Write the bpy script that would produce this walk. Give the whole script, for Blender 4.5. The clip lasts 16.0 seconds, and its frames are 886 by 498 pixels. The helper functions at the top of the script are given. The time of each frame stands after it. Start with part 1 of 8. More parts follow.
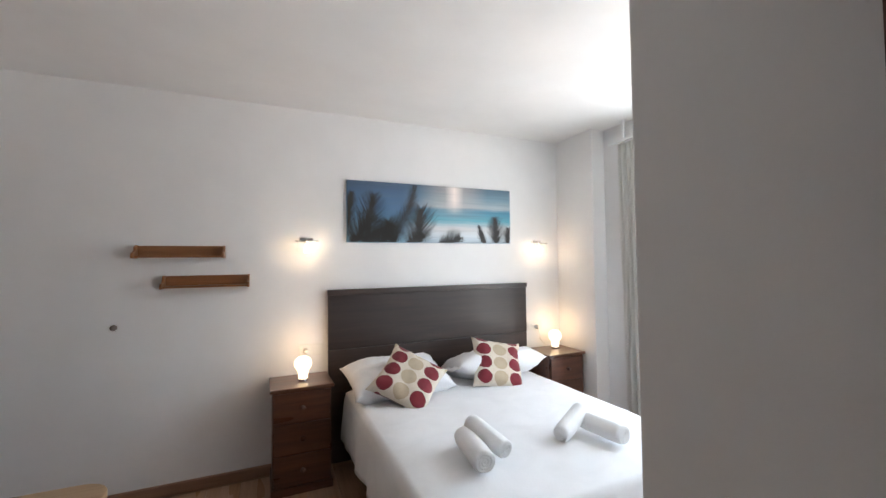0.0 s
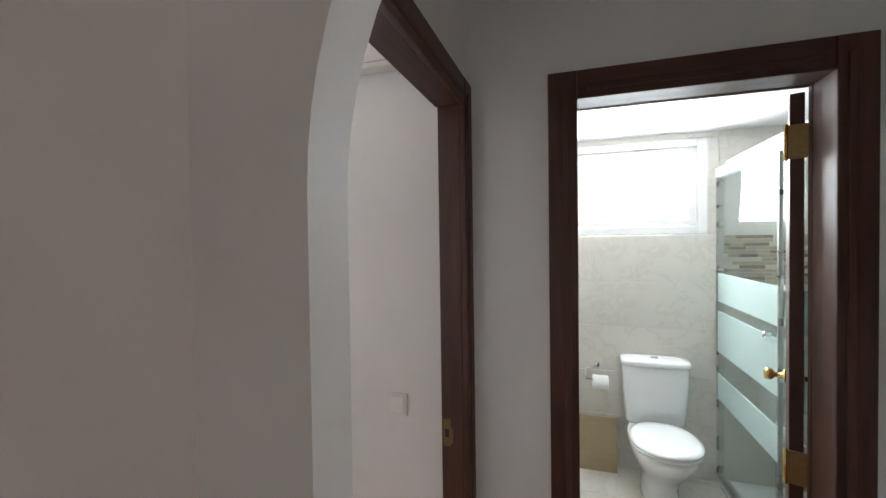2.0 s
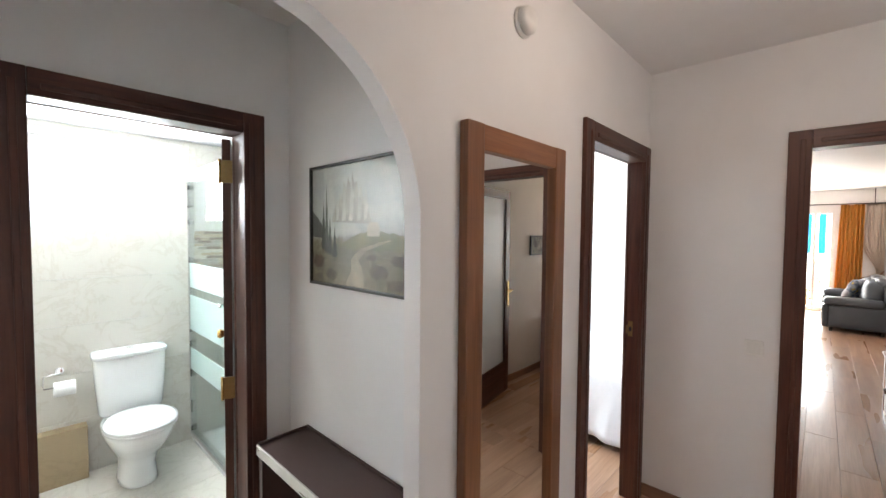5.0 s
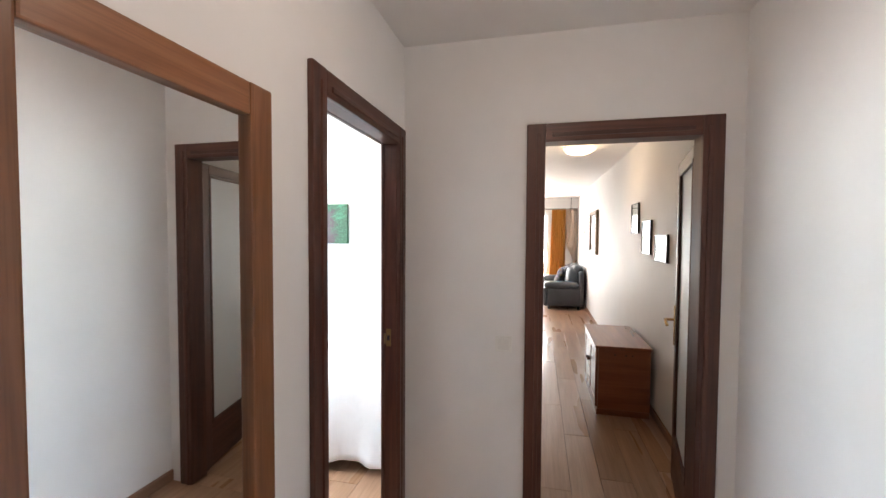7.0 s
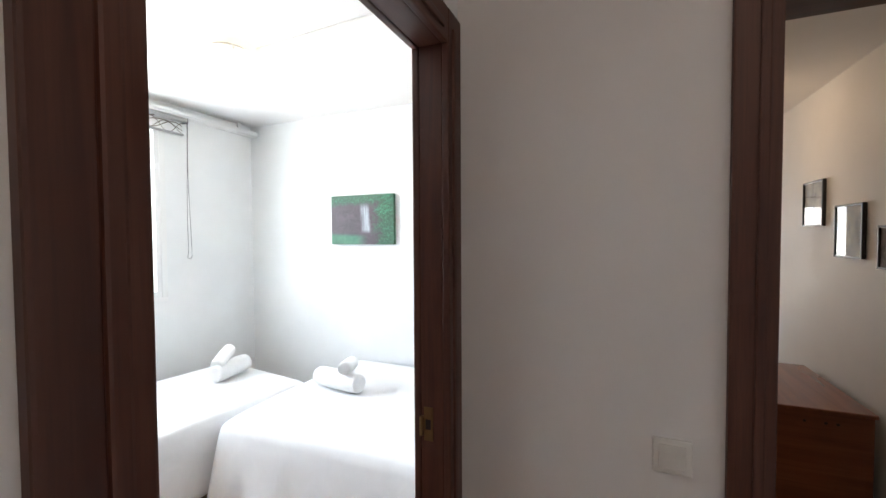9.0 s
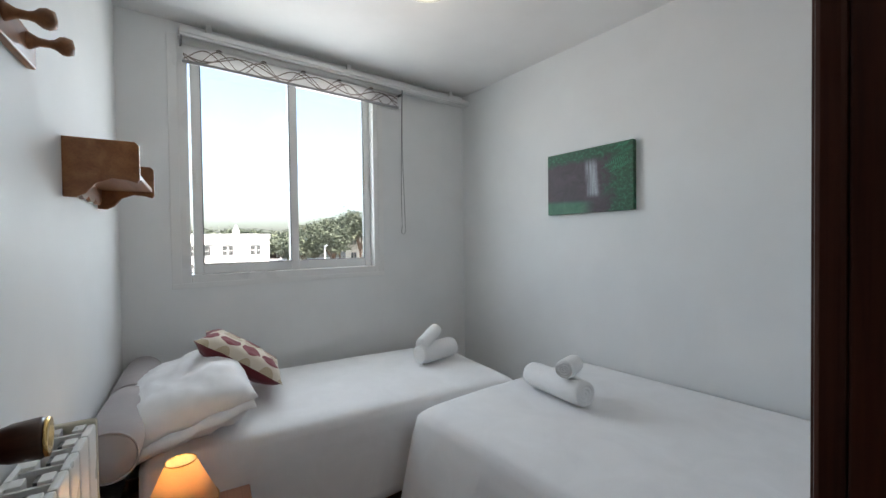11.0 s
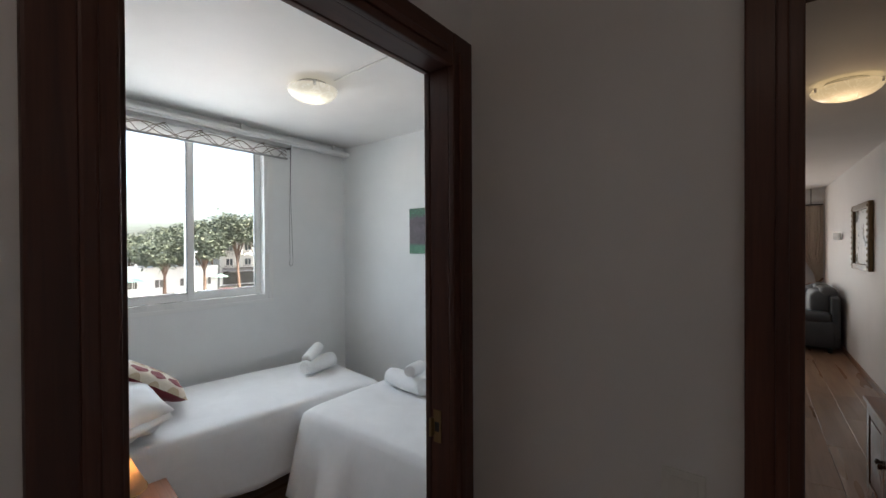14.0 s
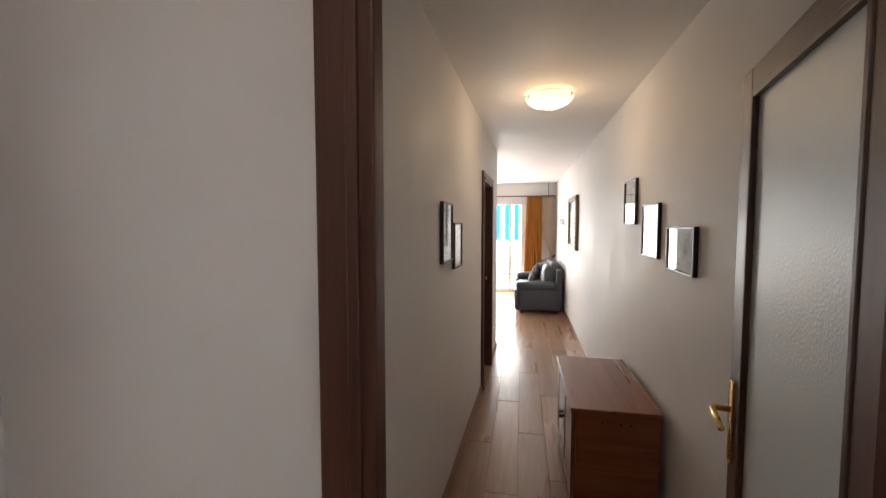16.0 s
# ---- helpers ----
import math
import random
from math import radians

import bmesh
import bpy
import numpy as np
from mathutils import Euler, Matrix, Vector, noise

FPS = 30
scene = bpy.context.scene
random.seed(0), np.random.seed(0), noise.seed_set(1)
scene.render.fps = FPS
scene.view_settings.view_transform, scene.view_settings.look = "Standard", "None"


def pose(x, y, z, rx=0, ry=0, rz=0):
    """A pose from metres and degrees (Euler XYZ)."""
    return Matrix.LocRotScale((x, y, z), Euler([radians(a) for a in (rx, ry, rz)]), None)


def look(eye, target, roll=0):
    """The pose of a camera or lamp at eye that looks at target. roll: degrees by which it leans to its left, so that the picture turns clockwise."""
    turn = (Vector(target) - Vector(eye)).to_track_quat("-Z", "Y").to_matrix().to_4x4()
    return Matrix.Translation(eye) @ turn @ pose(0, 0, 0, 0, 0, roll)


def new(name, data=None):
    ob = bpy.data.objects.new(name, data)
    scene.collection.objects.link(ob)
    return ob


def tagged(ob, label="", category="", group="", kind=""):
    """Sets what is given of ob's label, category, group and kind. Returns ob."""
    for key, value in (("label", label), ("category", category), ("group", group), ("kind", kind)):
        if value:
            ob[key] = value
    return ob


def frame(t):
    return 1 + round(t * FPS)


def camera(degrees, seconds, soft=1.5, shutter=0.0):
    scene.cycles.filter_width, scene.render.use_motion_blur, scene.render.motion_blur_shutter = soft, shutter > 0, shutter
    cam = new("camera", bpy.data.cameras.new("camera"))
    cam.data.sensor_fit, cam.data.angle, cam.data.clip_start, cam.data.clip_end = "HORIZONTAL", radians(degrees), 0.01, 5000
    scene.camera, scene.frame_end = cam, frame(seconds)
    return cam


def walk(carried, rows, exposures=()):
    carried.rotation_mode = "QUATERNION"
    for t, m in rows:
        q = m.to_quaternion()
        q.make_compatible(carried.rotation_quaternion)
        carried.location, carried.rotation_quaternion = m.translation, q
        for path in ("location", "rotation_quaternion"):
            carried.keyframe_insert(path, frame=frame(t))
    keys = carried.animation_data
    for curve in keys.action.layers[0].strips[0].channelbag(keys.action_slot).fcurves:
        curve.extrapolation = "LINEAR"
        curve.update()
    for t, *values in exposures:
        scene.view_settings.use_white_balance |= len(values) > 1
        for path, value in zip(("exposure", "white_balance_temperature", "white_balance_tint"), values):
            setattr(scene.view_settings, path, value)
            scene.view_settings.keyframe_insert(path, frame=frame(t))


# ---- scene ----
# ---- camera ----
cam = camera(95.3, 16.0)
PATH = [
    (0, (0.348, 2.814, 1.425), (1.16, 4.64, 1.491), -0.7),
    (0.2, (0.309, 2.773, 1.446), (1.167, 4.579, 1.498), -0.6),
    (0.8, (0.132, 2.647, 1.537), (1.381, 4.208, 1.542), -0.4),
    (1.2, (-0.018, 2.621, 1.546), (1.511, 3.915, 1.546), -0.6),
    (1.5, (-0.117, 2.612, 1.557), (1.586, 3.661, 1.542), -0.5),
    (2, (-0.289, 2.6, 1.579), (1.616, 3.208, 1.54), -0.8),
    (2.5, (-0.468, 2.583, 1.581), (1.514, 2.838, 1.519), -0.6),
    (3, (-0.602, 2.58, 1.601), (1.392, 2.448, 1.516), -0.5),
    (3.5, (-0.68, 2.597, 1.63), (1.261, 2.128, 1.533), -0.4),
    (4, (-0.703, 2.632, 1.665), (1.112, 1.798, 1.564), -0.2),
    (4.5, (-0.735, 2.647, 1.652), (0.89, 1.485, 1.557), 0.1),
    (5, (-0.774, 2.619, 1.595), (0.594, 1.163, 1.515), 0.5),
    (5.2, (-0.79, 2.598, 1.568), (0.474, 1.05, 1.498), 0.6),
    (7.5, (-0.641, 1.798, 1.558), (-0.244, -0.16, 1.484), 0.1),
    (8, (-0.578, 1.535, 1.553), (-0.183, -0.425, 1.481), -0.0),
    (8.5, (-0.525, 1.292, 1.562), (-0.023, -0.642, 1.483), -0.2),
    (9, (-0.404, 1.066, 1.528), (0.376, -0.774, 1.466), -0.3),
    (9.5, (-0.255, 0.895, 1.531), (0.796, -0.805, 1.46), -0.4),
    (10, (-0.128, 0.706, 1.445), (1.2, -0.789, 1.39), -0.6),
    (10.2, (-0.067, 0.649, 1.399), (1.336, -0.775, 1.347), -0.6),
    (12.3, (0.025, 0.528, 1.27), (1.721, -0.532, 1.274), -0.9),
    (12.5, (-0.042, 0.553, 1.291), (1.655, -0.507, 1.302), -0.8),
    (13, (-0.18, 0.721, 1.403), (1.391, -0.516, 1.405), -0.5),
    (13.5, (-0.391, 0.829, 1.487), (1.034, -0.574, 1.484), -0.4),
    (14, (-0.648, 0.989, 1.532), (0.568, -0.599, 1.518), -0.3),
    (14.5, (-0.809, 1.049, 1.575), (0.179, -0.689, 1.512), -0.4),
    (15, (-0.884, 1.001, 1.584), (-0.139, -0.852, 1.482), -0.2),
    (15.5, (-0.905, 0.837, 1.588), (-0.342, -1.079, 1.467), -0.1),
    (16, (-0.923, 0.548, 1.578), (-0.539, -1.411, 1.462), -0.0),
]
EXPOSURES = [(0.0, 2.80), (0.6, 3.03), (1.0, 3.42), (1.2, 3.58), (1.5, 3.68), (2.0, 3.79), (3.0, 4.38), (4.0, 4.51), (5.0, 4.54), (7.5, 4.54), (8.0, 4.46), (9.0, 3.77), (9.5, 3.46), (10.0, 2.84), (10.4, 2.47), (12.3, 1.67), (13.5, 1.83), (14.0, 2.14), (14.5, 2.58), (15.0, 2.88), (15.5, 3.44), (16.0, 4.01)]
walk(cam, [(t, look(eye, target, roll)) for t, eye, target, roll in PATH], EXPOSURES)

# ---- world, sun, window light ----
world = bpy.data.worlds.new("sky")
scene.world = world
world.use_nodes = True
wn = world.node_tree.nodes
sky = wn.new("ShaderNodeTexSky")
sky.sky_type = 'NISHITA'
sky.sun_disc = False
sky.dust_density = 4.0
sky.sun_elevation = radians(48)
sky.sun_rotation = radians(235)
world.node_tree.links.new(sky.outputs[0], wn["Background"].inputs[0])
wn["Background"].inputs[1].default_value = 0.15

sun_data = bpy.data.lights.new("sun", 'SUN')
sun_data.energy, sun_data.angle, sun_data.color = 4.0, radians(0.5), (1.0, 0.95, 0.88)
sun = new("sun", sun_data)
sun.matrix_world = look((0, 0, 20), (0.55, 0.38, 20 - 0.74))


def area_light(name, eye, target, w, h, watts, color=(1, 1, 1)):
    data = bpy.data.lights.new(name, 'AREA')
    data.shape, data.size, data.size_y, data.energy, data.color = 'RECTANGLE', w, h, watts, color
    ob = new(name, data)
    ob.matrix_world = look(eye, target)
    return ob


def point_light(name, at, watts, color, radius=0.04):
    data = bpy.data.lights.new(name, 'POINT')
    data.energy, data.color, data.shadow_soft_size = watts, color, radius
    ob = new(name, data)
    ob.location = at
    return ob


SKYLIGHT = (0.87, 0.95, 1.0)
area_light("twin_window_skylight", (2.93, -0.285, 1.75), (0, -0.285, 1.4), 1.15, 1.2, 5.4, SKYLIGHT)
area_light("bath_window_skylight", (2.665, 2.245, 1.915), (0, 2.245, 1.5), 0.80, 0.48, 2.9, SKYLIGHT)
area_light("bed_window_skylight", (3.07, 4.33, 1.5), (0, 4.33, 1.3), 1.3, 1.8, 5.47, SKYLIGHT)
area_light("balcony_skylight", (0.4, -8.99, 1.10), (0.4, 0, 1.0), 2.6, 1.9, 7.06, (1.0, 0.97, 0.93))

# ---- materials ----
def rgb(c):
    return (c[0], c[1], c[2], 1.0)


class Nodes:
    """A small wrapper for building node materials."""

    def __init__(self, name):
        self.mat = bpy.data.materials.new(name)
        self.mat.use_nodes = True
        self.n, self.l = self.mat.node_tree.nodes, self.mat.node_tree.links
        self.b = self.n["Principled BSDF"]
        self.coord = self.n.new("ShaderNodeTexCoord").outputs["Object"]

    def add(self, kind, **values):
        node = self.n.new(kind)
        for key, value in values.items():
            node.inputs[key.replace("_", " ")].default_value = value
        return node

    def link(self, a, b):
        self.l.new(a, b)

    def mapped(self, scale=(1, 1, 1), rot=(0, 0, 0), shift=(0, 0, 0), vary=False):
        m = self.add("ShaderNodeMapping", Scale=scale, Rotation=rot, Location=shift)
        self.link(self.coord, m.inputs["Vector"])
        if vary:
            info = self.n.new("ShaderNodeObjectInfo")
            mul = self.n.new("ShaderNodeVectorMath")
            mul.operation = 'SCALE'
            mul.inputs[0].default_value = (37.0, 91.0, 53.0)
            self.link(info.outputs["Random"], mul.inputs["Scale"])
            self.link(mul.outputs[0], m.inputs["Location"])
        return m.outputs[0]

    def noise(self, vector, scale, detail=4.0, rough=0.55, distort=0.0):
        t = self.add("ShaderNodeTexNoise", Scale=scale, Detail=detail, Roughness=rough, Distortion=distort)
        self.link(vector, t.inputs["Vector"])
        return t.outputs["Fac"]

    def ramp(self, fac, stops):
        r = self.n.new("ShaderNodeValToRGB")
        el = r.color_ramp.elements
        while len(el) < len(stops):
            el.new(0.5)
        for e, (p, c) in zip(el, stops):
            e.position, e.color = p, rgb(c)
        self.link(fac, r.inputs["Fac"])
        return r.outputs["Color"]

    def value(self, fac, a, b, lo=0.3, hi=0.7):
        m = self.n.new("ShaderNodeMapRange")
        for i, v in enumerate((lo, hi, a, b)):
            m.inputs[i + 1].default_value = v
        self.link(fac, m.inputs[0])
        return m.outputs[0]

    def mix(self, fac, a, b, mode='MIX'):
        m = self.n.new("ShaderNodeMix")
        m.data_type, m.blend_type = 'RGBA', mode
        for value, slot in ((fac, m.inputs[0]), (a, m.inputs[6]), (b, m.inputs[7])):
            if isinstance(value, (int, float)):
                slot.default_value = value
            elif isinstance(value, tuple):
                slot.default_value = rgb(value)
            else:
                self.link(value, slot)
        return m.outputs[2]

    def bump(self, height, strength, distance):
        b = self.add("ShaderNodeBump", Strength=strength, Distance=distance)
        self.link(height, b.inputs["Height"])
        self.link(b.outputs[0], self.b.inputs["Normal"])
        return b

    def random(self):
        return self.n.new("ShaderNodeObjectInfo").outputs["Random"]


def shade(c, k):
    return tuple(v * k for v in c)


def plain(name, c, rough=0.5, metal=0.0, spread=0.06, fine=60.0, coarse=2.0, bump=0.1, dist=0.002, stretch=(1, 1, 1), coat=0.0, emit=None, power=0.0):
    """A surface of one colour with fine grain and broad blotches."""
    m = Nodes(name)
    v = m.mapped(stretch, vary=True)
    f, g = m.noise(v, fine, 5.0), m.noise(v, coarse, 3.0)
    broad = m.ramp(g, [(0.3, shade(c, 1 - spread)), (0.7, shade(c, 1 + spread))])
    col = m.mix(m.value(f, 0.0, 1.0), broad, m.mix(1.0, broad, (1 - spread * 0.6,) * 3, 'MULTIPLY'))
    m.link(col, m.b.inputs["Base Color"])
    m.link(m.value(g, max(rough - 0.06, 0.02), min(rough + 0.06, 1.0)), m.b.inputs["Roughness"])
    m.b.inputs["Metallic"].default_value = metal
    m.b.inputs["Coat Weight"].default_value = coat
    m.b.inputs["Coat Roughness"].default_value = 0.15
    if bump:
        m.bump(f, bump, dist)
    if emit:
        m.b.inputs["Emission Color"].default_value = rgb(emit)
        m.b.inputs["Emission Strength"].default_value = power
    return m.mat


def wood(name, dark, light, rough=0.35, axis=2, grain=26.0, coat=0.0, spread=0.25):
    """Wood whose grain runs along one axis of the part."""
    m = Nodes(name)
    s = [grain, grain, grain]
    s[axis] = grain * 0.06
    v = m.mapped(tuple(s), vary=True)
    w = m.noise(v, 1.0, 6.0, 0.6, 0.6)
    t = [4.0, 4.0, 4.0]
    t[axis] = 0.5
    broad = m.noise(m.mapped(tuple(t), vary=True), 1.0, 3.0)
    p = [grain * 9] * 3
    p[axis] = grain * 0.25
    pores = m.noise(m.mapped(tuple(p), vary=True), 1.0, 2.0)
    col = m.ramp(w, [(0.32, dark), (0.52, tuple((a + b) / 2 for a, b in zip(dark, light))), (0.72, light)])
    col = m.mix(m.value(broad, 0.0, spread), col, shade(dark, 0.7))
    col = m.mix(m.value(pores, 0.25, 0.0, 0.35, 0.5), col, shade(dark, 0.6))
    tint = m.value(m.random(), 0.88, 1.12, 0.0, 1.0)
    mul = m.n.new("ShaderNodeVectorMath")
    mul.operation = 'SCALE'
    m.link(col, mul.inputs[0])
    m.link(tint, mul.inputs["Scale"])
    m.link(mul.outputs[0], m.b.inputs["Base Color"])
    m.link(m.value(broad, rough - 0.06, rough + 0.08), m.b.inputs["Roughness"])
    m.b.inputs["Coat Weight"].default_value = coat
    m.b.inputs["Coat Roughness"].default_value = 0.12
    m.bump(w, 0.12, 0.001)
    return m.mat


def painted_wall(name, c, soil=(0.70, 0.66, 0.62)):
    """Rolled wall paint: slight orange peel, trowel waves and faint scuffs."""
    m = Nodes(name)
    v = m.mapped()
    peel, wave, scuff = m.noise(v, 160.0, 3.0), m.noise(v, 3.2, 4.0), m.noise(m.mapped((1.0, 1.0, 0.35)), 2.3, 5.0, 0.65)
    col = m.ramp(wave, [(0.3, shade(c, 0.965)), (0.7, shade(c, 1.02))])
    col = m.mix(m.value(scuff, 0.0, 0.10, 0.58, 0.85), col, tuple(a * b for a, b in zip(c, soil)))
    m.link(col, m.b.inputs["Base Color"])
    m.link(m.value(wave, 0.5, 0.68), m.b.inputs["Roughness"])
    both = m.n.new("ShaderNodeMath")
    both.operation = 'MULTIPLY_ADD'
    m.link(wave, both.inputs[0])
    both.inputs[1].default_value = 6.0
    m.link(peel, both.inputs[2])
    m.bump(both.outputs[0], 0.25, 0.0012)
    return m.mat


def cloth(name, c, weave=900.0, spread=0.04, rough=0.85, sheen=0.2, wrinkle=0.5):
    """Woven cloth with a fine weave and soft creases."""
    m = Nodes(name)
    v = m.mapped(vary=True)
    fine, crease = m.noise(v, weave, 2.0), m.noise(v, 5.0, 5.0, 0.6, 0.8)
    col = m.ramp(crease, [(0.3, shade(c, 1 - spread)), (0.7, shade(c, 1 + spread))])
    m.link(col, m.b.inputs["Base Color"])
    m.b.inputs["Roughness"].default_value = rough
    m.b.inputs["Sheen Weight"].default_value = sheen
    h = m.n.new("ShaderNodeMath")
    h.operation = 'MULTIPLY_ADD'
    m.link(crease, h.inputs[0])
    h.inputs[1].default_value = wrinkle * 10
    m.link(fine, h.inputs[2])
    m.bump(h.outputs[0], 0.3, 0.002)
    return m.mat


def terry(name, c):
    m = Nodes(name)
    v = m.mapped(vary=True)
    loops, broad = m.noise(v, 330.0, 3.0, 0.7), m.noise(v, 18.0, 3.0)
    m.link(m.ramp(loops, [(0.3, shade(c, 0.86)), (0.7, c)]), m.b.inputs["Base Color"])
    m.b.inputs["Roughness"].default_value = 0.95
    m.b.inputs["Sheen Weight"].default_value = 0.4
    h = m.n.new("ShaderNodeMath")
    h.operation = 'MULTIPLY_ADD'
    m.link(broad, h.inputs[0])
    h.inputs[1].default_value = 1.5
    m.link(loops, h.inputs[2])
    m.bump(h.outputs[0], 0.45, 0.003)
    return m.mat


def glass(name, c=(1, 1, 1), rough=0.0):
    m = Nodes(name)
    m.b.inputs["Base Color"].default_value = rgb(c)
    m.b.inputs["Roughness"].default_value = rough
    m.b.inputs["Transmission Weight"].default_value = 1.0
    m.b.inputs["IOR"].default_value = 1.45
    return m.mat


def thin_glass(name, c=(0.97, 0.985, 0.98), gloss=0.06):
    """A window pane: mostly clear, with a mirror share."""
    m = Nodes(name)
    clear = m.n.new("ShaderNodeBsdfTransparent")
    clear.inputs[0].default_value = rgb(c)
    shine = m.n.new("ShaderNodeBsdfGlossy")
    shine.inputs["Roughness"].default_value = 0.02
    mix = m.n.new("ShaderNodeMixShader")
    face = m.n.new("ShaderNodeLayerWeight")
    face.inputs[0].default_value = 0.5
    power = m.n.new("ShaderNodeMath")
    power.operation, power.inputs[1].default_value = 'POWER', 5.0
    m.link(face.outputs["Facing"], power.inputs[0])
    share = m.n.new("ShaderNodeMath")
    share.operation, share.inputs[1].default_value, share.inputs[2].default_value = 'MULTIPLY_ADD', 0.9, 0.02 + gloss * 0.3
    m.link(power.outputs[0], share.inputs[0])
    m.link(share.outputs[0], mix.inputs[0])
    m.link(clear.outputs[0], mix.inputs[1])
    m.link(shine.outputs[0], mix.inputs[2])
    m.link(mix.outputs[0], m.n["Material Output"].inputs["Surface"])
    return m.mat


def frosted(name, c=(0.8, 0.86, 0.84), share=0.5):
    """Frosted glass: part scattered light, part rough transmission, small-scale dimples."""
    m = Nodes(name)
    v = m.mapped()
    dim = m.noise(v, 140.0, 2.0)
    m.b.inputs["Base Color"].default_value = rgb(c)
    m.b.inputs["Roughness"].default_value = 0.35
    m.bump(dim, 0.35, 0.003)
    tr = m.n.new("ShaderNodeBsdfTranslucent")
    tr.inputs[0].default_value = rgb(c)
    mix = m.n.new("ShaderNodeMixShader")
    mix.inputs[0].default_value = share
    m.link(m.b.outputs[0], mix.inputs[1])
    m.link(tr.outputs[0], mix.inputs[2])
    m.link(mix.outputs[0], m.n["Material Output"].inputs["Surface"])
    return m.mat


WALL = painted_wall("wall_paint", (0.80, 0.788, 0.78))
WALL_COOL = painted_wall("wall_paint_white", (0.79, 0.80, 0.80))
CEIL = painted_wall("ceiling_paint", (0.82, 0.81, 0.80))
DOORWOOD = wood("door_mahogany", (0.050, 0.014, 0.008), (0.125, 0.042, 0.024), 0.45, 2, coat=0.04)
DOORWOOD_X = wood("door_mahogany_across", (0.050, 0.014, 0.008), (0.125, 0.042, 0.024), 0.45, 0, coat=0.04)
DOORWOOD_Y = wood("door_mahogany_along", (0.050, 0.014, 0.008), (0.125, 0.042, 0.024), 0.45, 1, coat=0.04)
MIRRORWOOD = wood("mirror_frame_wood", (0.17, 0.062, 0.022), (0.31, 0.13, 0.055), 0.35, 2, coat=0.3)
MIRRORWOOD_Y = wood("mirror_frame_wood_across", (0.17, 0.062, 0.022), (0.31, 0.13, 0.055), 0.35, 1, coat=0.3)
PINE = wood("honey_pine", (0.21, 0.075, 0.024), (0.40, 0.18, 0.070), 0.4, 0, 18.0, coat=0.25)
PINE_X = PINE
CABWOOD = wood("red_pine", (0.19, 0.052, 0.020), (0.33, 0.11, 0.045), 0.32, 0, 15.0, coat=0.4)
CABWOOD_Y = wood("red_pine_along", (0.19, 0.052, 0.020), (0.33, 0.11, 0.045), 0.32, 1, 15.0, coat=0.4)
WALNUT = wood("nightstand_walnut", (0.045, 0.014, 0.008), (0.13, 0.045, 0.022), 0.3, 0, 22.0, coat=0.45)
WENGE = wood("wenge_veneer", (0.020, 0.011, 0.009), (0.042, 0.023, 0.018), 0.42, 0, 30.0, coat=0.1, spread=0.15)
LAMINATE = wood("laminate_floor", (0.32, 0.18, 0.105), (0.47, 0.295, 0.19), 0.3, 1, 14.0, coat=0.15, spread=0.12)
SKIRT = wood("skirting_wood", (0.24, 0.125, 0.075), (0.36, 0.20, 0.125), 0.42, 0, 20.0)
JOINT = plain("joint_dark", (0.24, 0.15, 0.095), 0.8)
WHITEPLASTIC = plain("white_plastic", (0.78, 0.77, 0.74), 0.35, bump=0.03)
ALU_WHITE = plain("white_lacquered_aluminium", (0.80, 0.80, 0.79), 0.3, bump=0.02, spread=0.02)
ALU_GREY = plain("grey_gasket", (0.22, 0.22, 0.225), 0.5, bump=0.02)
BRASS = plain("brass", (0.72, 0.50, 0.20), 0.22, 1.0, 0.1, bump=0.05)
AGED = plain("aged_brass", (0.30, 0.20, 0.095), 0.38, 1.0, 0.2, bump=0.05)
CHROME = plain("chrome", (0.75, 0.75, 0.76), 0.12, 1.0, 0.03, bump=0.0)
STEEL = plain("brushed_steel", (0.5, 0.49, 0.47), 0.3, 1.0, 0.06, bump=0.05, stretch=(1, 1, 8))
BLACKFRAME = plain("black_frame", (0.022, 0.02, 0.02), 0.35, bump=0.05)
SHEET = cloth("white_sheet", (0.82, 0.82, 0.83))
TERRY = terry("white_terry", (0.90, 0.90, 0.90))
PANE = thin_glass("window_glass")

# ---- helpers for building ----
def link_mesh(name, bm, material, smooth=False):
    me = bpy.data.meshes.new(name)
    bmesh.ops.recalc_face_normals(bm, faces=bm.faces)
    bm.to_mesh(me)
    bm.free()
    me.materials.append(material)
    if smooth:
        me.polygons.foreach_set("use_smooth", [True] * len(me.polygons))
    return new(name, me)


def part(name, bm, material, parent, label="", smooth=False):
    ob = link_mesh(name, bm, material, smooth)
    ob.parent = parent
    if label:
        tagged(ob, label)
    return ob


def thing(name, at, turn, label, category, group=""):
    ob = new(name)
    ob.empty_display_size = 0.05
    ob.matrix_world = pose(*at, 0, 0, turn)
    return tagged(ob, label, category, group)


def setting(name, bm, material, label="", category="", smooth=False):
    return tagged(link_mesh(name, bm, material, smooth), label, category, kind="structure")


def box(x0, y0, z0, x1, y1, z1, bevel=0.0, bm=None, seg=2):
    made = bmesh.new()
    m = Matrix.LocRotScale(((x0 + x1) / 2, (y0 + y1) / 2, (z0 + z1) / 2), None, (abs(x1 - x0), abs(y1 - y0), abs(z1 - z0)))
    bmesh.ops.create_cube(made, size=1.0, matrix=m)
    if bevel:
        bmesh.ops.bevel(made, geom=made.edges[:], offset=bevel, segments=seg, profile=0.6, affect='EDGES')
    return join(bm, made)


def join(bm, made):
    if bm is None:
        return made
    me = bpy.data.meshes.new("tmp")
    made.to_mesh(me)
    made.free()
    bm.from_mesh(me)
    bpy.data.meshes.remove(me)
    return bm


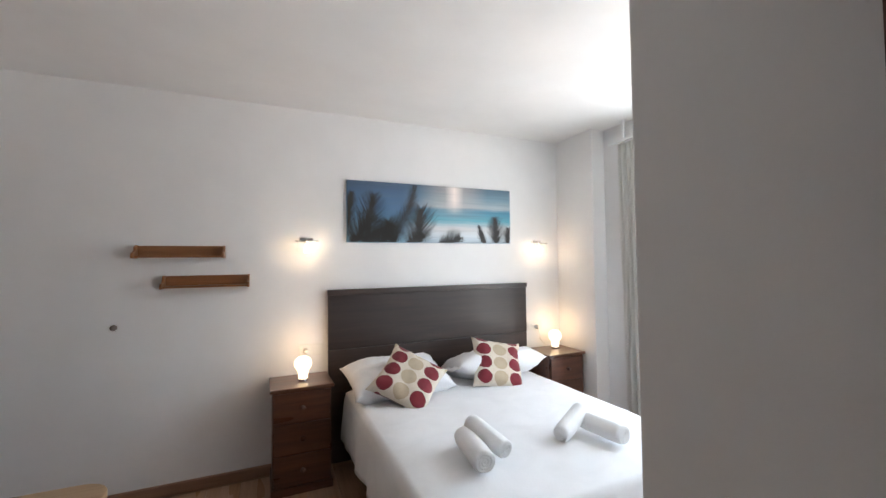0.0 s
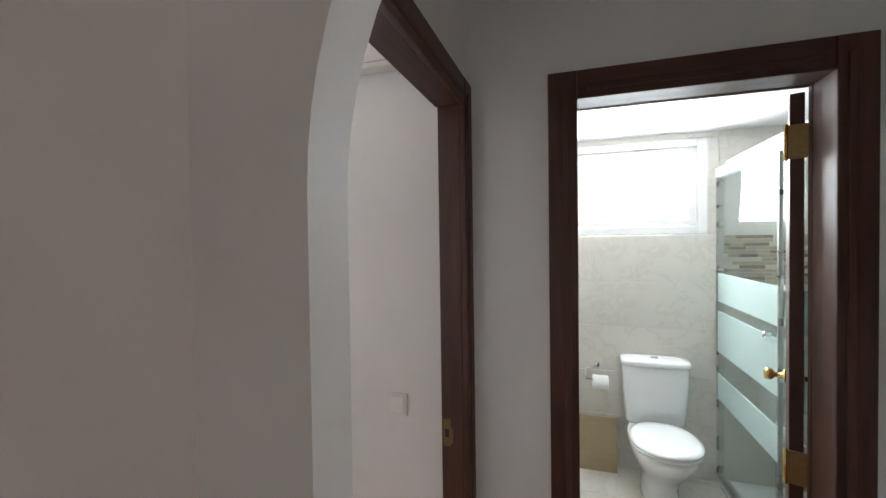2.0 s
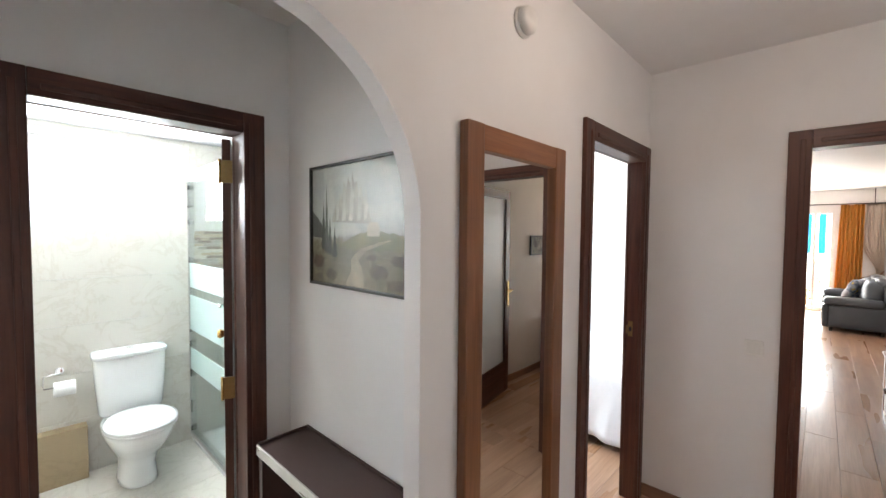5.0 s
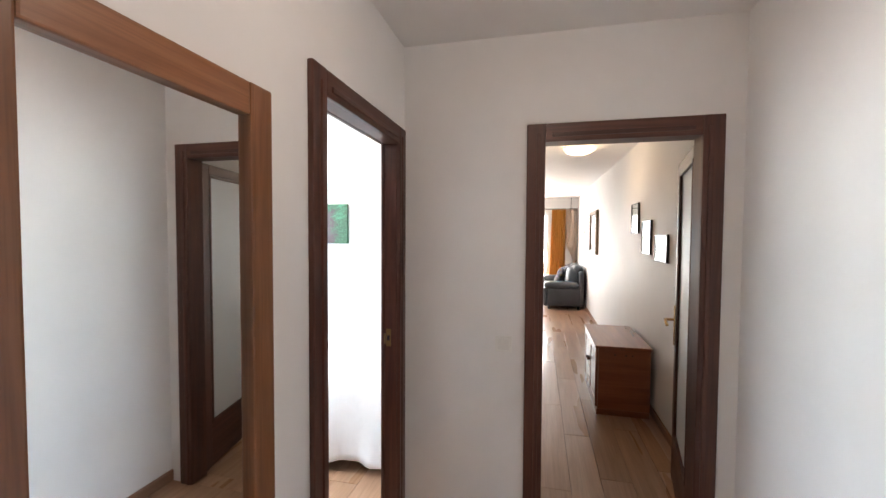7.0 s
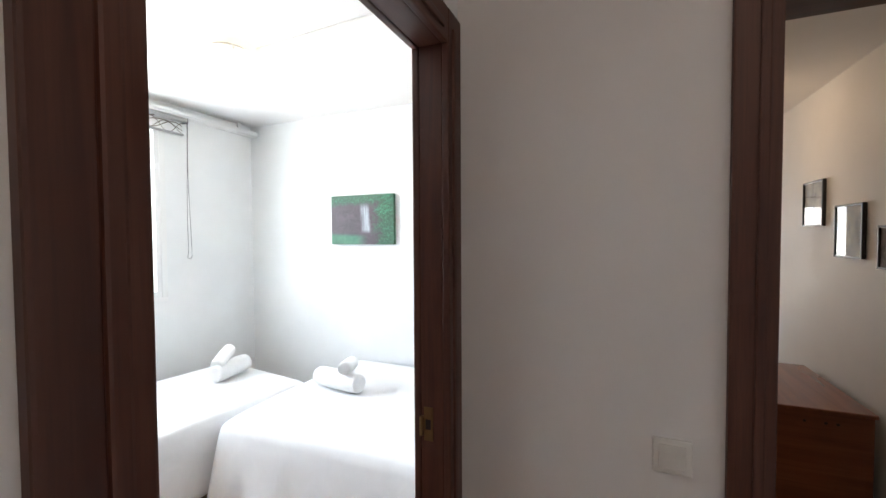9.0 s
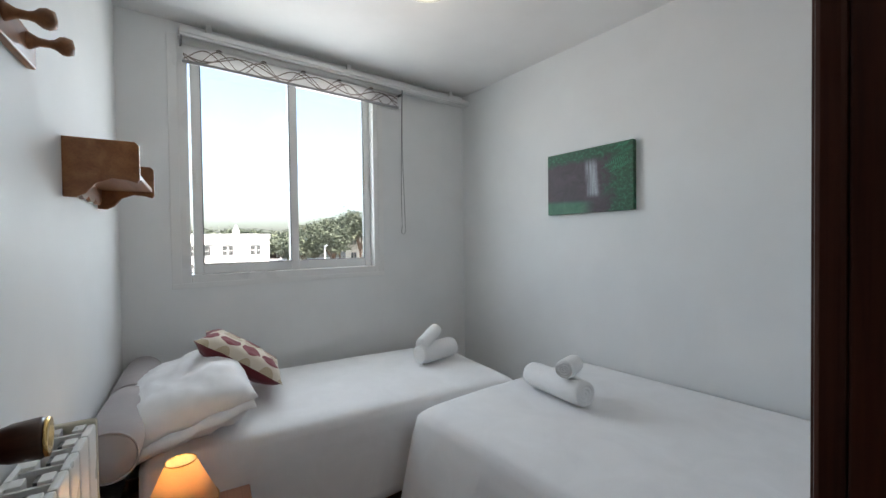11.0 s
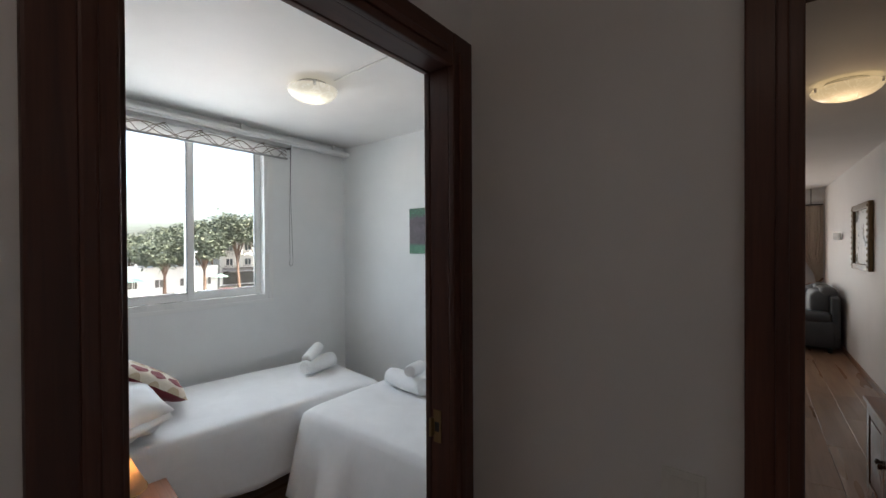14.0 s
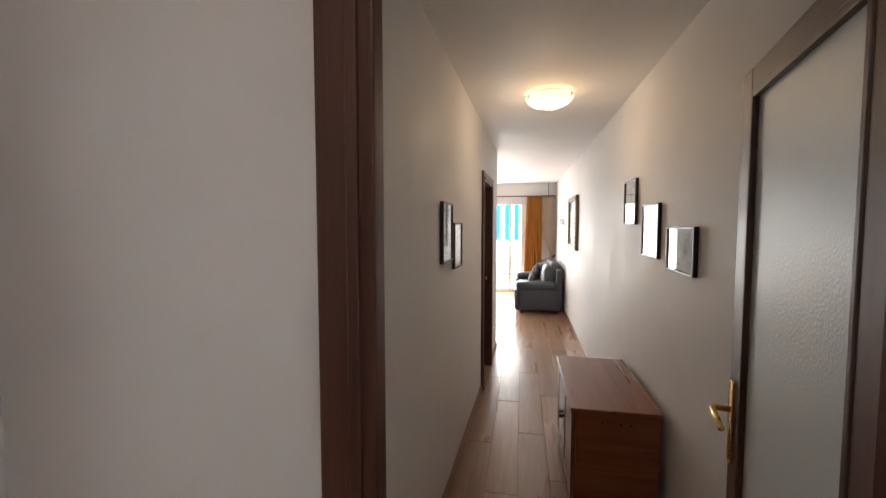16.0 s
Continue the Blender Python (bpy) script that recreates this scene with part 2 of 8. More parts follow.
def lathe(profile, at=(0, 0, 0), axis='Z', n=24, bm=None, caps=True):
    """A turned shape: rows of radius and height along the axis."""
    made = bmesh.new()
    rings = []
    for r, h in profile:
        ring = []
        for i in range(n):
            a = 2 * math.pi * i / n
            c, s = r * math.cos(a), r * math.sin(a)
            p = {'Z': (c, s, h), 'X': (h, c, s), 'Y': (c, h, s)}[axis]
            ring.append(made.verts.new((p[0] + at[0], p[1] + at[1], p[2] + at[2])))
        rings.append(ring)
    for a, b in zip(rings, rings[1:]):
        for i in range(n):
            made.faces.new((a[i], a[(i + 1) % n], b[(i + 1) % n], b[i]))
    if caps:
        made.faces.new(rings[0][::-1])
        made.faces.new(rings[-1])
    return join(bm, made)


def tube(points, r, n=8, bm=None):
    """A round bar through points."""
    made = bmesh.new()
    pts = [Vector(p) for p in points]
    rings = []
    for i, p in enumerate(pts):
        d = (pts[min(i + 1, len(pts) - 1)] - pts[max(i - 1, 0)]).normalized()
        q = d.to_track_quat('Z', 'Y')
        rings.append([made.verts.new(p + q @ Vector((r * math.cos(2 * math.pi * k / n), r * math.sin(2 * math.pi * k / n), 0))) for k in range(n)])
    for a, b in zip(rings, rings[1:]):
        for i in range(n):
            made.faces.new((a[i], a[(i + 1) % n], b[(i + 1) % n], b[i]))
    made.faces.new(rings[0][::-1])
    made.faces.new(rings[-1])
    return join(bm, made)


def prism(outline, axis, a, b, bevel=0.0, bm=None):
    """An outline of 2D points pushed along an axis from a to b. The outline's plane: X -> (y, z), Y -> (x, z), Z -> (x, y)."""
    made = bmesh.new()
    put = {'X': lambda u, v, w: (w, u, v), 'Y': lambda u, v, w: (u, w, v), 'Z': lambda u, v, w: (u, v, w)}[axis]
    lo, hi = [[made.verts.new(put(u, v, w)) for u, v in outline] for w in (a, b)]
    made.faces.new(lo[::-1])
    made.faces.new(hi)
    for i in range(len(outline)):
        j = (i + 1) % len(outline)
        made.faces.new((lo[i], lo[j], hi[j], hi[i]))
    bmesh.ops.recalc_face_normals(made, faces=made.faces)
    if bevel:
        edges = [e for e in made.edges if e.is_manifold and e.calc_face_angle(0) > 0.6]
        bmesh.ops.bevel(made, geom=edges, offset=bevel, segments=2, profile=0.6, affect='EDGES')
    return join(bm, made)


def wall_mesh(length, thick, z0, z1, holes=()):
    """A wall along local x with rectangular openings (x0, x1, z0, z1) through it; local y runs from 0 to thick."""
    bm = bmesh.new()
    xs = sorted({0.0, length, *(v for h in holes for v in h[:2])})
    zs = sorted({z0, z1, *(v for h in holes for v in h[2:])})
    verts = {}

    def v(x, y, z):
        key = (round(x, 4), round(y, 4), round(z, 4))
        if key not in verts:
            verts[key] = bm.verts.new(key)
        return verts[key]

    def solid(i, k):
        if not (0 <= i < len(xs) - 1 and 0 <= k < len(zs) - 1):
            return False
        x, z = (xs[i] + xs[i + 1]) / 2, (zs[k] + zs[k + 1]) / 2
        return not any(h[0] < x < h[1] and h[2] < z < h[3] for h in holes)

    for i in range(len(xs) - 1):
        for k in range(len(zs) - 1):
            if not solid(i, k):
                continue
            xa, xb, za, zb = xs[i], xs[i + 1], zs[k], zs[k + 1]
            for y in (0, thick):
                bm.faces.new((v(xa, y, za), v(xb, y, za), v(xb, y, zb), v(xa, y, zb)))
            for ok, p, q in ((solid(i - 1, k), (xa, za), (xa, zb)), (solid(i + 1, k), (xb, za), (xb, zb)),
                             (solid(i, k - 1), (xa, za), (xb, za)), (solid(i, k + 1), (xa, zb), (xb, zb))):
                if not ok:
                    bm.faces.new((v(p[0], 0, p[1]), v(q[0], 0, q[1]), v(q[0], thick, q[1]), v(p[0], thick, p[1])))
    return bm


def wall(name, p0, p1, thick, material, label, z0=0.0, z1=2.60, holes=()):
    """A wall from p0 to p1 on the plan; its thickness grows to the left of that way."""
    d = Vector((p1[0] - p0[0], p1[1] - p0[1]))
    ob = setting(name, wall_mesh(d.length, thick, z0, z1, holes), material, label, "wall")
    ob.matrix_world = pose(p0[0], p0[1], 0, 0, 0, math.degrees(math.atan2(d.y, d.x)))
    return ob


# ---- plan ----
NORTH = 2.94          # face of the hall's north wall
BATH_W = 1.052           # face of the bathroom's door wall
VEST_S = 1.73         # face of the vestibule's south wall
CORR_W = -1.68         # face of the corridor's west wall
HALL_W = -1.575        # face of the hall's west wall
EAST = 2.69            # face of the twin room's window wall
TWIN_S = -1.70         # face of the twin room's south wall
BED_N = 5.853           # face of the bedroom's headboard wall
CEILING = 2.54
ARCH_Y, ARCH_R, ARCH_Z = 2.3465, 0.4645, 1.62

# hall's east wall: the twin room's door and the arch
bm = wall_mesh(NORTH + 1.80, 0.064, 0.0, 2.60, [(1.80 + 0.10, 1.80 + 0.849, -1, 2.035), (1.80 + ARCH_Y - ARCH_R, 1.80 + ARCH_Y + ARCH_R, -1, ARCH_Z + ARCH_R)])
steps = 40
pts = []
for i in range(steps + 1):
    a = math.pi * i / steps
    wob = 0.992 + 0.005 * math.sin(7 * a + 1) + 0.003 * math.sin(17 * a)
    pts.append((1.80 + ARCH_Y - ARCH_R * math.cos(a), ARCH_Z + ARCH_R * wob * math.sin(a)))
for (xa, za), (xb, zb) in zip(pts, pts[1:]):
    top = ARCH_Z + ARCH_R
    for y in (0.0, 0.064):
        bm.faces.new([bm.verts.new(p) for p in ((xa, y, za), (xb, y, zb), (xb, y, top), (xa, y, top))])
    bm.faces.new([bm.verts.new(p) for p in ((xa, 0, za), (xb, 0, zb), (xb, 0.064, zb), (xa, 0.064, za))])
bmesh.ops.remove_doubles(bm, verts=bm.verts[:], dist=0.0005)
wall_hall_east = setting("wall_hall_east", bm, WALL, "white plastered hall wall with a rounded archway", "wall")
wall_hall_east.matrix_world = pose(0.064, -1.80, 0, 0, 0, 90)
wall("wall_hall_south", (-1.76, -0.10), (0.0, -0.10), 0.10, WALL, "white painted wall with the corridor door opening", holes=[(0.339, 1.116, -1, 2.035)])
wall("wall_hall_west", (HALL_W, 0.0), (HALL_W, NORTH + 0.10), 0.10, WALL, "white painted hall wall beside the entrance")
wall("wall_north", (HALL_W - 0.1, NORTH), (BATH_W, NORTH), 0.08, WALL, "white painted wall with the main bedroom door opening", holes=[(0.10 - HALL_W + 0.1, 1.051 - HALL_W + 0.1, -1, 2.035)])
wall("wall_vestibule_south", (0.0645, VEST_S - 0.09), (BATH_W, VEST_S - 0.09), 0.09, WALL_COOL, "white painted vestibule wall above the console")
wall("wall_bath_west", (BATH_W + 0.10, 0.862), (BATH_W + 0.10, NORTH + 0.08), 0.10, WALL_COOL, "white painted wall with the bathroom door opening", holes=[(1.92 - 0.862, 2.599 - 0.862, -1, 2.035)])
setting("wall_bedroom_south", box(1.053, NORTH + 0.085, 0, 3.22, 3.418, 2.60, 0.006), WALL, "white painted wall block beside the bedroom door", "wall")
wall("wall_corridor_west", (CORR_W, -9.10), (CORR_W, -0.10), 0.10, WALL, "white painted corridor wall hung with small pictures")
CE0, CE1 = (-0.455, -0.10), (-0.60, -4.70)
wall("wall_corridor_east", CE0, CE1, 0.14, WALL, "white painted corridor wall with a door opening", holes=[(3.16, 3.86, -1, 2.02)])
wall("wall_corridor_end", (-0.46, -4.80), (3.0, -4.80), 0.10, WALL, "white painted living room wall")
wall("wall_living_east", (3.0, -9.1), (3.0, -4.70), -0.10, WALL, "white painted living room wall")
wall("wall_living_south", (-1.76, -9.12), (3.0, -9.12), 0.12, WALL, "white wall around the balcony doors", holes=[(0.80, 4.2, 0.0, 2.12)])
wall("wall_twin_south", (0.0645, TWIN_S - 0.1), (3.05, TWIN_S - 0.1), 0.10, WALL_COOL, "white painted bedroom wall with a canvas picture")
TN0, TN1 = (0.066, 0.905), (2.688, 0.633)
wall("wall_twin_north", TN0, TN1, 0.10, WALL_COOL, "white painted bedroom wall with shelf and coat hooks")
wall("wall_twin_east", (2.94, TWIN_S), (2.94, 0.74), 0.25, WALL_COOL, "white painted window wall of the twin bedroom", holes=[(-0.885 - TWIN_S, 0.375 - TWIN_S, 1.085, 2.45)])
wall("wall_bath_east", (2.83, 0.70), (2.83, 3.02), 0.13, WALL_COOL, "tiled bathroom window wall", holes=[(1.07, 2.02, 1.605, 2.22)])
wall("wall_bed_east", (3.22, 3.43), (3.22, 5.953), 0.20, WALL, "white painted window wall of the main bedroom", holes=[(0.198, 1.598, 0.3, 2.25)])
setting("wall_bed_column", box(2.88, 5.393, 0, 3.019, BED_N - 0.001, 2.60, 0.006), WALL, "white painted column in the bedroom corner", "column")
wall("wall_bed_north", (-1.26, BED_N), (3.22, BED_N), 0.10, WALL, "white painted headboard wall")
wall("wall_bed_west", (-1.15, NORTH + 0.101), (-1.15, 5.953), 0.10, WALL, "white painted bedroom wall", holes=[(1.747, 2.567, -1, 2.05)])

setting("ceiling", box(-1.83, -9.12, CEILING, 3.22, 5.953, 2.75), CEIL, "white painted ceiling", "ceiling")
setting("ceiling_bath", box(BATH_W + 0.105, 0.85, 2.255, 2.695, 3.02, 2.50), CEIL, "white painted bathroom ceiling", "ceiling")
setting("ceiling_corridor", box(-1.679, -4.69, 2.515, -0.46, -0.101, CEILING - 0.001), CEIL, "white painted corridor ceiling", "ceiling")
# Unseen slab, added so that no sun reaches the rooms from above.
setting("roof", box(-1.95, -9.2, 2.76, 3.27, 6.05, 2.95), CEIL, "unseen flat slab added over the ceiling to block the sun", "roof")
floor = setting("floor", box(-1.85, -9.12, -0.25, 3.22, 5.953, -0.010), JOINT, "warm oak laminate floor boards", "floor")

# ---- doors and trim ----
def door_frame(name, at, turn, w, h, deep, label, lock=None, sides=(0, 1), far_jamb=None, slim=False):
    """A lined door opening: local x across the opening, local y through the wall."""
    root = tagged(thing(name, (*at, 0), turn, label, "door frame"), kind="structure")
    lip = 0.018
    far_jamb = far_jamb or (0.0005, deep - 0.0005)
    edge = -0.013 if slim else lip       # a slim casing stops short of the lining

    def casing(x0, z0, x1, z1, y0, y1, mat):
        bm = box(x0, y0, z0, x1, y1, z1, 0.004)
        part("casing", bm, mat, root)
        inner = 0.022
        s = -1 if y0 < 0 else 1
        ya, yb = (y0 - 0.006, y0 + 0.004) if s < 0 else (y1 - 0.004, y1 + 0.006)
        if x1 - x0 < z1 - z0:
            xa, xb = (x1 - inner - 0.02, x1 - inner) if x0 < 0 else (x0 + inner, x0 + inner + 0.02)
            part("casing_bead", box(xa, ya, z0, xb, yb, z1 - 0.045, 0.004), mat, root)
        else:
            part("casing_bead", box(x0 + 0.03, ya, z0 + inner, x1 - 0.03, yb, z0 + inner + 0.02, 0.004), mat, root)

    for side in sides:
        y0, y1 = (-0.02, 0.0) if side == 0 else (deep, deep + 0.02)
        casing(-0.07, 0, edge, h + 0.07, -0.007 if slim else y0, y1, DOORWOOD)
        casing(w - lip, 0, w + 0.07, h + 0.07, y0, y1, DOORWOOD)
        casing(edge + 0.0005, h - lip, w - lip - 0.0005, h + 0.0695, y0 + 0.001, y1 - 0.0005, DOORWOOD_X)
    part("jamb", box(edge - 0.017, 0.0005, 0, edge - 0.002, (far_jamb[1] if far_jamb[0] < 0.01 else deep - 0.0005), h - 0.001, 0.002), DOORWOOD, root)
    part("jamb", box(w - lip + 0.002, far_jamb[0], 0, w - 0.001, far_jamb[1], h - 0.001, 0.002), DOORWOOD, root)
    part("head_jamb", box(edge, 0.0005, h - lip + 0.002, w - lip, deep - 0.0005, h - 0.001, 0.002), DOORWOOD_X, root)
    if lock is not None:
        x, y, z = lock
        s = 1 if x > w / 2 else -1
        xf = (w - lip + 0.002) if s > 0 else (lip - 0.002)
        plate = part("strike_plate", box(xf - 0.003 * (s > 0), y - 0.013, z - 0.045, xf + 0.003 * (s < 0), y + 0.013, z + 0.045, 0.001), AGED, root, "brass strike plate")
        part("latch_hole", box(xf - 0.0042 * (s > 0), y - 0.007, z - 0.014, xf + 0.0042 * (s < 0), y + 0.007, z + 0.012), BLACKFRAME, plate)
        part("plate_lip", box(xf - 0.012 * (s > 0), y - 0.022, z - 0.03, xf + 0.012 * (s < 0), y - 0.0135, z + 0.02, 0.001), AGED, plate)
    return root


def hinge(x, y, z, root, flip=1):
    h = part("hinge", box(x - 0.022, y - 0.002, z - 0.05, x + 0.022, y + 0.002, z + 0.05, 0.001), BRASS, root, "brass butt hinge")
    part("hinge_pin", lathe([(0.0, -0.055), (0.006, -0.053), (0.006, 0.053), (0.0, 0.055)], (x, y + 0.006 * flip, z), n=10), BRASS, h, smooth=True)


door_frame("door_frame_bedroom", (0.16, NORTH), 0, 0.824, 2.03, 0.08, "dark mahogany door frame of the main bedroom", lock=(0.81, 0.055, 0.95), sides=(0,), far_jamb=(0.0005, 0.074), slim=True)
frame_bath = door_frame("door_frame_bathroom", (BATH_W + 0.10, 1.92), 90, 0.679, 2.03, 0.10, "dark mahogany door frame of the bathroom")
frame_twin = door_frame("door_frame_twin", (0.064, 0.10), 90, 0.749, 2.03, 0.064, "dark mahogany door frame of the twin bedroom", lock=(0.01, 0.022, 1.035))
part("hinge_jamb", box(0.7160, -0.1072, 0.0, 0.744, -0.0205, 2.03, 0.003), DOORWOOD, frame_twin)
frame_corr = door_frame("door_frame_corridor", (-1.421, -0.10), 0, 0.715, 2.03, 0.10, "dark mahogany frame of the corridor door", sides=(1,), far_jamb=(0.075, 0.0995))
ce_ang = math.degrees(math.atan2(CE1[1] - CE0[1], CE1[0] - CE0[0]))
cdx, cdy = math.cos(radians(ce_ang)), math.sin(radians(ce_ang))
frame_side = door_frame("door_frame_side", (CE0[0] + cdx * 3.16, CE0[1] + cdy * 3.16), ce_ang, 0.70, 2.015, 0.14, "dark mahogany door frame in the corridor", sides=(0,))
side_door = thing("side_door", (CE0[0] + cdx * 3.16, CE0[1] + cdy * 3.16, 0), ce_ang, "closed dark mahogany door in the corridor", "door")
part("leaf", box(0.021, 0.085, 0.008, 0.679, 0.12, 1.995, 0.003), DOORWOOD, side_door)
part("knob", lathe([(0.0, 0.085), (0.025, 0.083), (0.025, 0.078), (0.009, 0.076), (0.009, 0.055), (0.024, 0.045), (0.022, 0.028), (0.0, 0.022)], (0.62, 0, 1.0), 'Y', 16), BRASS, side_door, smooth=True)
door_frame("door_frame_wardrobe", (-1.15, 4.788), 90, 0.82, 2.045, 0.10, "brown wooden door frame in the bedroom wall", sides=(0,))
wdoor = thing("bedroom_side_door", (-1.15, 4.788, 0), 90, "closed brown wooden door in the bedroom wall", "door")
part("leaf", box(0.021, 0.03, 0.008, 0.799, 0.07, 2.02, 0.003), DOORWOOD, wdoor)

# main bedroom door, folded right back against the wall
bed_door = thing("main_bedroom_door", (0.197, NORTH + 0.1225, 0), 180, "dark mahogany bedroom door folded back against the wall", "door")
part("leaf", box(0.0, -0.040, 0.008, 0.74, 0.0, 2.005, 0.003), DOORWOOD, bed_door)
part("knob", lathe([(0.0, 0.0), (0.028, -0.001), (0.028, -0.006), (0.011, -0.010), (0.010, -0.034), (0.023, -0.044), (0.027, -0.058), (0.0, -0.073)], (0.68, -0.040, 1.0), 'Y', 20), BRASS, bed_door, "polished brass knob", True)

# bathroom door leaf, open against the shower side
bath_door = thing("bathroom_door", (BATH_W + 0.108, 1.930, 0), -22, "open dark mahogany bathroom door with brass knob", "door")
part("leaf", box(0.012, 0.018, 0.01, 0.655, 0.053, 2.005, 0.003), DOORWOOD, bath_door)
for z in (0.88, 1.86):
    h = part("hinge", box(0.0, 0.010, z - 0.05, 0.012, 0.058, z + 0.05, 0.002), AGED, bath_door, "aged brass hinge")
    part("hinge_pin", lathe([(0.0, -0.055), (0.006, -0.053), (0.006, 0.053), (0.0, 0.055)], (0.003, 0.061, z), n=10), BRASS, h, smooth=True)
for side, y in ((1, 0.053), (-1, 0.018)):
    k = part("knob", lathe([(0.0, 0.0), (0.028, 0.001), (0.028, 0.006), (0.011, 0.010), (0.010, 0.034), (0.023, 0.044), (0.027, 0.058), (0.022, 0.070), (0.0, 0.073)], (0, 0, 0), 'Y', 20), BRASS, bath_door, "polished brass knob", True)
    k.matrix_basis = pose(0.59, y, 1.0, 0, 0, 0 if side > 0 else 180)

# glazed corridor door, open into the corridor
GLAZE = frosted("satin_door_glass", (0.86, 0.93, 0.96), 0.2)
cor_door = thing("glazed_door", (-1.447, -0.085, 0), -90 - 11.2, "open dark mahogany door with a tall satin glass pane", "door")
DW, DT = 0.735, 0.035
part("stile", box(0.0, 0.0, 0.01, 0.085, DT, 2.01, 0.004), DOORWOOD, cor_door)
part("stile", box(DW - 0.085, 0.0, 0.01, DW, DT, 2.01, 0.004), DOORWOOD, cor_door)
part("rail", box(0.0855, 0.0005, 1.945, DW - 0.0855, DT - 0.0005, 2.009, 0.004), DOORWOOD_X, cor_door)
part("rail", box(0.0855, 0.0005, 0.012, DW - 0.0855, DT - 0.0005, 0.30, 0.004), DOORWOOD_X, cor_door)
part("glass_pane", box(0.080, 0.014, 0.29, DW - 0.080, 0.020, 1.95), GLAZE, cor_door, "satin obscured glass")
for y0, y1 in ((-0.003, 0.0135), (0.0205, DT + 0.003)):
    for b in (box(0.0855, y0, 0.3005, 0.104, y1, 1.9445, 0.004), box(DW - 0.104, y0, 0.3005, DW - 0.0855, y1, 1.9445, 0.004),
              box(0.1045, y0, 0.3005, DW - 0.1045, y1, 0.319, 0.004), box(0.1045, y0, 1.926, DW - 0.1045, y1, 1.9445, 0.004)):
        part("glazing_bead", b, DOORWOOD, cor_door)
for side, y in ((-1, -0.003), (1, DT + 0.003)):
    plate = part("handle_plate", box(DW - 0.062, min(y, y + side * 0.005), 0.87, DW - 0.024, max(y, y + side * 0.005), 1.12, 0.006), BRASS, cor_door, "brass handle plate")
    bm = tube([(DW - 0.043, y, 1.03), (DW - 0.043, y + side * 0.045, 1.03), (DW - 0.06, y + side * 0.055, 1.032), (DW - 0.12, y + side * 0.055, 1.026), (DW - 0.155, y + side * 0.052, 1.014)], 0.009, 10)
    part("lever", bm, BRASS, plate, smooth=True)
for z in (0.85, 1.82):
    hinge(0.0, -0.004, z, cor_door, -1)
for x in (0.05, DW - 0.05):
    part("door_stop_wedge", lathe([(0.0, 0.0), (0.012, 0.001), (0.010, 0.009), (0.0, 0.010)], (x, DT / 2, 0), n=10), BLACKFRAME, cor_door)

# twin room door leaf
twin_door = thing("twin_bedroom_door", (0.172, 0.816, 0), -2.0, "open dark mahogany door with a wooden knob on a brass rosette", "door")
part("leaf", box(0.0, -0.040, 0.01, 0.685, 0.0, 2.005, 0.003), DOORWOOD, twin_door)
KNOBWOOD = wood("knob_walnut", (0.05, 0.02, 0.01), (0.12, 0.05, 0.025), 0.3, 1, 60.0, coat=0.5)
k = part("rosette", lathe([(0.0, 0.0), (0.034, 0.0), (0.034, -0.006), (0.014, -0.011), (0.010, -0.035), (0.013, -0.038)], (0.62, -0.040, 1.035), 'Y', 24), BRASS, twin_door, "brass rosette", True)
k2 = part("knob", lathe([(0.012, -0.036), (0.022, -0.043), (0.026, -0.055), (0.0285, -0.085), (0.026, -0.090)], (0.62, -0.040, 1.035), 'Y', 24), KNOBWOOD, k, "turned wooden knob", True)
part("knob_ring", lathe([(0.027, -0.0905), (0.0265, -0.094), (0.018, -0.0945), (0.012, -0.091), (0.0, -0.0908)], (0.62, -0.040, 1.035), 'Y', 24, caps=False), BRASS, k, smooth=True)

# skirting boards
def skirting(p0, p1, side=1, name="baseboard"):
    d = Vector((p1[0] - p0[0], p1[1] - p0[1]))
    ob = setting(name, prism([(0.0, 0.0), (0.012, 0.0), (0.012, 0.062), (0.006, 0.07), (0.0, 0.07)] if side > 0 else [(0, 0), (0, 0.07), (-0.006, 0.07), (-0.012, 0.062), (-0.012, 0.0)], 'X', 0, d.length), SKIRT, "narrow wooden skirting board", "baseboard")
    ob.matrix_world = pose(p0[0], p0[1], 0, 0, 0, math.degrees(math.atan2(d.y, d.x)))


skirting((-0.455 - 0.0005, -0.12), (CE0[0] + cdx * 3.08, CE0[1] + cdy * 3.08), -1)
skirting((CE0[0] + cdx * 3.94, CE0[1] + cdy * 3.94), CE1, -1)
skirting((CORR_W, -9.0), (CORR_W, -0.101), -1)
skirting((HALL_W, NORTH), (HALL_W, 0.0), 1)
skirting((-0.60, 0.0), (-0.002, 0.0), 1)
skirting((0.0, 1.875), (0.0, 0.925), -1)
skirting((HALL_W, NORTH), (-0.001, NORTH), -1)
skirting((0.066, VEST_S), (BATH_W - 0.02, VEST_S), 1)
skirting((-1.15, BED_N), (2.88, BED_N), -1)
skirting((-1.15, 4.70), (-1.15, 3.06), 1)
skirting((1.053, 3.06), (1.053, 3.41), 1)
skirting(TN1, (TN0[0] + 0.02, TN0[1]), 1)
skirting((0.066, TWIN_S), (EAST, TWIN_S), 1)
skirting((EAST, 0.63), (EAST, TWIN_S), -1)


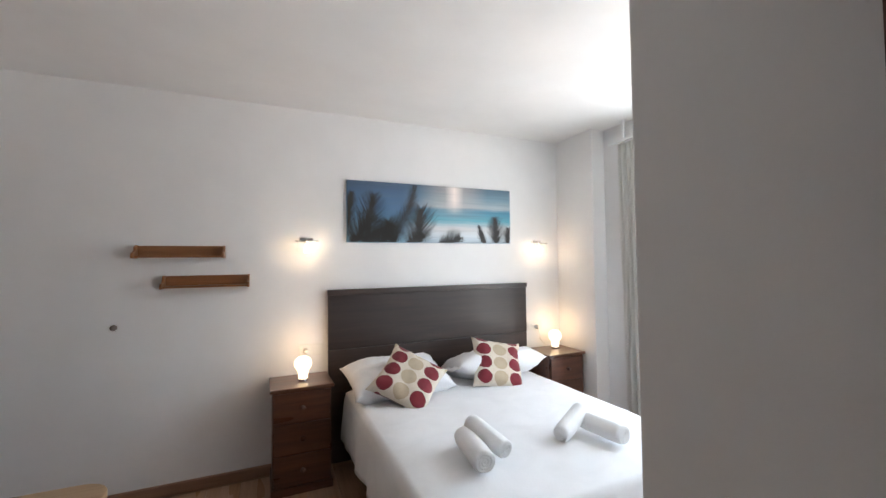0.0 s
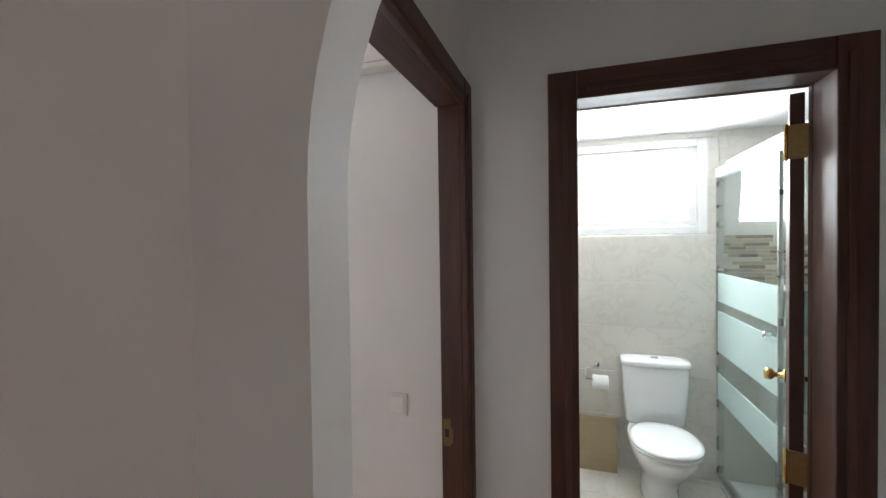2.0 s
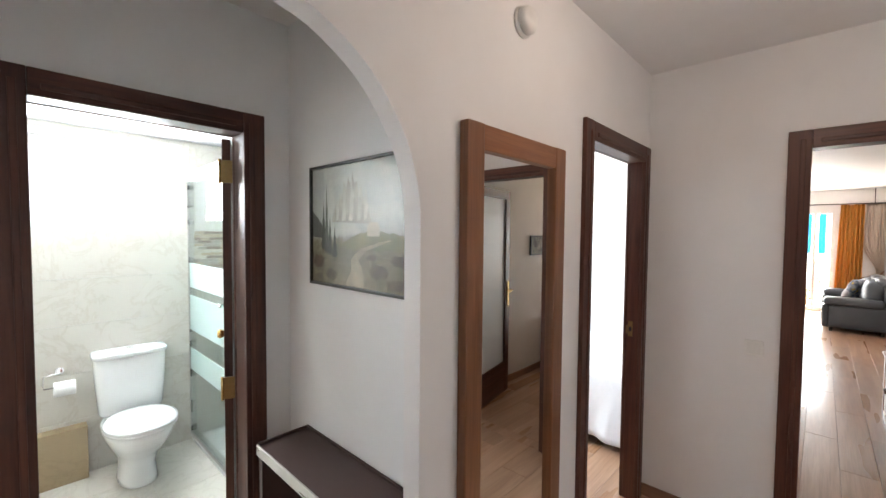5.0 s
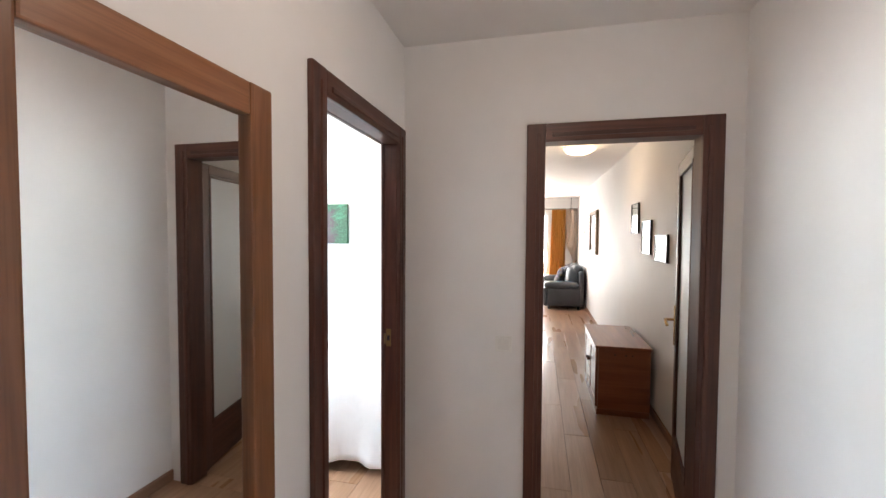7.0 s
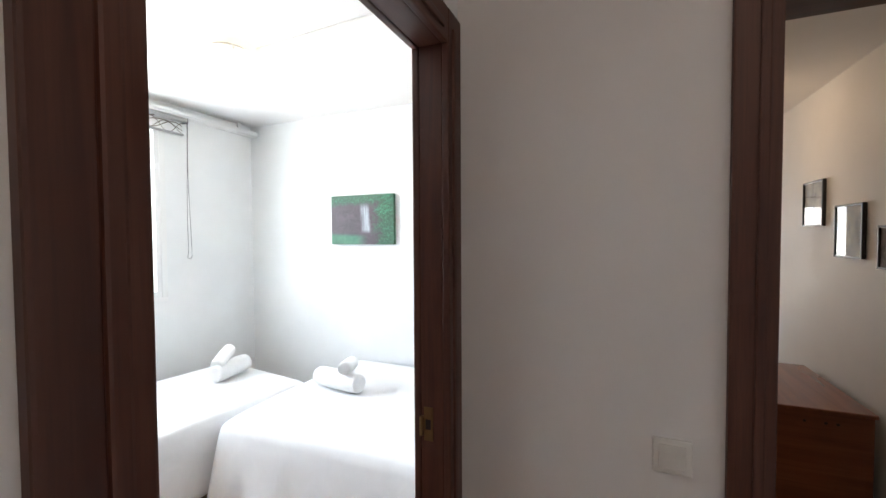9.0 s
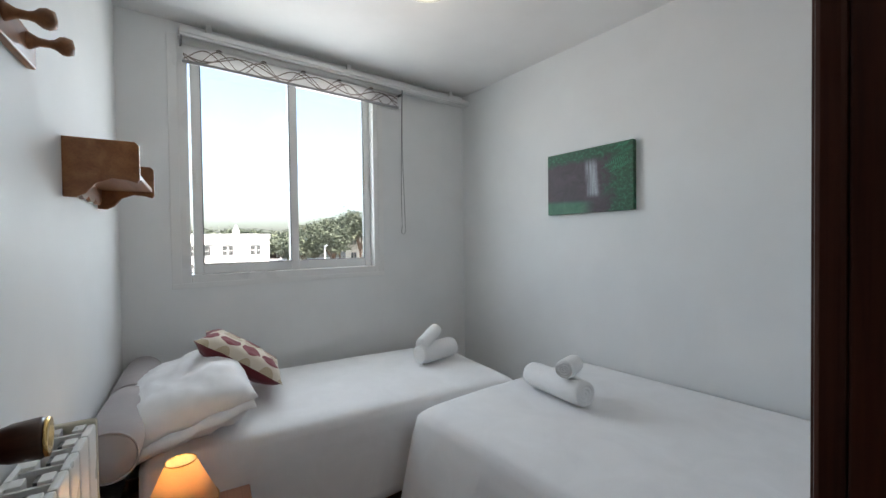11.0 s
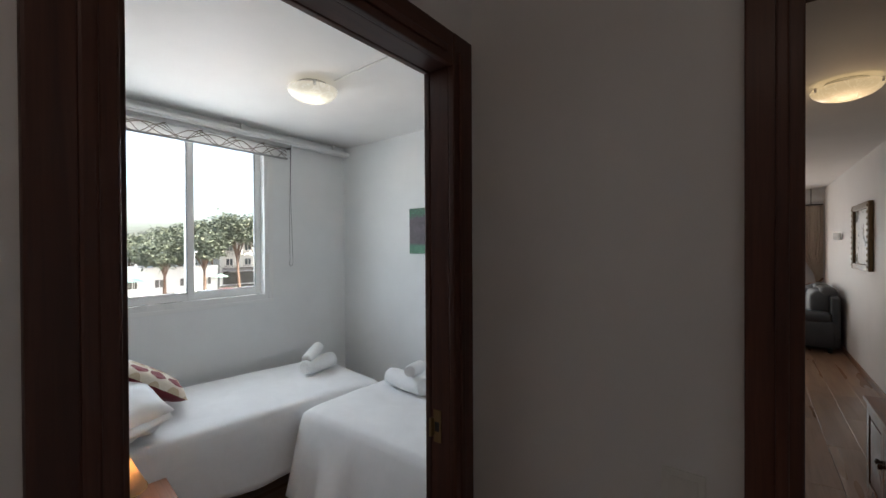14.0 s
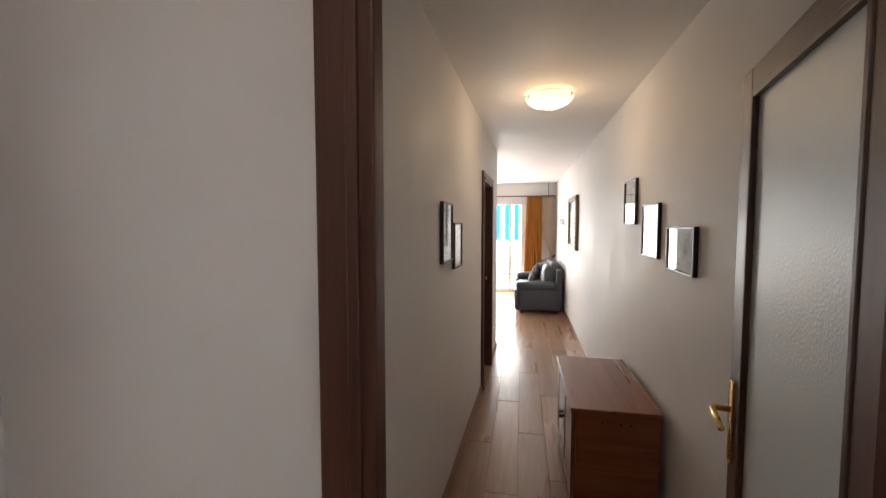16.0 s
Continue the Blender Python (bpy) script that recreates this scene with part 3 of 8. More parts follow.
# switches, sockets
def wall_switch(at, turn, label, socket=0, rockers=1):
    root = thing("wall_switch" if not socket else "wall_socket", at, turn, label, "switch" if not socket else "socket")
    n = socket + rockers
    part("plate", box(-0.041 * n, -0.009, -0.041, 0.041 * n, 0.0, 0.041, 0.003), WHITEPLASTIC, root)
    for i in range(n):
        x = -0.041 * n + 0.041 + i * 0.082
        if i < socket:
            part("socket_well", lathe([(0.0, -0.0096), (0.019, -0.0096), (0.021, -0.0125), (0.023, -0.0125), (0.024, -0.009)], (x, 0, 0), 'Y', 20, caps=False), WHITEPLASTIC, root, smooth=True)
        else:
            part("rocker", box(x - 0.028, -0.013, -0.028, x + 0.028, -0.0085, 0.028, 0.002), WHITEPLASTIC, root)
    return root


wall_switch((-0.532, 0.0, 1.012), 180, "white plastic light switch beside the corridor door")
wall_switch((1.053, 3.21, 0.99), -90, "white plastic light switch inside the bedroom")

# smoke detector
det = thing("smoke_detector", (0.0, 1.41, 2.315), 0, "round white plastic smoke detector on the wall", "smoke detector")
part("base", lathe([(0.0, 0.0), (0.052, 0.0), (0.052, -0.010), (0.046, -0.014)], axis='X', n=28), WHITEPLASTIC, det, smooth=True)
part("cover", lathe([(0.046, -0.014), (0.046, -0.030), (0.036, -0.040), (0.0, -0.042)], axis='X', n=28), WHITEPLASTIC, det, smooth=True)

# ---- hall things ----
MIRROR = Nodes("mirror_silver")
MIRROR.b.inputs["Base Color"].default_value = (0.86, 0.87, 0.87, 1)
MIRROR.b.inputs["Metallic"].default_value = 1.0
MIRROR.b.inputs["Roughness"].default_value = 0.015
MIRROR = MIRROR.mat
mir = thing("wall_mirror", (0.0, 1.433, 0.295), 0, "tall wall mirror in a flat reddish wooden frame", "mirror")
MW, MH, FW = 0.298, 1.625, 0.078
part("frame_stile", box(-0.035, -MW, 0, -0.001, -MW + FW, MH, 0.005), MIRRORWOOD, mir)
part("frame_stile", box(-0.035, MW - FW, 0, -0.001, MW, MH, 0.005), MIRRORWOOD, mir)
part("frame_rail", box(-0.034, -MW + FW + 0.0005, MH - FW, -0.001, MW - FW - 0.0005, MH - 0.001, 0.005), MIRRORWOOD_Y, mir)
part("frame_rail", box(-0.034, -MW + FW + 0.0005, 0.001, -0.001, MW - FW - 0.0005, FW, 0.005), MIRRORWOOD_Y, mir)
part("mirror_glass", box(-0.016, -MW + FW - 0.004, FW - 0.004, -0.010, MW - FW + 0.004, MH - FW + 0.004), MIRROR, mir, "silvered mirror glass")

con = thing("console_table", (0.44, VEST_S, 0), 0, "dark brown narrow console with a metal edge strip", "console table")
DARKTOP = plain("dark_melamine", (0.055, 0.028, 0.024), 0.4, spread=0.12, fine=90, stretch=(0.2, 1, 1))
part("top", box(-0.372, 0.006, 0.705, 0.435, 0.225, 0.725, 0.002), DARKTOP, con)
part("top_lip", box(-0.372, 0.006, 0.7255, 0.4345, 0.016, 0.735, 0.001), DARKTOP, con)
part("top_lip", box(0.425, 0.0165, 0.7255, 0.4345, 0.224, 0.735, 0.001), DARKTOP, con)
part("edge_strip", box(-0.372, 0.2255, 0.685, 0.435, 0.232, 0.728, 0.001), STEEL, con, "brushed metal edge strip")
for x in (-0.367, 0.405):
    part("side_panel", box(x, 0.008, 0.0, x + 0.028, 0.222, 0.7045, 0.002), DARKTOP, con)
part("shelf", box(-0.338, 0.008, 0.30, 0.4045, 0.215, 0.32, 0.002), DARKTOP, con)


def art_paint(name, build):
    m = Nodes(name)
    m.coord = m.n["Texture Coordinate"].outputs["Generated"]
    build(m)
    m.b.inputs["Roughness"].default_value = 0.5
    return m.mat


def axis_of(m, vector, which):
    s = m.n.new("ShaderNodeSeparateXYZ")
    m.link(vector, s.inputs[0])
    return s.outputs[which]


def math_node(m, op, a, b=None):
    n = m.n.new("ShaderNodeMath")
    n.operation = op
    for i, v in enumerate((a, b)):
        if v is None:
            continue
        if isinstance(v, (int, float)):
            n.inputs[i].default_value = v
        else:
            m.link(v, n.inputs[i])
    return n.outputs[0]


def landscape(m):
    v = m.mapped()
    x, z = axis_of(m, v, 0), axis_of(m, v, 2)
    n1 = m.noise(m.mapped((6, 1, 6)), 1.0, 6.0, 0.65, 0.4)
    n2 = m.noise(m.mapped((26, 1, 30)), 1.0, 5.0, 0.7, 0.5)
    sky = m.ramp(n1, [(0.3, (0.33, 0.34, 0.35)), (0.7, (0.52, 0.50, 0.45))])
    land = m.ramp(m.mix(0.5, n1, n2), [(0.3, (0.055, 0.045, 0.035)), (0.45, (0.15, 0.12, 0.075)), (0.55, (0.23, 0.19, 0.12)), (0.66, (0.36, 0.30, 0.20))])
    edge = math_node(m, 'ADD', z, math_node(m, 'MULTIPLY', math_node(m, 'SUBTRACT', n1, 0.5), 0.30))
    mask = m.value(edge, 1.0, 0.0, 0.36, 0.46)
    m.link(m.mix(mask, sky, land), m.b.inputs["Base Color"])


PAINT_LAND = art_paint("landscape_paint", landscape)
FIR = plain("painted_fir", (0.05, 0.055, 0.045), 0.6, spread=0.3, fine=120)
ROCK = plain("painted_rock", (0.36, 0.33, 0.28), 0.6, spread=0.35, fine=30, coarse=9)
ROCK2 = plain("painted_hill", (0.10, 0.10, 0.09), 0.6, spread=0.3, fine=30, coarse=9)
MEADOW = plain("painted_meadow", (0.20, 0.18, 0.09), 0.6, spread=0.25, fine=40, coarse=12)
PATHP = plain("painted_path", (0.46, 0.37, 0.25), 0.6, spread=0.25, fine=40, coarse=12)
HUT = plain("painted_hut", (0.55, 0.50, 0.40), 0.6)
pic = thing("framed_landscape_painting", (0.825, VEST_S, 1.375), 180, "framed mountain landscape painting behind glass", "painting")
PW, PH = 0.71, 0.49
# local x runs along the wall away from the bathroom, local -y faces the hall
part("canvas", box(0.012, -0.012, 0.012, PW - 0.012, -0.004, PH - 0.012), PAINT_LAND, pic, "misty alpine landscape in browns and greys")
rng = random.Random(5)


def flat(points, y, material, name, parent, label=""):
    """A thin painted patch in the plane of a picture."""
    return part(name, prism(points, 'Y', y - 0.0006, y), material, parent, label)


hill = [(0.013, 0.20)] + [(0.013 + 0.015 * i, 0.30 - 0.012 * i + 0.012 * rng.random()) for i in range(9)] + [(0.15, 0.19)]
flat(hill, -0.0122, ROCK2, "painted_hill", pic)
crag = [(0.16, 0.26)]
for i, h in enumerate((0.30, 0.33, 0.31, 0.37, 0.35, 0.41, 0.385, 0.43, 0.40, 0.445, 0.40, 0.41, 0.37, 0.39, 0.34, 0.33, 0.30)):
    crag.append((0.18 + i * 0.014, h))
crag.append((0.43, 0.25))
flat(crag, -0.0124, ROCK, "painted_crag", pic)


def ragged(points, amp, n=6):
    """The outline with uneven brush edges."""
    out = []
    for p, q in zip(points, points[1:] + points[:1]):
        out += [(p[0] + (q[0] - p[0]) * i / n + rng.uniform(-amp, amp), p[1] + (q[1] - p[1]) * i / n + rng.uniform(-amp, amp)) for i in range(n)]
    return [(min(max(u, 0.0125), PW - 0.0125), min(max(w, 0.0125), PH - 0.0125)) for u, w in out]


LIGHTROCK = plain("painted_lit_rock", (0.52, 0.49, 0.44), 0.6, spread=0.3, fine=60, coarse=14)
BROWNP = plain("painted_scrub", (0.13, 0.085, 0.05), 0.6, spread=0.5, fine=90, coarse=22)
for x0, top, w in ((0.205, 0.36, 0.028), (0.25, 0.40, 0.03), (0.30, 0.43, 0.035), (0.352, 0.415, 0.03), (0.39, 0.38, 0.026)):
    flat(ragged([(x0, top), (x0 + w * 0.5, top - 0.07), (x0 + w * 0.3, 0.27), (x0 - w * 0.5, 0.26), (x0 - w * 0.3, top - 0.06)], 0.004, 4), -0.0125, LIGHTROCK, "painted_rock_face", pic)
flat(ragged([(0.20, 0.17), (0.27, 0.19), (0.36, 0.215), (0.46, 0.225), (0.56, 0.21), (0.667, 0.19), (0.667, 0.15), (0.50, 0.155), (0.34, 0.15)], 0.006), -0.0126, MEADOW, "painted_meadow", pic)
for x0, z0, w, h in ((0.06, 0.10, 0.09, 0.05), (0.16, 0.05, 0.10, 0.045), (0.14, 0.15, 0.08, 0.03), (0.47, 0.08, 0.12, 0.05), (0.58, 0.12, 0.10, 0.035), (0.56, 0.04, 0.12, 0.035), (0.42, 0.125, 0.07, 0.02)):
    flat(ragged([(x0 - w / 2, z0), (x0 - w / 4, z0 + h / 2), (x0 + w / 4, z0 + h / 2), (x0 + w / 2, z0), (x0 + w / 4, z0 - h / 2), (x0 - w / 4, z0 - h / 2)], 0.007, 5), -0.0127, BROWNP, "painted_scrub", pic)
flat(ragged([(0.26, 0.02), (0.30, 0.07), (0.30, 0.12), (0.36, 0.16), (0.47, 0.185), (0.54, 0.195), (0.47, 0.178), (0.39, 0.15), (0.345, 0.115), (0.38, 0.06), (0.38, 0.014), (0.30, 0.014)], 0.004, 4), -0.0128, PATHP, "painted_path", pic)
flat([(0.40, 0.205), (0.40, 0.235), (0.415, 0.255), (0.46, 0.255), (0.472, 0.235), (0.472, 0.205)], -0.0130, HUT, "painted_hut", pic)
for bx, bh, bz in ((0.125, 0.26, 0.14), (0.150, 0.15, 0.13), (0.102, 0.18, 0.15), (0.185, 0.12, 0.12)):
    tree = []
    for i in range(9):
        f = i / 8
        tree += [(bx - (1 - f) * 0.022 * (1.0 if i % 2 else 0.55), bz + bh * f)]
    right = [(2 * bx - u, v) for u, v in tree[::-1][1:]]
    flat(tree + right, -0.0132, FIR, "painted_fir", pic)
part("glass", box(0.010, -0.0175, 0.010, PW - 0.010, -0.0155, PH - 0.010), PANE, pic, "clear picture glass").visible_shadow = False
for b in (box(0, -0.022, 0, 0.010, -0.001, PH, 0.002), box(PW - 0.010, -0.022, 0, PW, -0.001, PH, 0.002), box(0.0102, -0.0215, 0, PW - 0.0102, -0.001, 0.010, 0.002), box(0.0102, -0.0215, PH - 0.010, PW - 0.0102, -0.001, PH, 0.002)):
    part("frame_bar", b, BLACKFRAME, pic)


# woven souvenir hanging with a key
def weave(name, c):
    m = Nodes(name)
    v = m.mapped()
    a = m.add("ShaderNodeTexWave", Scale=55.0, Distortion=1.5)
    b = m.add("ShaderNodeTexWave", Scale=55.0, Distortion=1.5)
    b.bands_direction = 'Z'
    m.link(v, a.inputs["Vector"])
    m.link(v, b.inputs["Vector"])
    h = math_node(m, 'MULTIPLY', a.outputs["Fac"], b.outputs["Fac"])
    m.link(m.ramp(h, [(0.05, shade(c, 0.35)), (0.4, c), (0.9, shade(c, 1.2))]), m.b.inputs["Base Color"])
    m.b.inputs["Roughness"].default_value = 0.95
    m.bump(h, 0.8, 0.004)
    return m.mat


ROPE = plain("jute_rope", (0.27, 0.17, 0.09), 0.9, spread=0.3, fine=200, bump=0.5, dist=0.004)
CARD = plain("brown_card", (0.28, 0.18, 0.10), 0.8, spread=0.1)
INK = plain("dark_ink", (0.03, 0.02, 0.015), 0.7)
BEAN = plain("coffee_bean", (0.05, 0.028, 0.018), 0.45, spread=0.3)
NUT = plain("pale_bean", (0.24, 0.15, 0.085), 0.6, spread=0.2)
hang = thing("souvenir_wall_hanging", (-0.178, NORTH, 1.53), 0, "woven burlap wall hanging in yellow, blue and red with rope edge", "wall hanging")
hang.scale = (1.11, 1.11, 1.11)
HW = 0.26
part("yellow_weave", box(-HW, -0.010, 0.095, -0.004, -0.002, 0.20, 0.001), weave("yellow_burlap", (0.34, 0.25, 0.03)), hang)
part("blue_weave", box(-HW, -0.0102, 0.045, -0.004, -0.002, 0.0948, 0.001), weave("blue_burlap", (0.025, 0.055, 0.12)), hang)
part("red_weave", box(-HW, -0.010, 0.0, -0.004, -0.002, 0.0448, 0.001), weave("red_burlap", (0.30, 0.025, 0.03)), hang)


def twisted(points, r):
    """Two strands laid round each other along a straight run."""
    a, b = Vector(points[0]), Vector(points[-1])
    n = int((b - a).length / 0.0022)
    side = Vector((0, -1, 0)).cross(b - a).normalized()
    bm = bmesh.new()
    for ph in (0, math.pi):
        pts = [a + (b - a) * (i / n) + (side * math.cos(ph + i * 0.55) + Vector((0, -1, 0)) * math.sin(ph + i * 0.55)) * r * 0.5 for i in range(n + 1)]
        join(bm, tube([tuple(p) for p in pts], r * 0.62, 6))
    return bm


for p in ([(0, -0.008, 0.0), (0, -0.008, 0.185)], [(-HW, -0.008, 0.0), (-HW, -0.008, 0.205)], [(-0.004, -0.008, 0.0), (-HW, -0.008, 0.0)]):
    part("rope_edge", twisted(p, 0.0034), ROPE, hang, smooth=True)
sign = part("card_sign", prism([(-0.25, 0.165), (-0.09, 0.162), (-0.03, 0.160), (-0.012, 0.163), (-0.003, 0.172), (-0.002, 0.180), (-0.012, 0.186), (-0.022, 0.196), (-0.035, 0.215), (-0.09, 0.235), (-0.16, 0.242), (-0.25, 0.238)], 'Y', -0.0175, -0.0135), CARD, hang, "brown card sign with handwriting")
part("card_strip", prism([(-0.20, 0.029), (-0.016, 0.031), (-0.016, 0.0425), (-0.20, 0.041)], 'Y', -0.0195, -0.016), CARD, hang, "brown card strip with handwriting")


def lettering(text, at, size, material, parent, turn=(90, 0, 0)):
    cu = bpy.data.curves.new("lettering", 'FONT')
    cu.body, cu.size, cu.extrude, cu.align_x = text, size, 0.0003, 'RIGHT'
    cu.materials.append(material)
    tmp = bpy.data.objects.new("tmp", cu)
    scene.collection.objects.link(tmp)
    me = bpy.data.meshes.new_from_object(tmp.evaluated_get(bpy.context.evaluated_depsgraph_get()))
    bpy.data.objects.remove(tmp)
    ob = new("lettering", me)
    ob.parent = parent
    ob.matrix_basis = pose(*at, *turn)
    return ob


for text, x, z in (("IA", -0.075, 0.222), ("NTE BELLA", -0.038, 0.207), ("RMOSAS Y", -0.022, 0.190), ("CAFE DEL", -0.021, 0.1735)):
    lettering(text, (x - 0.004, -0.0178, z), 0.0125, INK, sign)
lettering("S HIJUE /", (-0.020, -0.0198, 0.0335), 0.0075, INK, hang)
for cx, cz, mat, n, sx, sz in ((-0.026, 0.146, BEAN, 34, 0.013, 0.008), (-0.018, 0.136, BEAN, 12, 0.006, 0.006), (-0.028, 0.130, BEAN, 12, 0.007, 0.005), (-0.045, 0.050, NUT, 16, 0.018, 0.006), (-0.024, 0.014, NUT, 12, 0.014, 0.010)):
    bm = bmesh.new()
    for i in range(n):
        p = (cx + rng.uniform(-sx, sx), -0.013 - rng.random() * 0.005, cz + rng.uniform(-sz, sz))
        k = 0.62 if mat == BEAN else 1.0
        bmesh.ops.create_icosphere(bm, subdivisions=2, radius=1.0, matrix=Matrix.LocRotScale(p, Euler((0, rng.random() * 3, rng.random())), (0.0052 * k, 0.004 * k, 0.0038 * k)))
    tagged(part("glued_beans", bm, mat, hang, smooth=True), kind="stuff")
SACK = cloth("sack_cloth", (0.62, 0.58, 0.50), 300)
sack = part("tiny_sack", prism([(-0.036, 0.079), (-0.028, 0.0765), (-0.017, 0.0715), (-0.0125, 0.085), (-0.005, 0.098), (-0.015, 0.100), (-0.028, 0.1055), (-0.031, 0.094)], 'Y', -0.0215, -0.0105, 0.002), SACK, hang, "tiny printed cotton coffee sack")
su, sv = Vector((0.0155, -0.0055)), Vector((0.0052, 0.0155))
o = Vector((-0.0345, 0.0815))


def stamped(u0, v0, u1, v1, mat):
    q = [o + su * u + sv * v for u, v in ((u0, v0), (u1, v0), (u1, v1), (u0, v1))]
    part("printed_mark", prism([(p.x, p.y) for p in q], 'Y', -0.0222, -0.0214), mat, sack)


for i, c in enumerate(((0.5, 0.36, 0.03), (0.03, 0.05, 0.14), (0.35, 0.03, 0.03))):
    stamped(0.10, 1.22 - i * 0.16, 0.95 - 0.18 * i, 1.36 - i * 0.16, plain("stripe", c, 0.8))
for i in range(4):
    for k in range(6 - (i == 0)):
        u = 0.22 + 0.2 * k
        stamped(u, 0.16 + 0.20 * i, u + rng.uniform(0.08, 0.15), 0.16 + 0.20 * i + rng.uniform(0.09, 0.15), INK)
key = thing("key_with_fob", (-0.213, NORTH, 1.498), 0, "steel key on a ring with a translucent green fob", "key")
key.scale = (1.75, 1.0, 1.75)
GREENP = plain("green_plastic", (0.04, 0.42, 0.26), 0.3, bump=0.0)
part("fob", prism([(-0.008, 0.004), (0.008, 0.002), (0.0095, 0.016), (0.006, 0.022), (-0.002, 0.026), (-0.008, 0.022)], 'Y', -0.0255, -0.0225, 0.001), GREENP, key, "green plastic fob")
part("ring", tube([(0.0 + 0.006 * math.cos(a), -0.024, 0.031 + 0.008 * math.sin(a)) for a in [i * math.pi / 8 for i in range(17)]], 0.0007, 6), CHROME, key, smooth=True)
bm = prism([(-0.008, 0.020), (-0.001, 0.021), (0.002, 0.017), (0.001, 0.012), (-0.002, 0.009), (-0.003, -0.004), (-0.005, -0.006), (-0.006, 0.009), (-0.009, 0.013)], 'Y', -0.029, -0.0275)
part("key_blade", bm, plain("red_brown_key", (0.14, 0.05, 0.04), 0.4, 0.5), key)

# ---- soft things: pillows, cushions, towels, bedding ----
def pillow_mesh(w, d, t, seed=0, n=22, pinch=0.10, sag=0.0, crease=0.006):
    """A filled cloth case lying flat, w by d, t thick, with pulled-out corners."""
    bm = bmesh.new()
    grid = {}
    noise_at = Vector((seed * 3.1, seed * 1.7, 0))
    for side in (1, -1):
        for i in range(n + 1):
            for j in range(n + 1):
                u, v = 2 * i / n - 1, 2 * j / n - 1
                rim = i in (0, n) or j in (0, n)
                if rim and side < 0:
                    grid[(side, i, j)] = grid[(1, i, j)]
                    continue
                k = 1 - pinch * (1 - v * v) * abs(u) ** 3, 1 - pinch * (1 - u * u) * abs(v) ** 3
                x, y = u * w / 2 * k[0], v * d / 2 * k[1]
                h = (max(0.0, (1 - u ** 4) * (1 - v ** 4))) ** 0.6
                wob = noise.noise(Vector((u * 2.5, v * 2.5, side)) + noise_at) * crease * 2 + noise.noise(Vector((u * 7, v * 7, side)) + noise_at) * crease
                z = side * h * t / 2 + wob * (0.3 + h) - sag * (u * u)
                grid[(side, i, j)] = bm.verts.new((x, y, z))
    for side in (1, -1):
        for i in range(n):
            for j in range(n):
                q = [grid[(side, i, j)], grid[(side, i + 1, j)], grid[(side, i + 1, j + 1)], grid[(side, i, j + 1)]]
                if len(set(q)) == 4:
                    bm.faces.new(q if side > 0 else q[::-1])
    return bm


def dots_cloth():
    """Natural linen printed with large burgundy and beige discs."""
    m = Nodes("dotted_linen")
    v = m.mapped((1, 1.12, 1), shift=(0.177, 0.2, 0))
    cell = 0.118
    sc = m.n.new("ShaderNodeVectorMath")
    sc.operation = 'SCALE'
    sc.inputs["Scale"].default_value = 1 / cell
    m.link(v, sc.inputs[0])
    x, y = axis_of(m, sc.outputs[0], 0), axis_of(m, sc.outputs[0], 1)
    col = math_node(m, 'FLOOR', x)
    fx = math_node(m, 'SUBTRACT', math_node(m, 'FRACT', x), 0.5)
    fy = math_node(m, 'SUBTRACT', math_node(m, 'FRACT', y), 0.5)
    r = math_node(m, 'SQRT', math_node(m, 'ADD', math_node(m, 'MULTIPLY', fx, fx), math_node(m, 'MULTIPLY', fy, fy)))
    disc = math_node(m, 'LESS_THAN', r, 0.45)
    odd = math_node(m, 'GREATER_THAN', math_node(m, 'FRACT', math_node(m, 'MULTIPLY', col, 0.5)), 0.25)
    weave_n = m.noise(v, 500.0, 2.0)
    red = m.ramp(weave_n, [(0.3, (0.14, 0.008, 0.016)), (0.7, (0.22, 0.014, 0.026))])
    tan = m.ramp(weave_n, [(0.3, (0.42, 0.33, 0.22)), (0.7, (0.54, 0.44, 0.31))])
    base = m.ramp(weave_n, [(0.3, (0.60, 0.52, 0.42)), (0.7, (0.74, 0.67, 0.57))])
    m.link(m.mix(disc, base, m.mix(odd, red, tan)), m.b.inputs["Base Color"])
    m.b.inputs["Roughness"].default_value = 0.9
    m.b.inputs["Sheen Weight"].default_value = 0.2
    m.bump(weave_n, 0.3, 0.002)
    return m.mat


DOTS = dots_cloth()
BURGUNDY = cloth("burgundy_cloth", (0.15, 0.010, 0.018), 500)


def dotted_cushion(at, rot, label, seed, size=0.40, spin=0):
    root = thing("dotted_cushion", at, 0, label, "cushion", "dotted cushions")
    root.matrix_world = pose(*at, *rot) @ pose(0, 0, 0, 0, 0, spin)
    bm = pillow_mesh(size, size, 0.13, seed, 20, 0.12)
    front = bmesh.new()
    half = {s: bm.copy() for s in (1, -1)}
    bm.free()
    front.free()
    for s, mat, name, text in ((1, DOTS, "printed_front", "linen printed with burgundy and beige discs"), (-1, BURGUNDY, "plain_back", "plain burgundy cloth")):
        b = half[s]
        faces = list(b.faces)
        drop = faces[len(faces) // 2:] if s > 0 else faces[:len(faces) // 2]
        bmesh.ops.delete(b, geom=drop, context='FACES')
        part(name, b, mat, root, text, True)
    return root


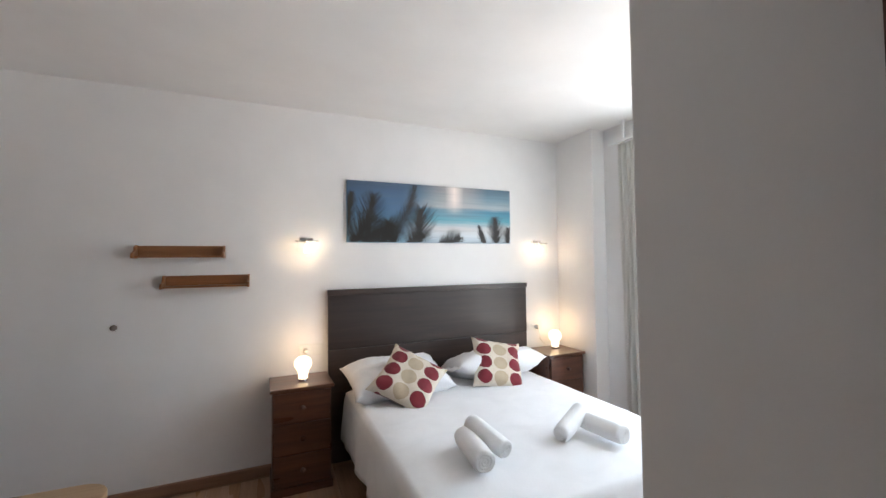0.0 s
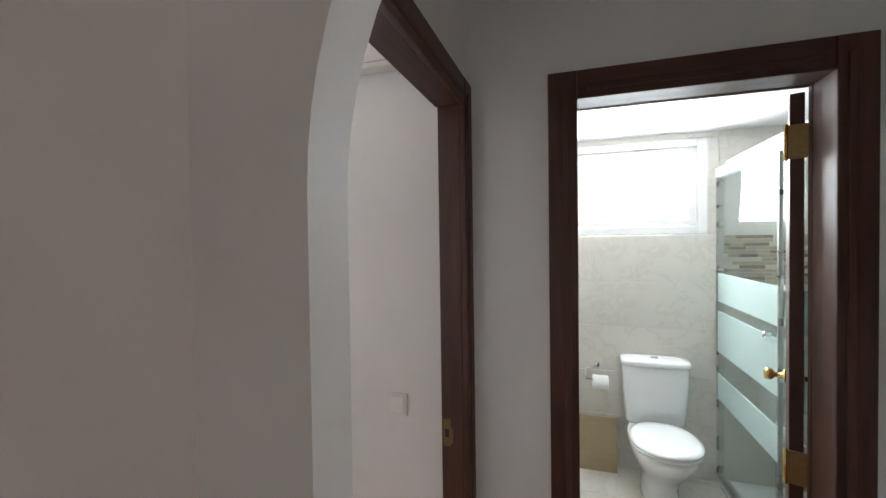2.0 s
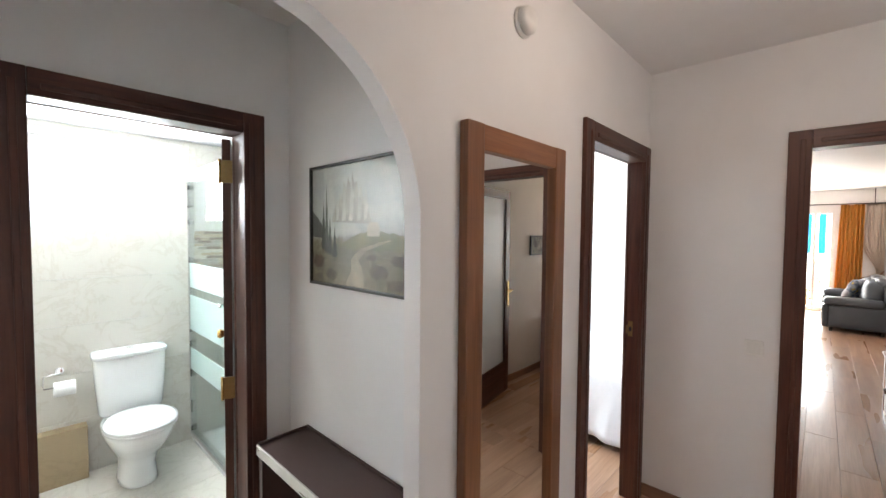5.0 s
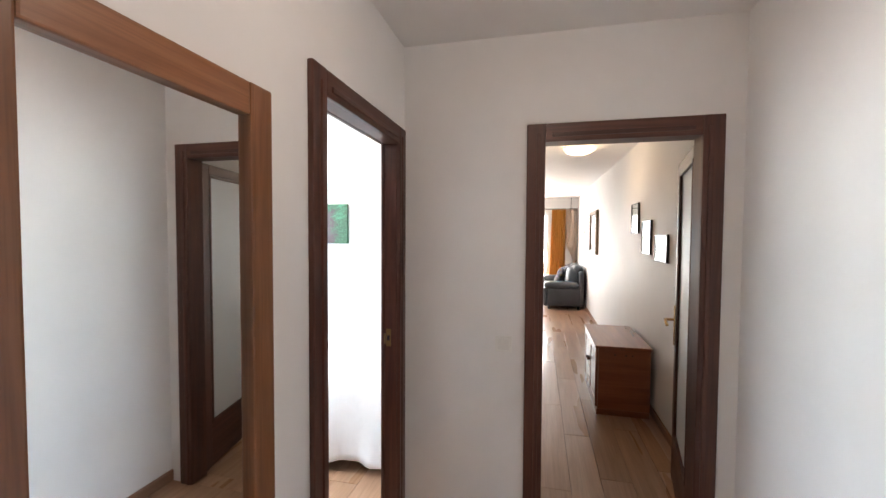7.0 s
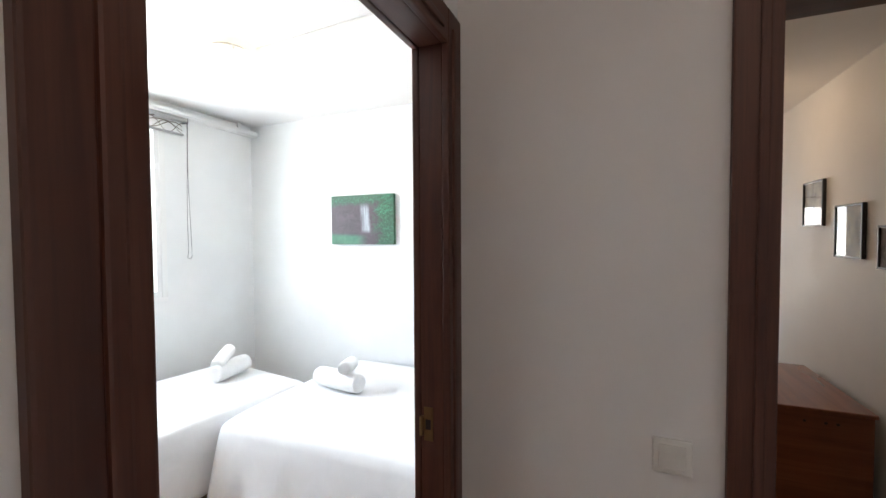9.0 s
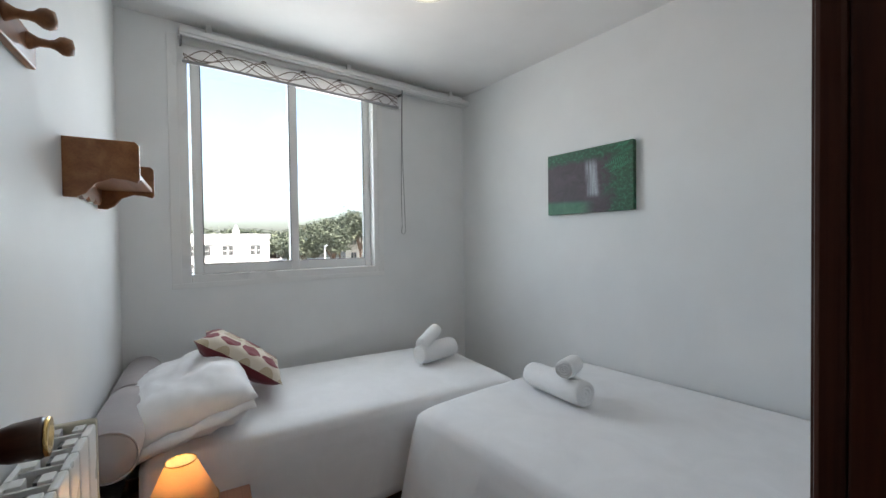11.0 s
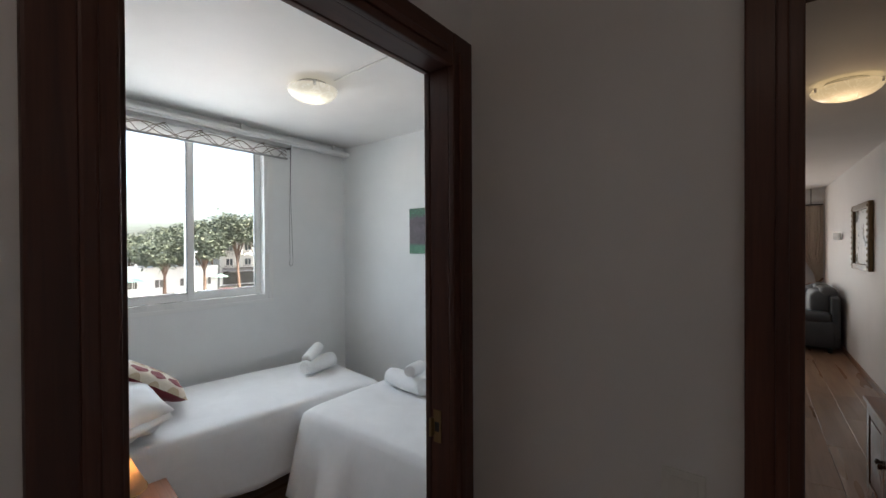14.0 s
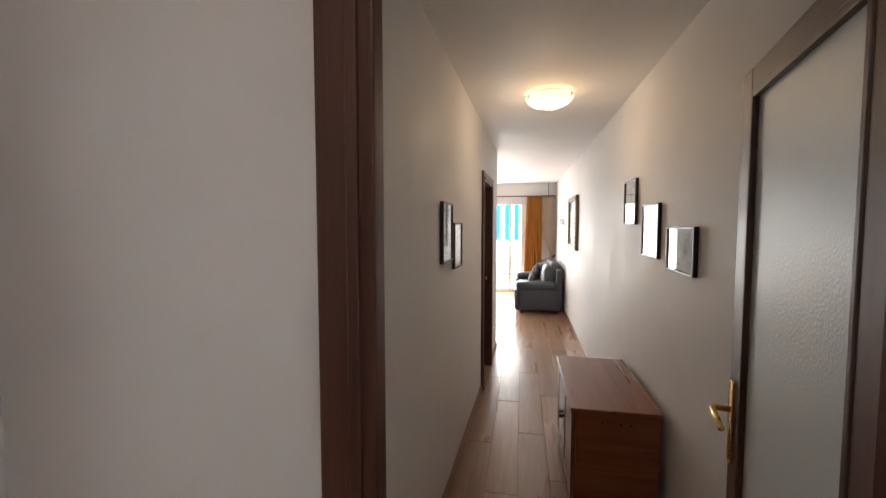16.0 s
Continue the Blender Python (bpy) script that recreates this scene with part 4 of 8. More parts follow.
def white_pillow(at, rot, label, seed, w=0.70, d=0.42, t=0.15):
    root = thing("white_pillow", at, 0, label, "pillow", "white pillows")
    root.matrix_world = pose(*at, *rot)
    part("pillowcase", pillow_mesh(w, d, t, seed, 26, 0.07, 0.0, 0.010), SHEET, root, smooth=True)
    fl = bmesh.new()
    rows = []
    for j in range(13):
        y = -d / 2 * 0.93 + d * 0.93 * j / 12
        rows.append([fl.verts.new((w / 2 * 0.955 + s * 0.018, y, 0.006 * math.sin(j * 1.7 + s) - 0.012 * s)) for s in range(3)])
    for a, b in zip(rows, rows[1:]):
        for i in range(2):
            fl.faces.new((a[i], a[i + 1], b[i + 1], b[i]))
    f = part("case_flap", fl, SHEET, root, smooth=True)
    f.modifiers.new("thick", 'SOLIDIFY').thickness = 0.003
    return root


def towel_mesh(r, length, turns=3.4, seed=0):
    """A rolled towel along local x: a soft roll with one lap edge and spiral ends."""
    bm = bmesh.new()
    n, m, q = 48, 16, 10
    off = Vector((seed * 3.7, 0, 0))

    def rad(k, u):
        lap = 0.93 + 0.09 * k / n
        return r * lap * (1 - 0.10 * abs(u) ** 7) * (1 + 0.035 * noise.noise(Vector((u * 2.5, math.cos(2 * math.pi * k / n) * 1.5, math.sin(2 * math.pi * k / n) * 1.5)) + off))

    def at(u, k, x, f=1.0):
        a = 2 * math.pi * k / n - 1.9
        rr = rad(k, u) * f
        return bm.verts.new((x, rr * math.cos(a), rr * math.sin(a) * 0.94))

    rows = []
    for i in range(m + 1):
        u = 2 * i / m - 1
        rows.append([at(u, k, u * length / 2, 1.0) for k in range(n + 1)])
    for p, t in zip(rows, rows[1:]):
        for k in range(n):
            bm.faces.new((p[k], p[k + 1], t[k + 1], t[k]))
        bm.faces.new((p[n], p[0], t[0], t[n]))
    for side, row in ((-1, rows[0]), (1, rows[-1])):
        prev = row
        for d in range(1, q + 1):
            f = 1 - d / q * 0.97
            ring = []
            for k in range(n + 1):
                ph = turns * f * 2 * math.pi - 2 * math.pi * k / n
                deep = 0.0045 * math.cos(ph) + 0.004 - 0.008 * (1 - f)
                ring.append(at(side, k, side * (length / 2 + deep), f))
            for k in range(n):
                bm.faces.new((prev[k], prev[k + 1], ring[k + 1], ring[k]))
            prev = ring
        bm.faces.new(prev[:n])
    bmesh.ops.recalc_face_normals(bm, faces=bm.faces[:])
    return bm


def towel(at, rot, r, length, label, seed, group):
    root = thing("rolled_towel", at, 0, label, "towel", group)
    root.matrix_world = pose(*at, *rot)
    part("roll", towel_mesh(r, length, 3.4, seed), TERRY, root, smooth=True)
    return root


def bedding(x0, x1, y0, y1, top, hems, seed, folds=1.0, nx=46, flare=0.05):
    """A sheet over a mattress: a soft top and skirts that hang to the given heights. hems: heights for west, east, south, north; None: no skirt."""
    bm = bmesh.new()
    ny = int(nx * (y1 - y0) / (x1 - x0)) + 2
    off = Vector((seed * 5.3, seed, 0))

    def h(x, y):
        u, v = 2 * (x - x0) / (x1 - x0) - 1, 2 * (y - y0) / (y1 - y0) - 1
        edge = 0.022 * (max(abs(u), 0) ** 14 + abs(v) ** 14)
        return top - edge + 0.0035 * noise.noise(Vector((x * 3, y * 3, 0)) + off) + 0.002 * noise.noise(Vector((x * 11, y * 7, 2)) + off)

    g = [[bm.verts.new((x0 + (x1 - x0) * i / nx, y0 + (y1 - y0) * j / ny, 0)) for j in range(ny + 1)] for i in range(nx + 1)]
    for col in g:
        for v in col:
            v.co.z = h(v.co.x, v.co.y)
    for i in range(nx):
        for j in range(ny):
            bm.faces.new((g[i][j], g[i + 1][j], g[i + 1][j + 1], g[i][j + 1]))
    edges = {"w": [g[0][j] for j in range(ny + 1)], "e": [g[nx][j] for j in range(ny + 1)], "s": [g[i][0] for i in range(nx + 1)], "n": [g[i][ny] for i in range(nx + 1)]}
    out = {"w": (-1, 0), "e": (1, 0), "s": (0, -1), "n": (0, 1)}
    hung = {k: hem for k, hem in zip("wesn", hems) if hem is not None}
    rows_of = {}
    steps = 11
    for key, hem in hung.items():
        line = edges[key]
        ox, oy = out[key]
        rows = [line]
        for s in range(1, steps + 1):
            f = s / steps
            row = []
            for i, v in enumerate(line):
                at = i / (len(line) - 1)
                along = (v.co.y if ox else v.co.x)
                wave = math.sin(along * 17 + seed * 2 + 1.3 * math.sin(along * 5)) * 0.55 + math.sin(along * 41 + seed) * 0.2 + noise.noise(Vector((along * 6, seed, f))) * 0.6
                ends = min(at, 1 - at) * 12
                d = 0.010 * min(1, s / 2) + flare * f + folds * 0.020 * f * f * wave * min(1.0, 0.4 + ends)
                z = v.co.z + (hem + 0.012 * math.sin(along * 9 + seed) - v.co.z) * f
                row.append(bm.verts.new((v.co.x + ox * d, v.co.y + oy * d, z)))
            rows.append(row)
        for a, b in zip(rows, rows[1:]):
            for i in range(len(line) - 1):
                bm.faces.new((a[i], a[i + 1], b[i + 1], b[i]))
        rows_of[key] = rows
    for a, b, ia, ib in (("w", "s", 0, 0), ("w", "n", -1, 0), ("e", "s", 0, -1), ("e", "n", -1, -1)):
        if a in rows_of and b in rows_of:
            for s in range(steps):
                q = [rows_of[a][s][ia], rows_of[a][s + 1][ia], rows_of[b][s + 1][ib], rows_of[b][s][ib]]
                if len(set(q)) >= 3:
                    uniq = []
                    for v in q:
                        if v not in uniq:
                            uniq.append(v)
                    bm.faces.new(uniq)
    return bm


# ---- main bedroom ----
bed = thing("double_bed", (1.630, 4.953, 0), 0, "double bed made up with a white sheet, dark wenge headboard", "bed")
BX0, BX1, BY0, BY1 = -0.735, 0.735, -0.90, 0.845
part("headboard_panel", box(-0.856, 0.860, 0.0, 0.856, 0.895, 0.80, 0.003), WENGE, bed, "dark wenge headboard panel")
part("headboard_panel", box(-0.856, 0.860, 0.803, 0.856, 0.895, 1.195, 0.003), WENGE, bed, "dark wenge headboard panel")
part("headboard_cap", box(-0.858, 0.846, 1.1955, 0.858, 0.897, 1.235, 0.004), WENGE, bed)
part("mattress", box(BX0 + 0.015, BY0 + 0.015, 0.27, BX1 - 0.015, BY1, 0.515, 0.04), SHEET, bed)
part("bed_base", box(BX0 + 0.03, BY0 + 0.03, 0.20, BX1 - 0.03, BY1 - 0.02, 0.268, 0.01), plain("grey_bed_base", (0.14, 0.12, 0.11), 0.7, spread=0.15), bed)
LEGM = plain("black_steel", (0.03, 0.03, 0.03), 0.4, 0.6)
for x in (BX0 + 0.08, BX1 - 0.08):
    for y in (BY0 + 0.1, BY1 - 0.1):
        part("leg", lathe([(0.0, 0.0), (0.022, 0.002), (0.022, 0.198), (0.0, 0.2)], (x, y, 0), n=14), LEGM, bed, smooth=True)
sheet = part("sheet", bedding(BX0, BX1, BY0, BY1, 0.535, (0.19, 0.24, 0.235, None), 1, 0.8, 60, 0.03), SHEET, bed, "smooth white cotton sheet", True)
sheet.modifiers.new("thick", 'SOLIDIFY').thickness = 0.003
white_pillow((1.215, 5.583, 0.62), (14, 0, 3), "plump white pillow against the headboard", 1, 0.72, 0.46, 0.20)
white_pillow((2.000, 5.613, 0.625), (16, 0, 179), "plump white pillow against the headboard", 2, 0.74, 0.46, 0.20)
dotted_cushion((1.215, 5.343, 0.665), (44, 0, -4), "square cushion printed with burgundy and beige discs", 3, 0.41, -38)
dotted_cushion((1.945, 5.433, 0.66), (52, 0, -4), "square cushion printed with burgundy and beige discs", 4, 0.40, -14)
towel((1.209, 4.44, 0.594), (0, 0, -98), 0.052, 0.28, "white terry towel rolled up on the bed", 1, "towels on the double bed")
towel((1.294, 4.465, 0.625), (0, 12, -78), 0.045, 0.24, "small white terry towel rolled across another", 2, "towels on the double bed")
towel((1.90, 4.37, 0.594), (0, 0, -84), 0.050, 0.25, "white terry towel rolled up on the bed", 3, "towels on the double bed")
towel((1.79, 4.465, 0.605), (0, -16, 22), 0.045, 0.24, "small white terry towel rolled across another", 4, "towels on the double bed")


def nightstand(at, turn, label, w=0.375, d=0.33, h=0.655):
    root = thing("nightstand", at, turn, label, "nightstand", "nightstands beside the double bed")
    part("body", box(-w / 2 + 0.012, 0.02, 0.05, w / 2 - 0.012, d, h - 0.022, 0.002), WALNUT, root)
    part("top", box(-w / 2 - 0.004, 0.0, h - 0.022, w / 2 + 0.004, d + 0.002, h, 0.006), WALNUT, root)
    part("plinth", box(-w / 2 + 0.002, 0.008, 0.0, w / 2 - 0.002, d, 0.0495, 0.004), WALNUT, root)
    n = 3
    dh = (h - 0.022 - 0.05 - 0.012) / n
    for i in range(n):
        z0 = 0.056 + i * dh
        dr = part("drawer_front", box(-w / 2 + 0.02, 0.006, z0 + 0.004, w / 2 - 0.02, 0.0195, z0 + dh - 0.004, 0.004), WALNUT, root)
        part("knob", lathe([(0.0, 0.006), (0.010, 0.005), (0.006, -0.004), (0.015, -0.012), (0.013, -0.020), (0.0, -0.023)], (0, 0, z0 + dh / 2), 'Y', 16), WALNUT, dr, smooth=True)
    return root


nightstand((0.575, 5.508, 0), 0, "dark walnut three-drawer nightstand with round knobs")
nightstand((2.660, 5.488, 0), 0, "dark walnut three-drawer nightstand in the window corner")
OPAL = plain("lit_opal_glass", (0.9, 0.86, 0.78), 0.3, bump=0.0, emit=(1.0, 0.72, 0.42), power=0.418)
for at, text in (((0.59, 5.673, 0.655), "small glowing white glass table lamp"), ((2.715, 5.713, 0.655), "small glowing white glass table lamp in the corner")):
    lamp = thing("bedside_lamp", at, 0, text, "lamp", "bedside lamps")
    part("base", lathe([(0.0, 0.0), (0.034, 0.0), (0.034, 0.012), (0.026, 0.016)], n=24), CHROME, lamp, smooth=True)
    part("shade", lathe([(0.030, 0.014), (0.033, 0.05), (0.038, 0.07), (0.052, 0.085), (0.056, 0.11), (0.050, 0.135), (0.032, 0.152), (0.0, 0.158)], n=28), OPAL, lamp, "lit opal glass mushroom shade", True)
    point_light("bedside_lamp_glow", (at[0], at[1], at[2] + 0.22), 0.144, (1.0, 0.66, 0.36), 0.05)
CORD = plain("white_cord", (0.7, 0.68, 0.64), 0.5, bump=0.0)
for x, z0, lx in ((0.62, 0.81, 0.61), (2.61, 0.83, 2.69)):
    c = thing("lamp_cord", (x, BED_N - 0.02, 0.65), 0, "thin white lamp cord with its plug", "cable", "lamp cords")
    part("cord", tube([(0, 0.0, z0 - 0.65), (0.004, -0.03, z0 - 0.69), (0.0, -0.045, z0 - 0.75), ((lx - x) * 0.6, -0.03, 0.04), (lx - x, -0.06, 0.012)], 0.0025, 6), CORD, c, smooth=True)
    part("plug", lathe([(0.0, 0.012), (0.018, 0.012), (0.016, -0.02), (0.005, -0.03), (0.0, -0.03)], (0, 0, z0 - 0.65), 'Y', 14), WHITEPLASTIC, c, smooth=True)
wall_switch((0.660, BED_N, 0.815), 0, "white double socket and switch plate above the nightstand", 1, 1)
wall_switch((2.595, BED_N, 0.845), 0, "white double socket and switch plate by the headboard", 1, 1)

CLEARG = glass("sconce_glass", (0.98, 0.98, 0.96), 0.05)
BULB = plain("lit_bulb", (1, 1, 1), 0.4, bump=0.0, emit=(1.0, 0.80, 0.55), power=1.0)
for x in (0.627, 2.62):
    s = thing("wall_sconce", (x, BED_N, 1.55), 0, "chrome wall sconce with a curved glass shade, lit", "wall lamp", "bedroom sconces")
    part("bracket", box(-0.045, -0.03, 0.035, 0.045, 0.0, 0.06, 0.004), CHROME, s)
    part("arm", tube([(-0.08, -0.075, 0.035), (0.08, -0.075, 0.035)], 0.005, 8), CHROME, s, smooth=True)
    part("stem", tube([(0, -0.02, 0.045), (0, -0.06, 0.045), (0, -0.065, 0.03)], 0.008, 8), CHROME, s, smooth=True)
    bm = bmesh.new()
    rows = []
    for i in range(11):
        a = -0.85 + 1.7 * i / 10
        rows.append([bm.verts.new((0.085 * math.sin(a) * 1.1, -0.03 - 0.075 * math.cos(a), z)) for z in (-0.055, 0.03)])
    for a, b in zip(rows, rows[1:]):
        bm.faces.new((a[0], b[0], b[1], a[1]))
    g = part("glass_shade", bm, PANE, s, "curved clear glass shade", True)
    part("bulb", lathe([(0.0, -0.050), (0.016, -0.046), (0.019, -0.02), (0.012, 0.012), (0.0, 0.015)], (0, -0.062, 0), n=18), BULB, s, smooth=True)
    point_light("sconce_glow", (x, BED_N - 0.115, 1.53), 0.16, (1.0, 0.72, 0.46), 0.02)


def letter_shelf(at, w, label):
    root = thing("wall_shelf", at, 0, label, "shelf", "small shelves on the headboard wall")
    part("board", box(-w / 2 + 0.014, -0.10, 0.0, w / 2 - 0.014, 0.0, 0.012, 0.002), PINE, root)
    part("back", box(-w / 2 + 0.014, -0.014, 0.0125, w / 2 - 0.014, 0.0, 0.075, 0.002), PINE, root)
    for x in (-w / 2, w / 2 - 0.0135):
        pr = prism([(0.0, -0.004), (-0.115, -0.004), (-0.118, 0.012), (-0.105, 0.03), (-0.075, 0.034), (-0.055, 0.048), (-0.045, 0.07), (-0.02, 0.078), (0.0, 0.078)], 'X', x, x + 0.0135, 0.002)
        part("end_bracket", pr, PINE, root)
    return root


letter_shelf((-0.127, BED_N, 1.475), 0.49, "small honey pine shelf with curved ends, empty")
letter_shelf((0.018, BED_N, 1.285), 0.49, "small honey pine shelf with curved ends, mounted lower")
kn = thing("door_stop", (-0.475, BED_N, 1.055), 0, "round door stop knob fixed to the wall", "door stop")
part("disc", lathe([(0.0, 0.0), (0.018, 0.0), (0.018, -0.006), (0.014, -0.022), (0.006, -0.028), (0.0, -0.029)], axis='Y', n=18), plain("grey_brown_rubber", (0.19, 0.14, 0.12), 0.6), kn, smooth=True)


# beach canvas with palm fronds
def beach(m):
    v = m.mapped()
    x, z = axis_of(m, v, 0), axis_of(m, v, 2)
    wide = m.noise(m.mapped((2.2, 1, 26)), 1.0, 5.0, 0.6)
    foam = m.noise(m.mapped((5, 1, 34)), 1.0, 5.0, 0.65, 1.0)
    zz = math_node(m, 'ADD', z, math_node(m, 'MULTIPLY', math_node(m, 'SUBTRACT', foam, 0.5), 0.10))
    sea = m.ramp(zz, [(0.02, (0.42, 0.52, 0.60)), (0.12, (0.62, 0.68, 0.72)), (0.26, (0.60, 0.60, 0.60)), (0.40, (0.10, 0.36, 0.46)), (0.58, (0.05, 0.24, 0.36)), (0.64, (0.36, 0.42, 0.46)), (0.80, (0.16, 0.27, 0.34)), (1.0, (0.06, 0.12, 0.17))])
    left = m.ramp(zz, [(0.0, (0.20, 0.36, 0.48)), (0.4, (0.08, 0.20, 0.34)), (0.6, (0.07, 0.16, 0.30)), (1.0, (0.05, 0.09, 0.16))])
    col = m.mix(m.value(x, 0.0, 1.0, 0.30, 0.50), left, sea)
    dx = math_node(m, 'ABSOLUTE', math_node(m, 'SUBTRACT', x, 0.62))
    beam = math_node(m, 'MULTIPLY', m.value(dx, 1.0, 0.0, 0.0, 0.06), m.value(z, 0.0, 0.9, 0.5, 0.75))
    halo = math_node(m, 'MULTIPLY', m.value(dx, 0.6, 0.0, 0.0, 0.22), m.value(z, 0.0, 1.0, 0.35, 0.8))
    col = m.mix(halo, col, (0.62, 0.50, 0.44))
    col = m.mix(beam, col, (0.90, 0.80, 0.74))
    col = m.mix(m.value(wide, 0.0, 0.45, 0.5, 0.75), col, shade((0.10, 0.16, 0.20), 1.0))
    m.link(col, m.b.inputs["Base Color"])


FROND = plain("printed_frond", (0.032, 0.030, 0.030), 0.6, spread=0.4, fine=200)
cv = thing("beach_canvas", (0.912, BED_N, 1.582), 0, "wide canvas print of a beach at sunset with dark palm fronds", "picture")
CW, CH = 1.43, 0.468
part("canvas", box(0, -0.024, 0, CW, -0.002, CH, 0.002), art_paint("beach_print", beach), cv)


def frond(cx, cz, lean, length, bend, width, n=26, seed=0):
    """A feathered palm leaf in the picture's plane, cut off at the canvas edges."""
    bm = bmesh.new()
    rg = random.Random(seed)
    for i in range(n):
        f = i / (n - 1)
        a = lean + bend * f
        px = cx + length * f * math.sin(lean + bend * f * 0.5)
        pz = cz + length * f * math.cos(lean + bend * f * 0.5)
        ll = width * (math.sin(math.pi * (0.12 + 0.82 * f)) ** 0.8) * rg.uniform(0.85, 1.1)
        for s in (-1, 1):
            b = a + s * (0.95 - 0.55 * f) + rg.uniform(-0.06, 0.06)
            ex, ez = px + ll * math.sin(b), pz + ll * math.cos(b)
            nx, nz = math.cos(b) * 0.0036, -math.sin(b) * 0.0036
            quad = [(px - nx, pz - nz), (px + nx, pz + nz), (ex, ez)]
            clip = lambda u, v: (min(max(u, 0.003), CW - 0.003), min(max(v, 0.003), CH - 0.003))
            quad = [clip(*q) for q in quad]
            y = -0.0250 - 0.0002 * (i % 3)
            vs = [bm.verts.new((u, y, v)) for u, v in quad]
            bm.faces.new(vs)
    return bm


FRONDS = ((0.13, -0.10, 0.10, 0.46, 0.12, 0.20), (0.0, 0.05, 0.0, 0.32, 0.22, 0.11), (0.26, -0.02, 0.95, 0.55, -0.85, 0.13), (0.57, -0.10, 0.02, 0.36, 0.05, 0.23), (0.38, -0.14, -0.25, 0.30, 0.1, 0.22), (0.72, -0.12, 0.75, 0.26, 0.25, 0.16), (0.02, -0.12, 0.35, 0.34, 0.2, 0.22), (1.285, -0.08, -0.02, 0.29, -0.05, 0.14), (1.19, -0.06, -0.45, 0.22, 0.2, 0.06), (1.40, -0.12, 0.05, 0.24, 0.0, 0.13), (0.24, -0.14, 0.3, 0.26, 0.0, 0.22), (0.45, -0.16, 0.5, 0.26, 0.1, 0.20), (0.10, -0.05, 0.8, 0.22, 0.1, 0.14))
for k, (cx, cz, lean, ln, bend, wd) in enumerate(FRONDS):
    part("palm_frond", frond(cx, cz, lean, ln, bend, wd, 46, k), FROND, cv)

# low table at the foot of the side wall
LIGHTWOOD = wood("light_beech", (0.34, 0.21, 0.11), (0.50, 0.34, 0.20), 0.4, 0, 12.0)
tb = thing("side_table", (-0.52, 4.22, 0), 0, "light wooden side table with rounded corners", "table")
pts = []
for cx, cy, a0 in ((0.35, 0.13, 0), (-0.35, 0.13, 90), (-0.35, -0.13, 180), (0.35, -0.13, 270)):
    for i in range(6):
        a = radians(a0 + 18 * i)
        pts.append((cx + 0.09 * math.cos(a), cy + 0.09 * math.sin(a)))
part("top", prism(pts, 'Z', 0.725, 0.75, 0.004), LIGHTWOOD, tb)
for x in (-0.36, 0.36):
    for y in (-0.14, 0.14):
        part("leg", box(x - 0.02, y - 0.02, 0, x + 0.02, y + 0.02, 0.7245, 0.003), LIGHTWOOD, tb)

# white duct along the top of the wall block
duct = thing("cable_duct", (1.053, 3.088, 2.19), 0, "white plastic pipe duct with a rounded end cap", "duct")
part("duct_cover", box(-0.058, 0.0, 0.0, -0.001, 0.335, 0.085, 0.012), WHITEPLASTIC, duct)
part("end_cap", lathe([(0.0, -0.030), (0.030, -0.030), (0.040, -0.024), (0.043, -0.010), (0.043, 0.028), (0.0, 0.028)], (-0.030, 0.365, 0.0425), 'X', 28), WHITEPLASTIC, duct, smooth=True)
part("duct_seam", box(-0.0595, 0.0, 0.018, -0.0582, 0.33, 0.021), plain("seam_grey", (0.45, 0.45, 0.44), 0.6), duct)

# bedroom window and curtain
win = thing("bedroom_window", (3.120, 4.328, 0.3), 0, "white framed bedroom window full of daylight", "window")
tagged(win, kind="structure")
for b in (box(-0.03, -0.70, 0, 0.03, -0.64, 1.95, 0.004), box(-0.03, 0.64, 0, 0.03, 0.70, 1.95, 0.004), box(-0.029, -0.639, 0, 0.029, 0.639, 0.06, 0.004), box(-0.029, -0.639, 1.89, 0.029, 0.639, 1.95, 0.004), box(-0.029, -0.04, 0.061, 0.029, 0.04, 1.889, 0.004)):
    part("window_frame", b, ALU_WHITE, win)
part("pane", box(-0.004, -0.64, 0.06, 0.004, 0.64, 1.89), PANE, win).visible_shadow = False


def curtain(name, at, turn, w0, w1, h, label, material, waves=9, amp=0.035, gather=None, seed=0, cat="curtain"):
    """Pleated cloth along local x; w0 wide at the top and w1 below, drawn aside by gather at its height."""
    root = thing(name, at, turn, label, cat)
    bm = bmesh.new()
    nx, nz = waves * 8, 26
    rows = []
    for k in range(nz + 1):
        f = k / nz
        z = h * (1 - f)
        row = []
        for i in range(nx + 1):
            u = i / nx
            w = w0 + (w1 - w0) * f
            shift = 0.0
            if gather:
                gz, gx, gw = gather
                g = math.exp(-((z - gz) / (h * 0.16)) ** 2) if z > gz else 1 - 0.35 * (1 - z / gz)
                w = w * (1 - g) + gw * g
                shift = gx * g
            x = shift + u * w
            y = amp * (0.6 + 0.4 * f) * math.sin(u * waves * 2 * math.pi + seed) + 0.012 * math.sin(u * waves * 5.1 + f * 4 + seed) + 0.01 * noise.noise(Vector((u * 5, f * 3, seed)))
            row.append(bm.verts.new((x, y, z)))
        rows.append(row)
    for a, b in zip(rows, rows[1:]):
        for i in range(nx):
            bm.faces.new((a[i], a[i + 1], b[i + 1], b[i]))
    c = part("cloth", bm, material, root, smooth=True)
    c.modifiers.new("thick", 'SOLIDIFY').thickness = 0.002
    return root


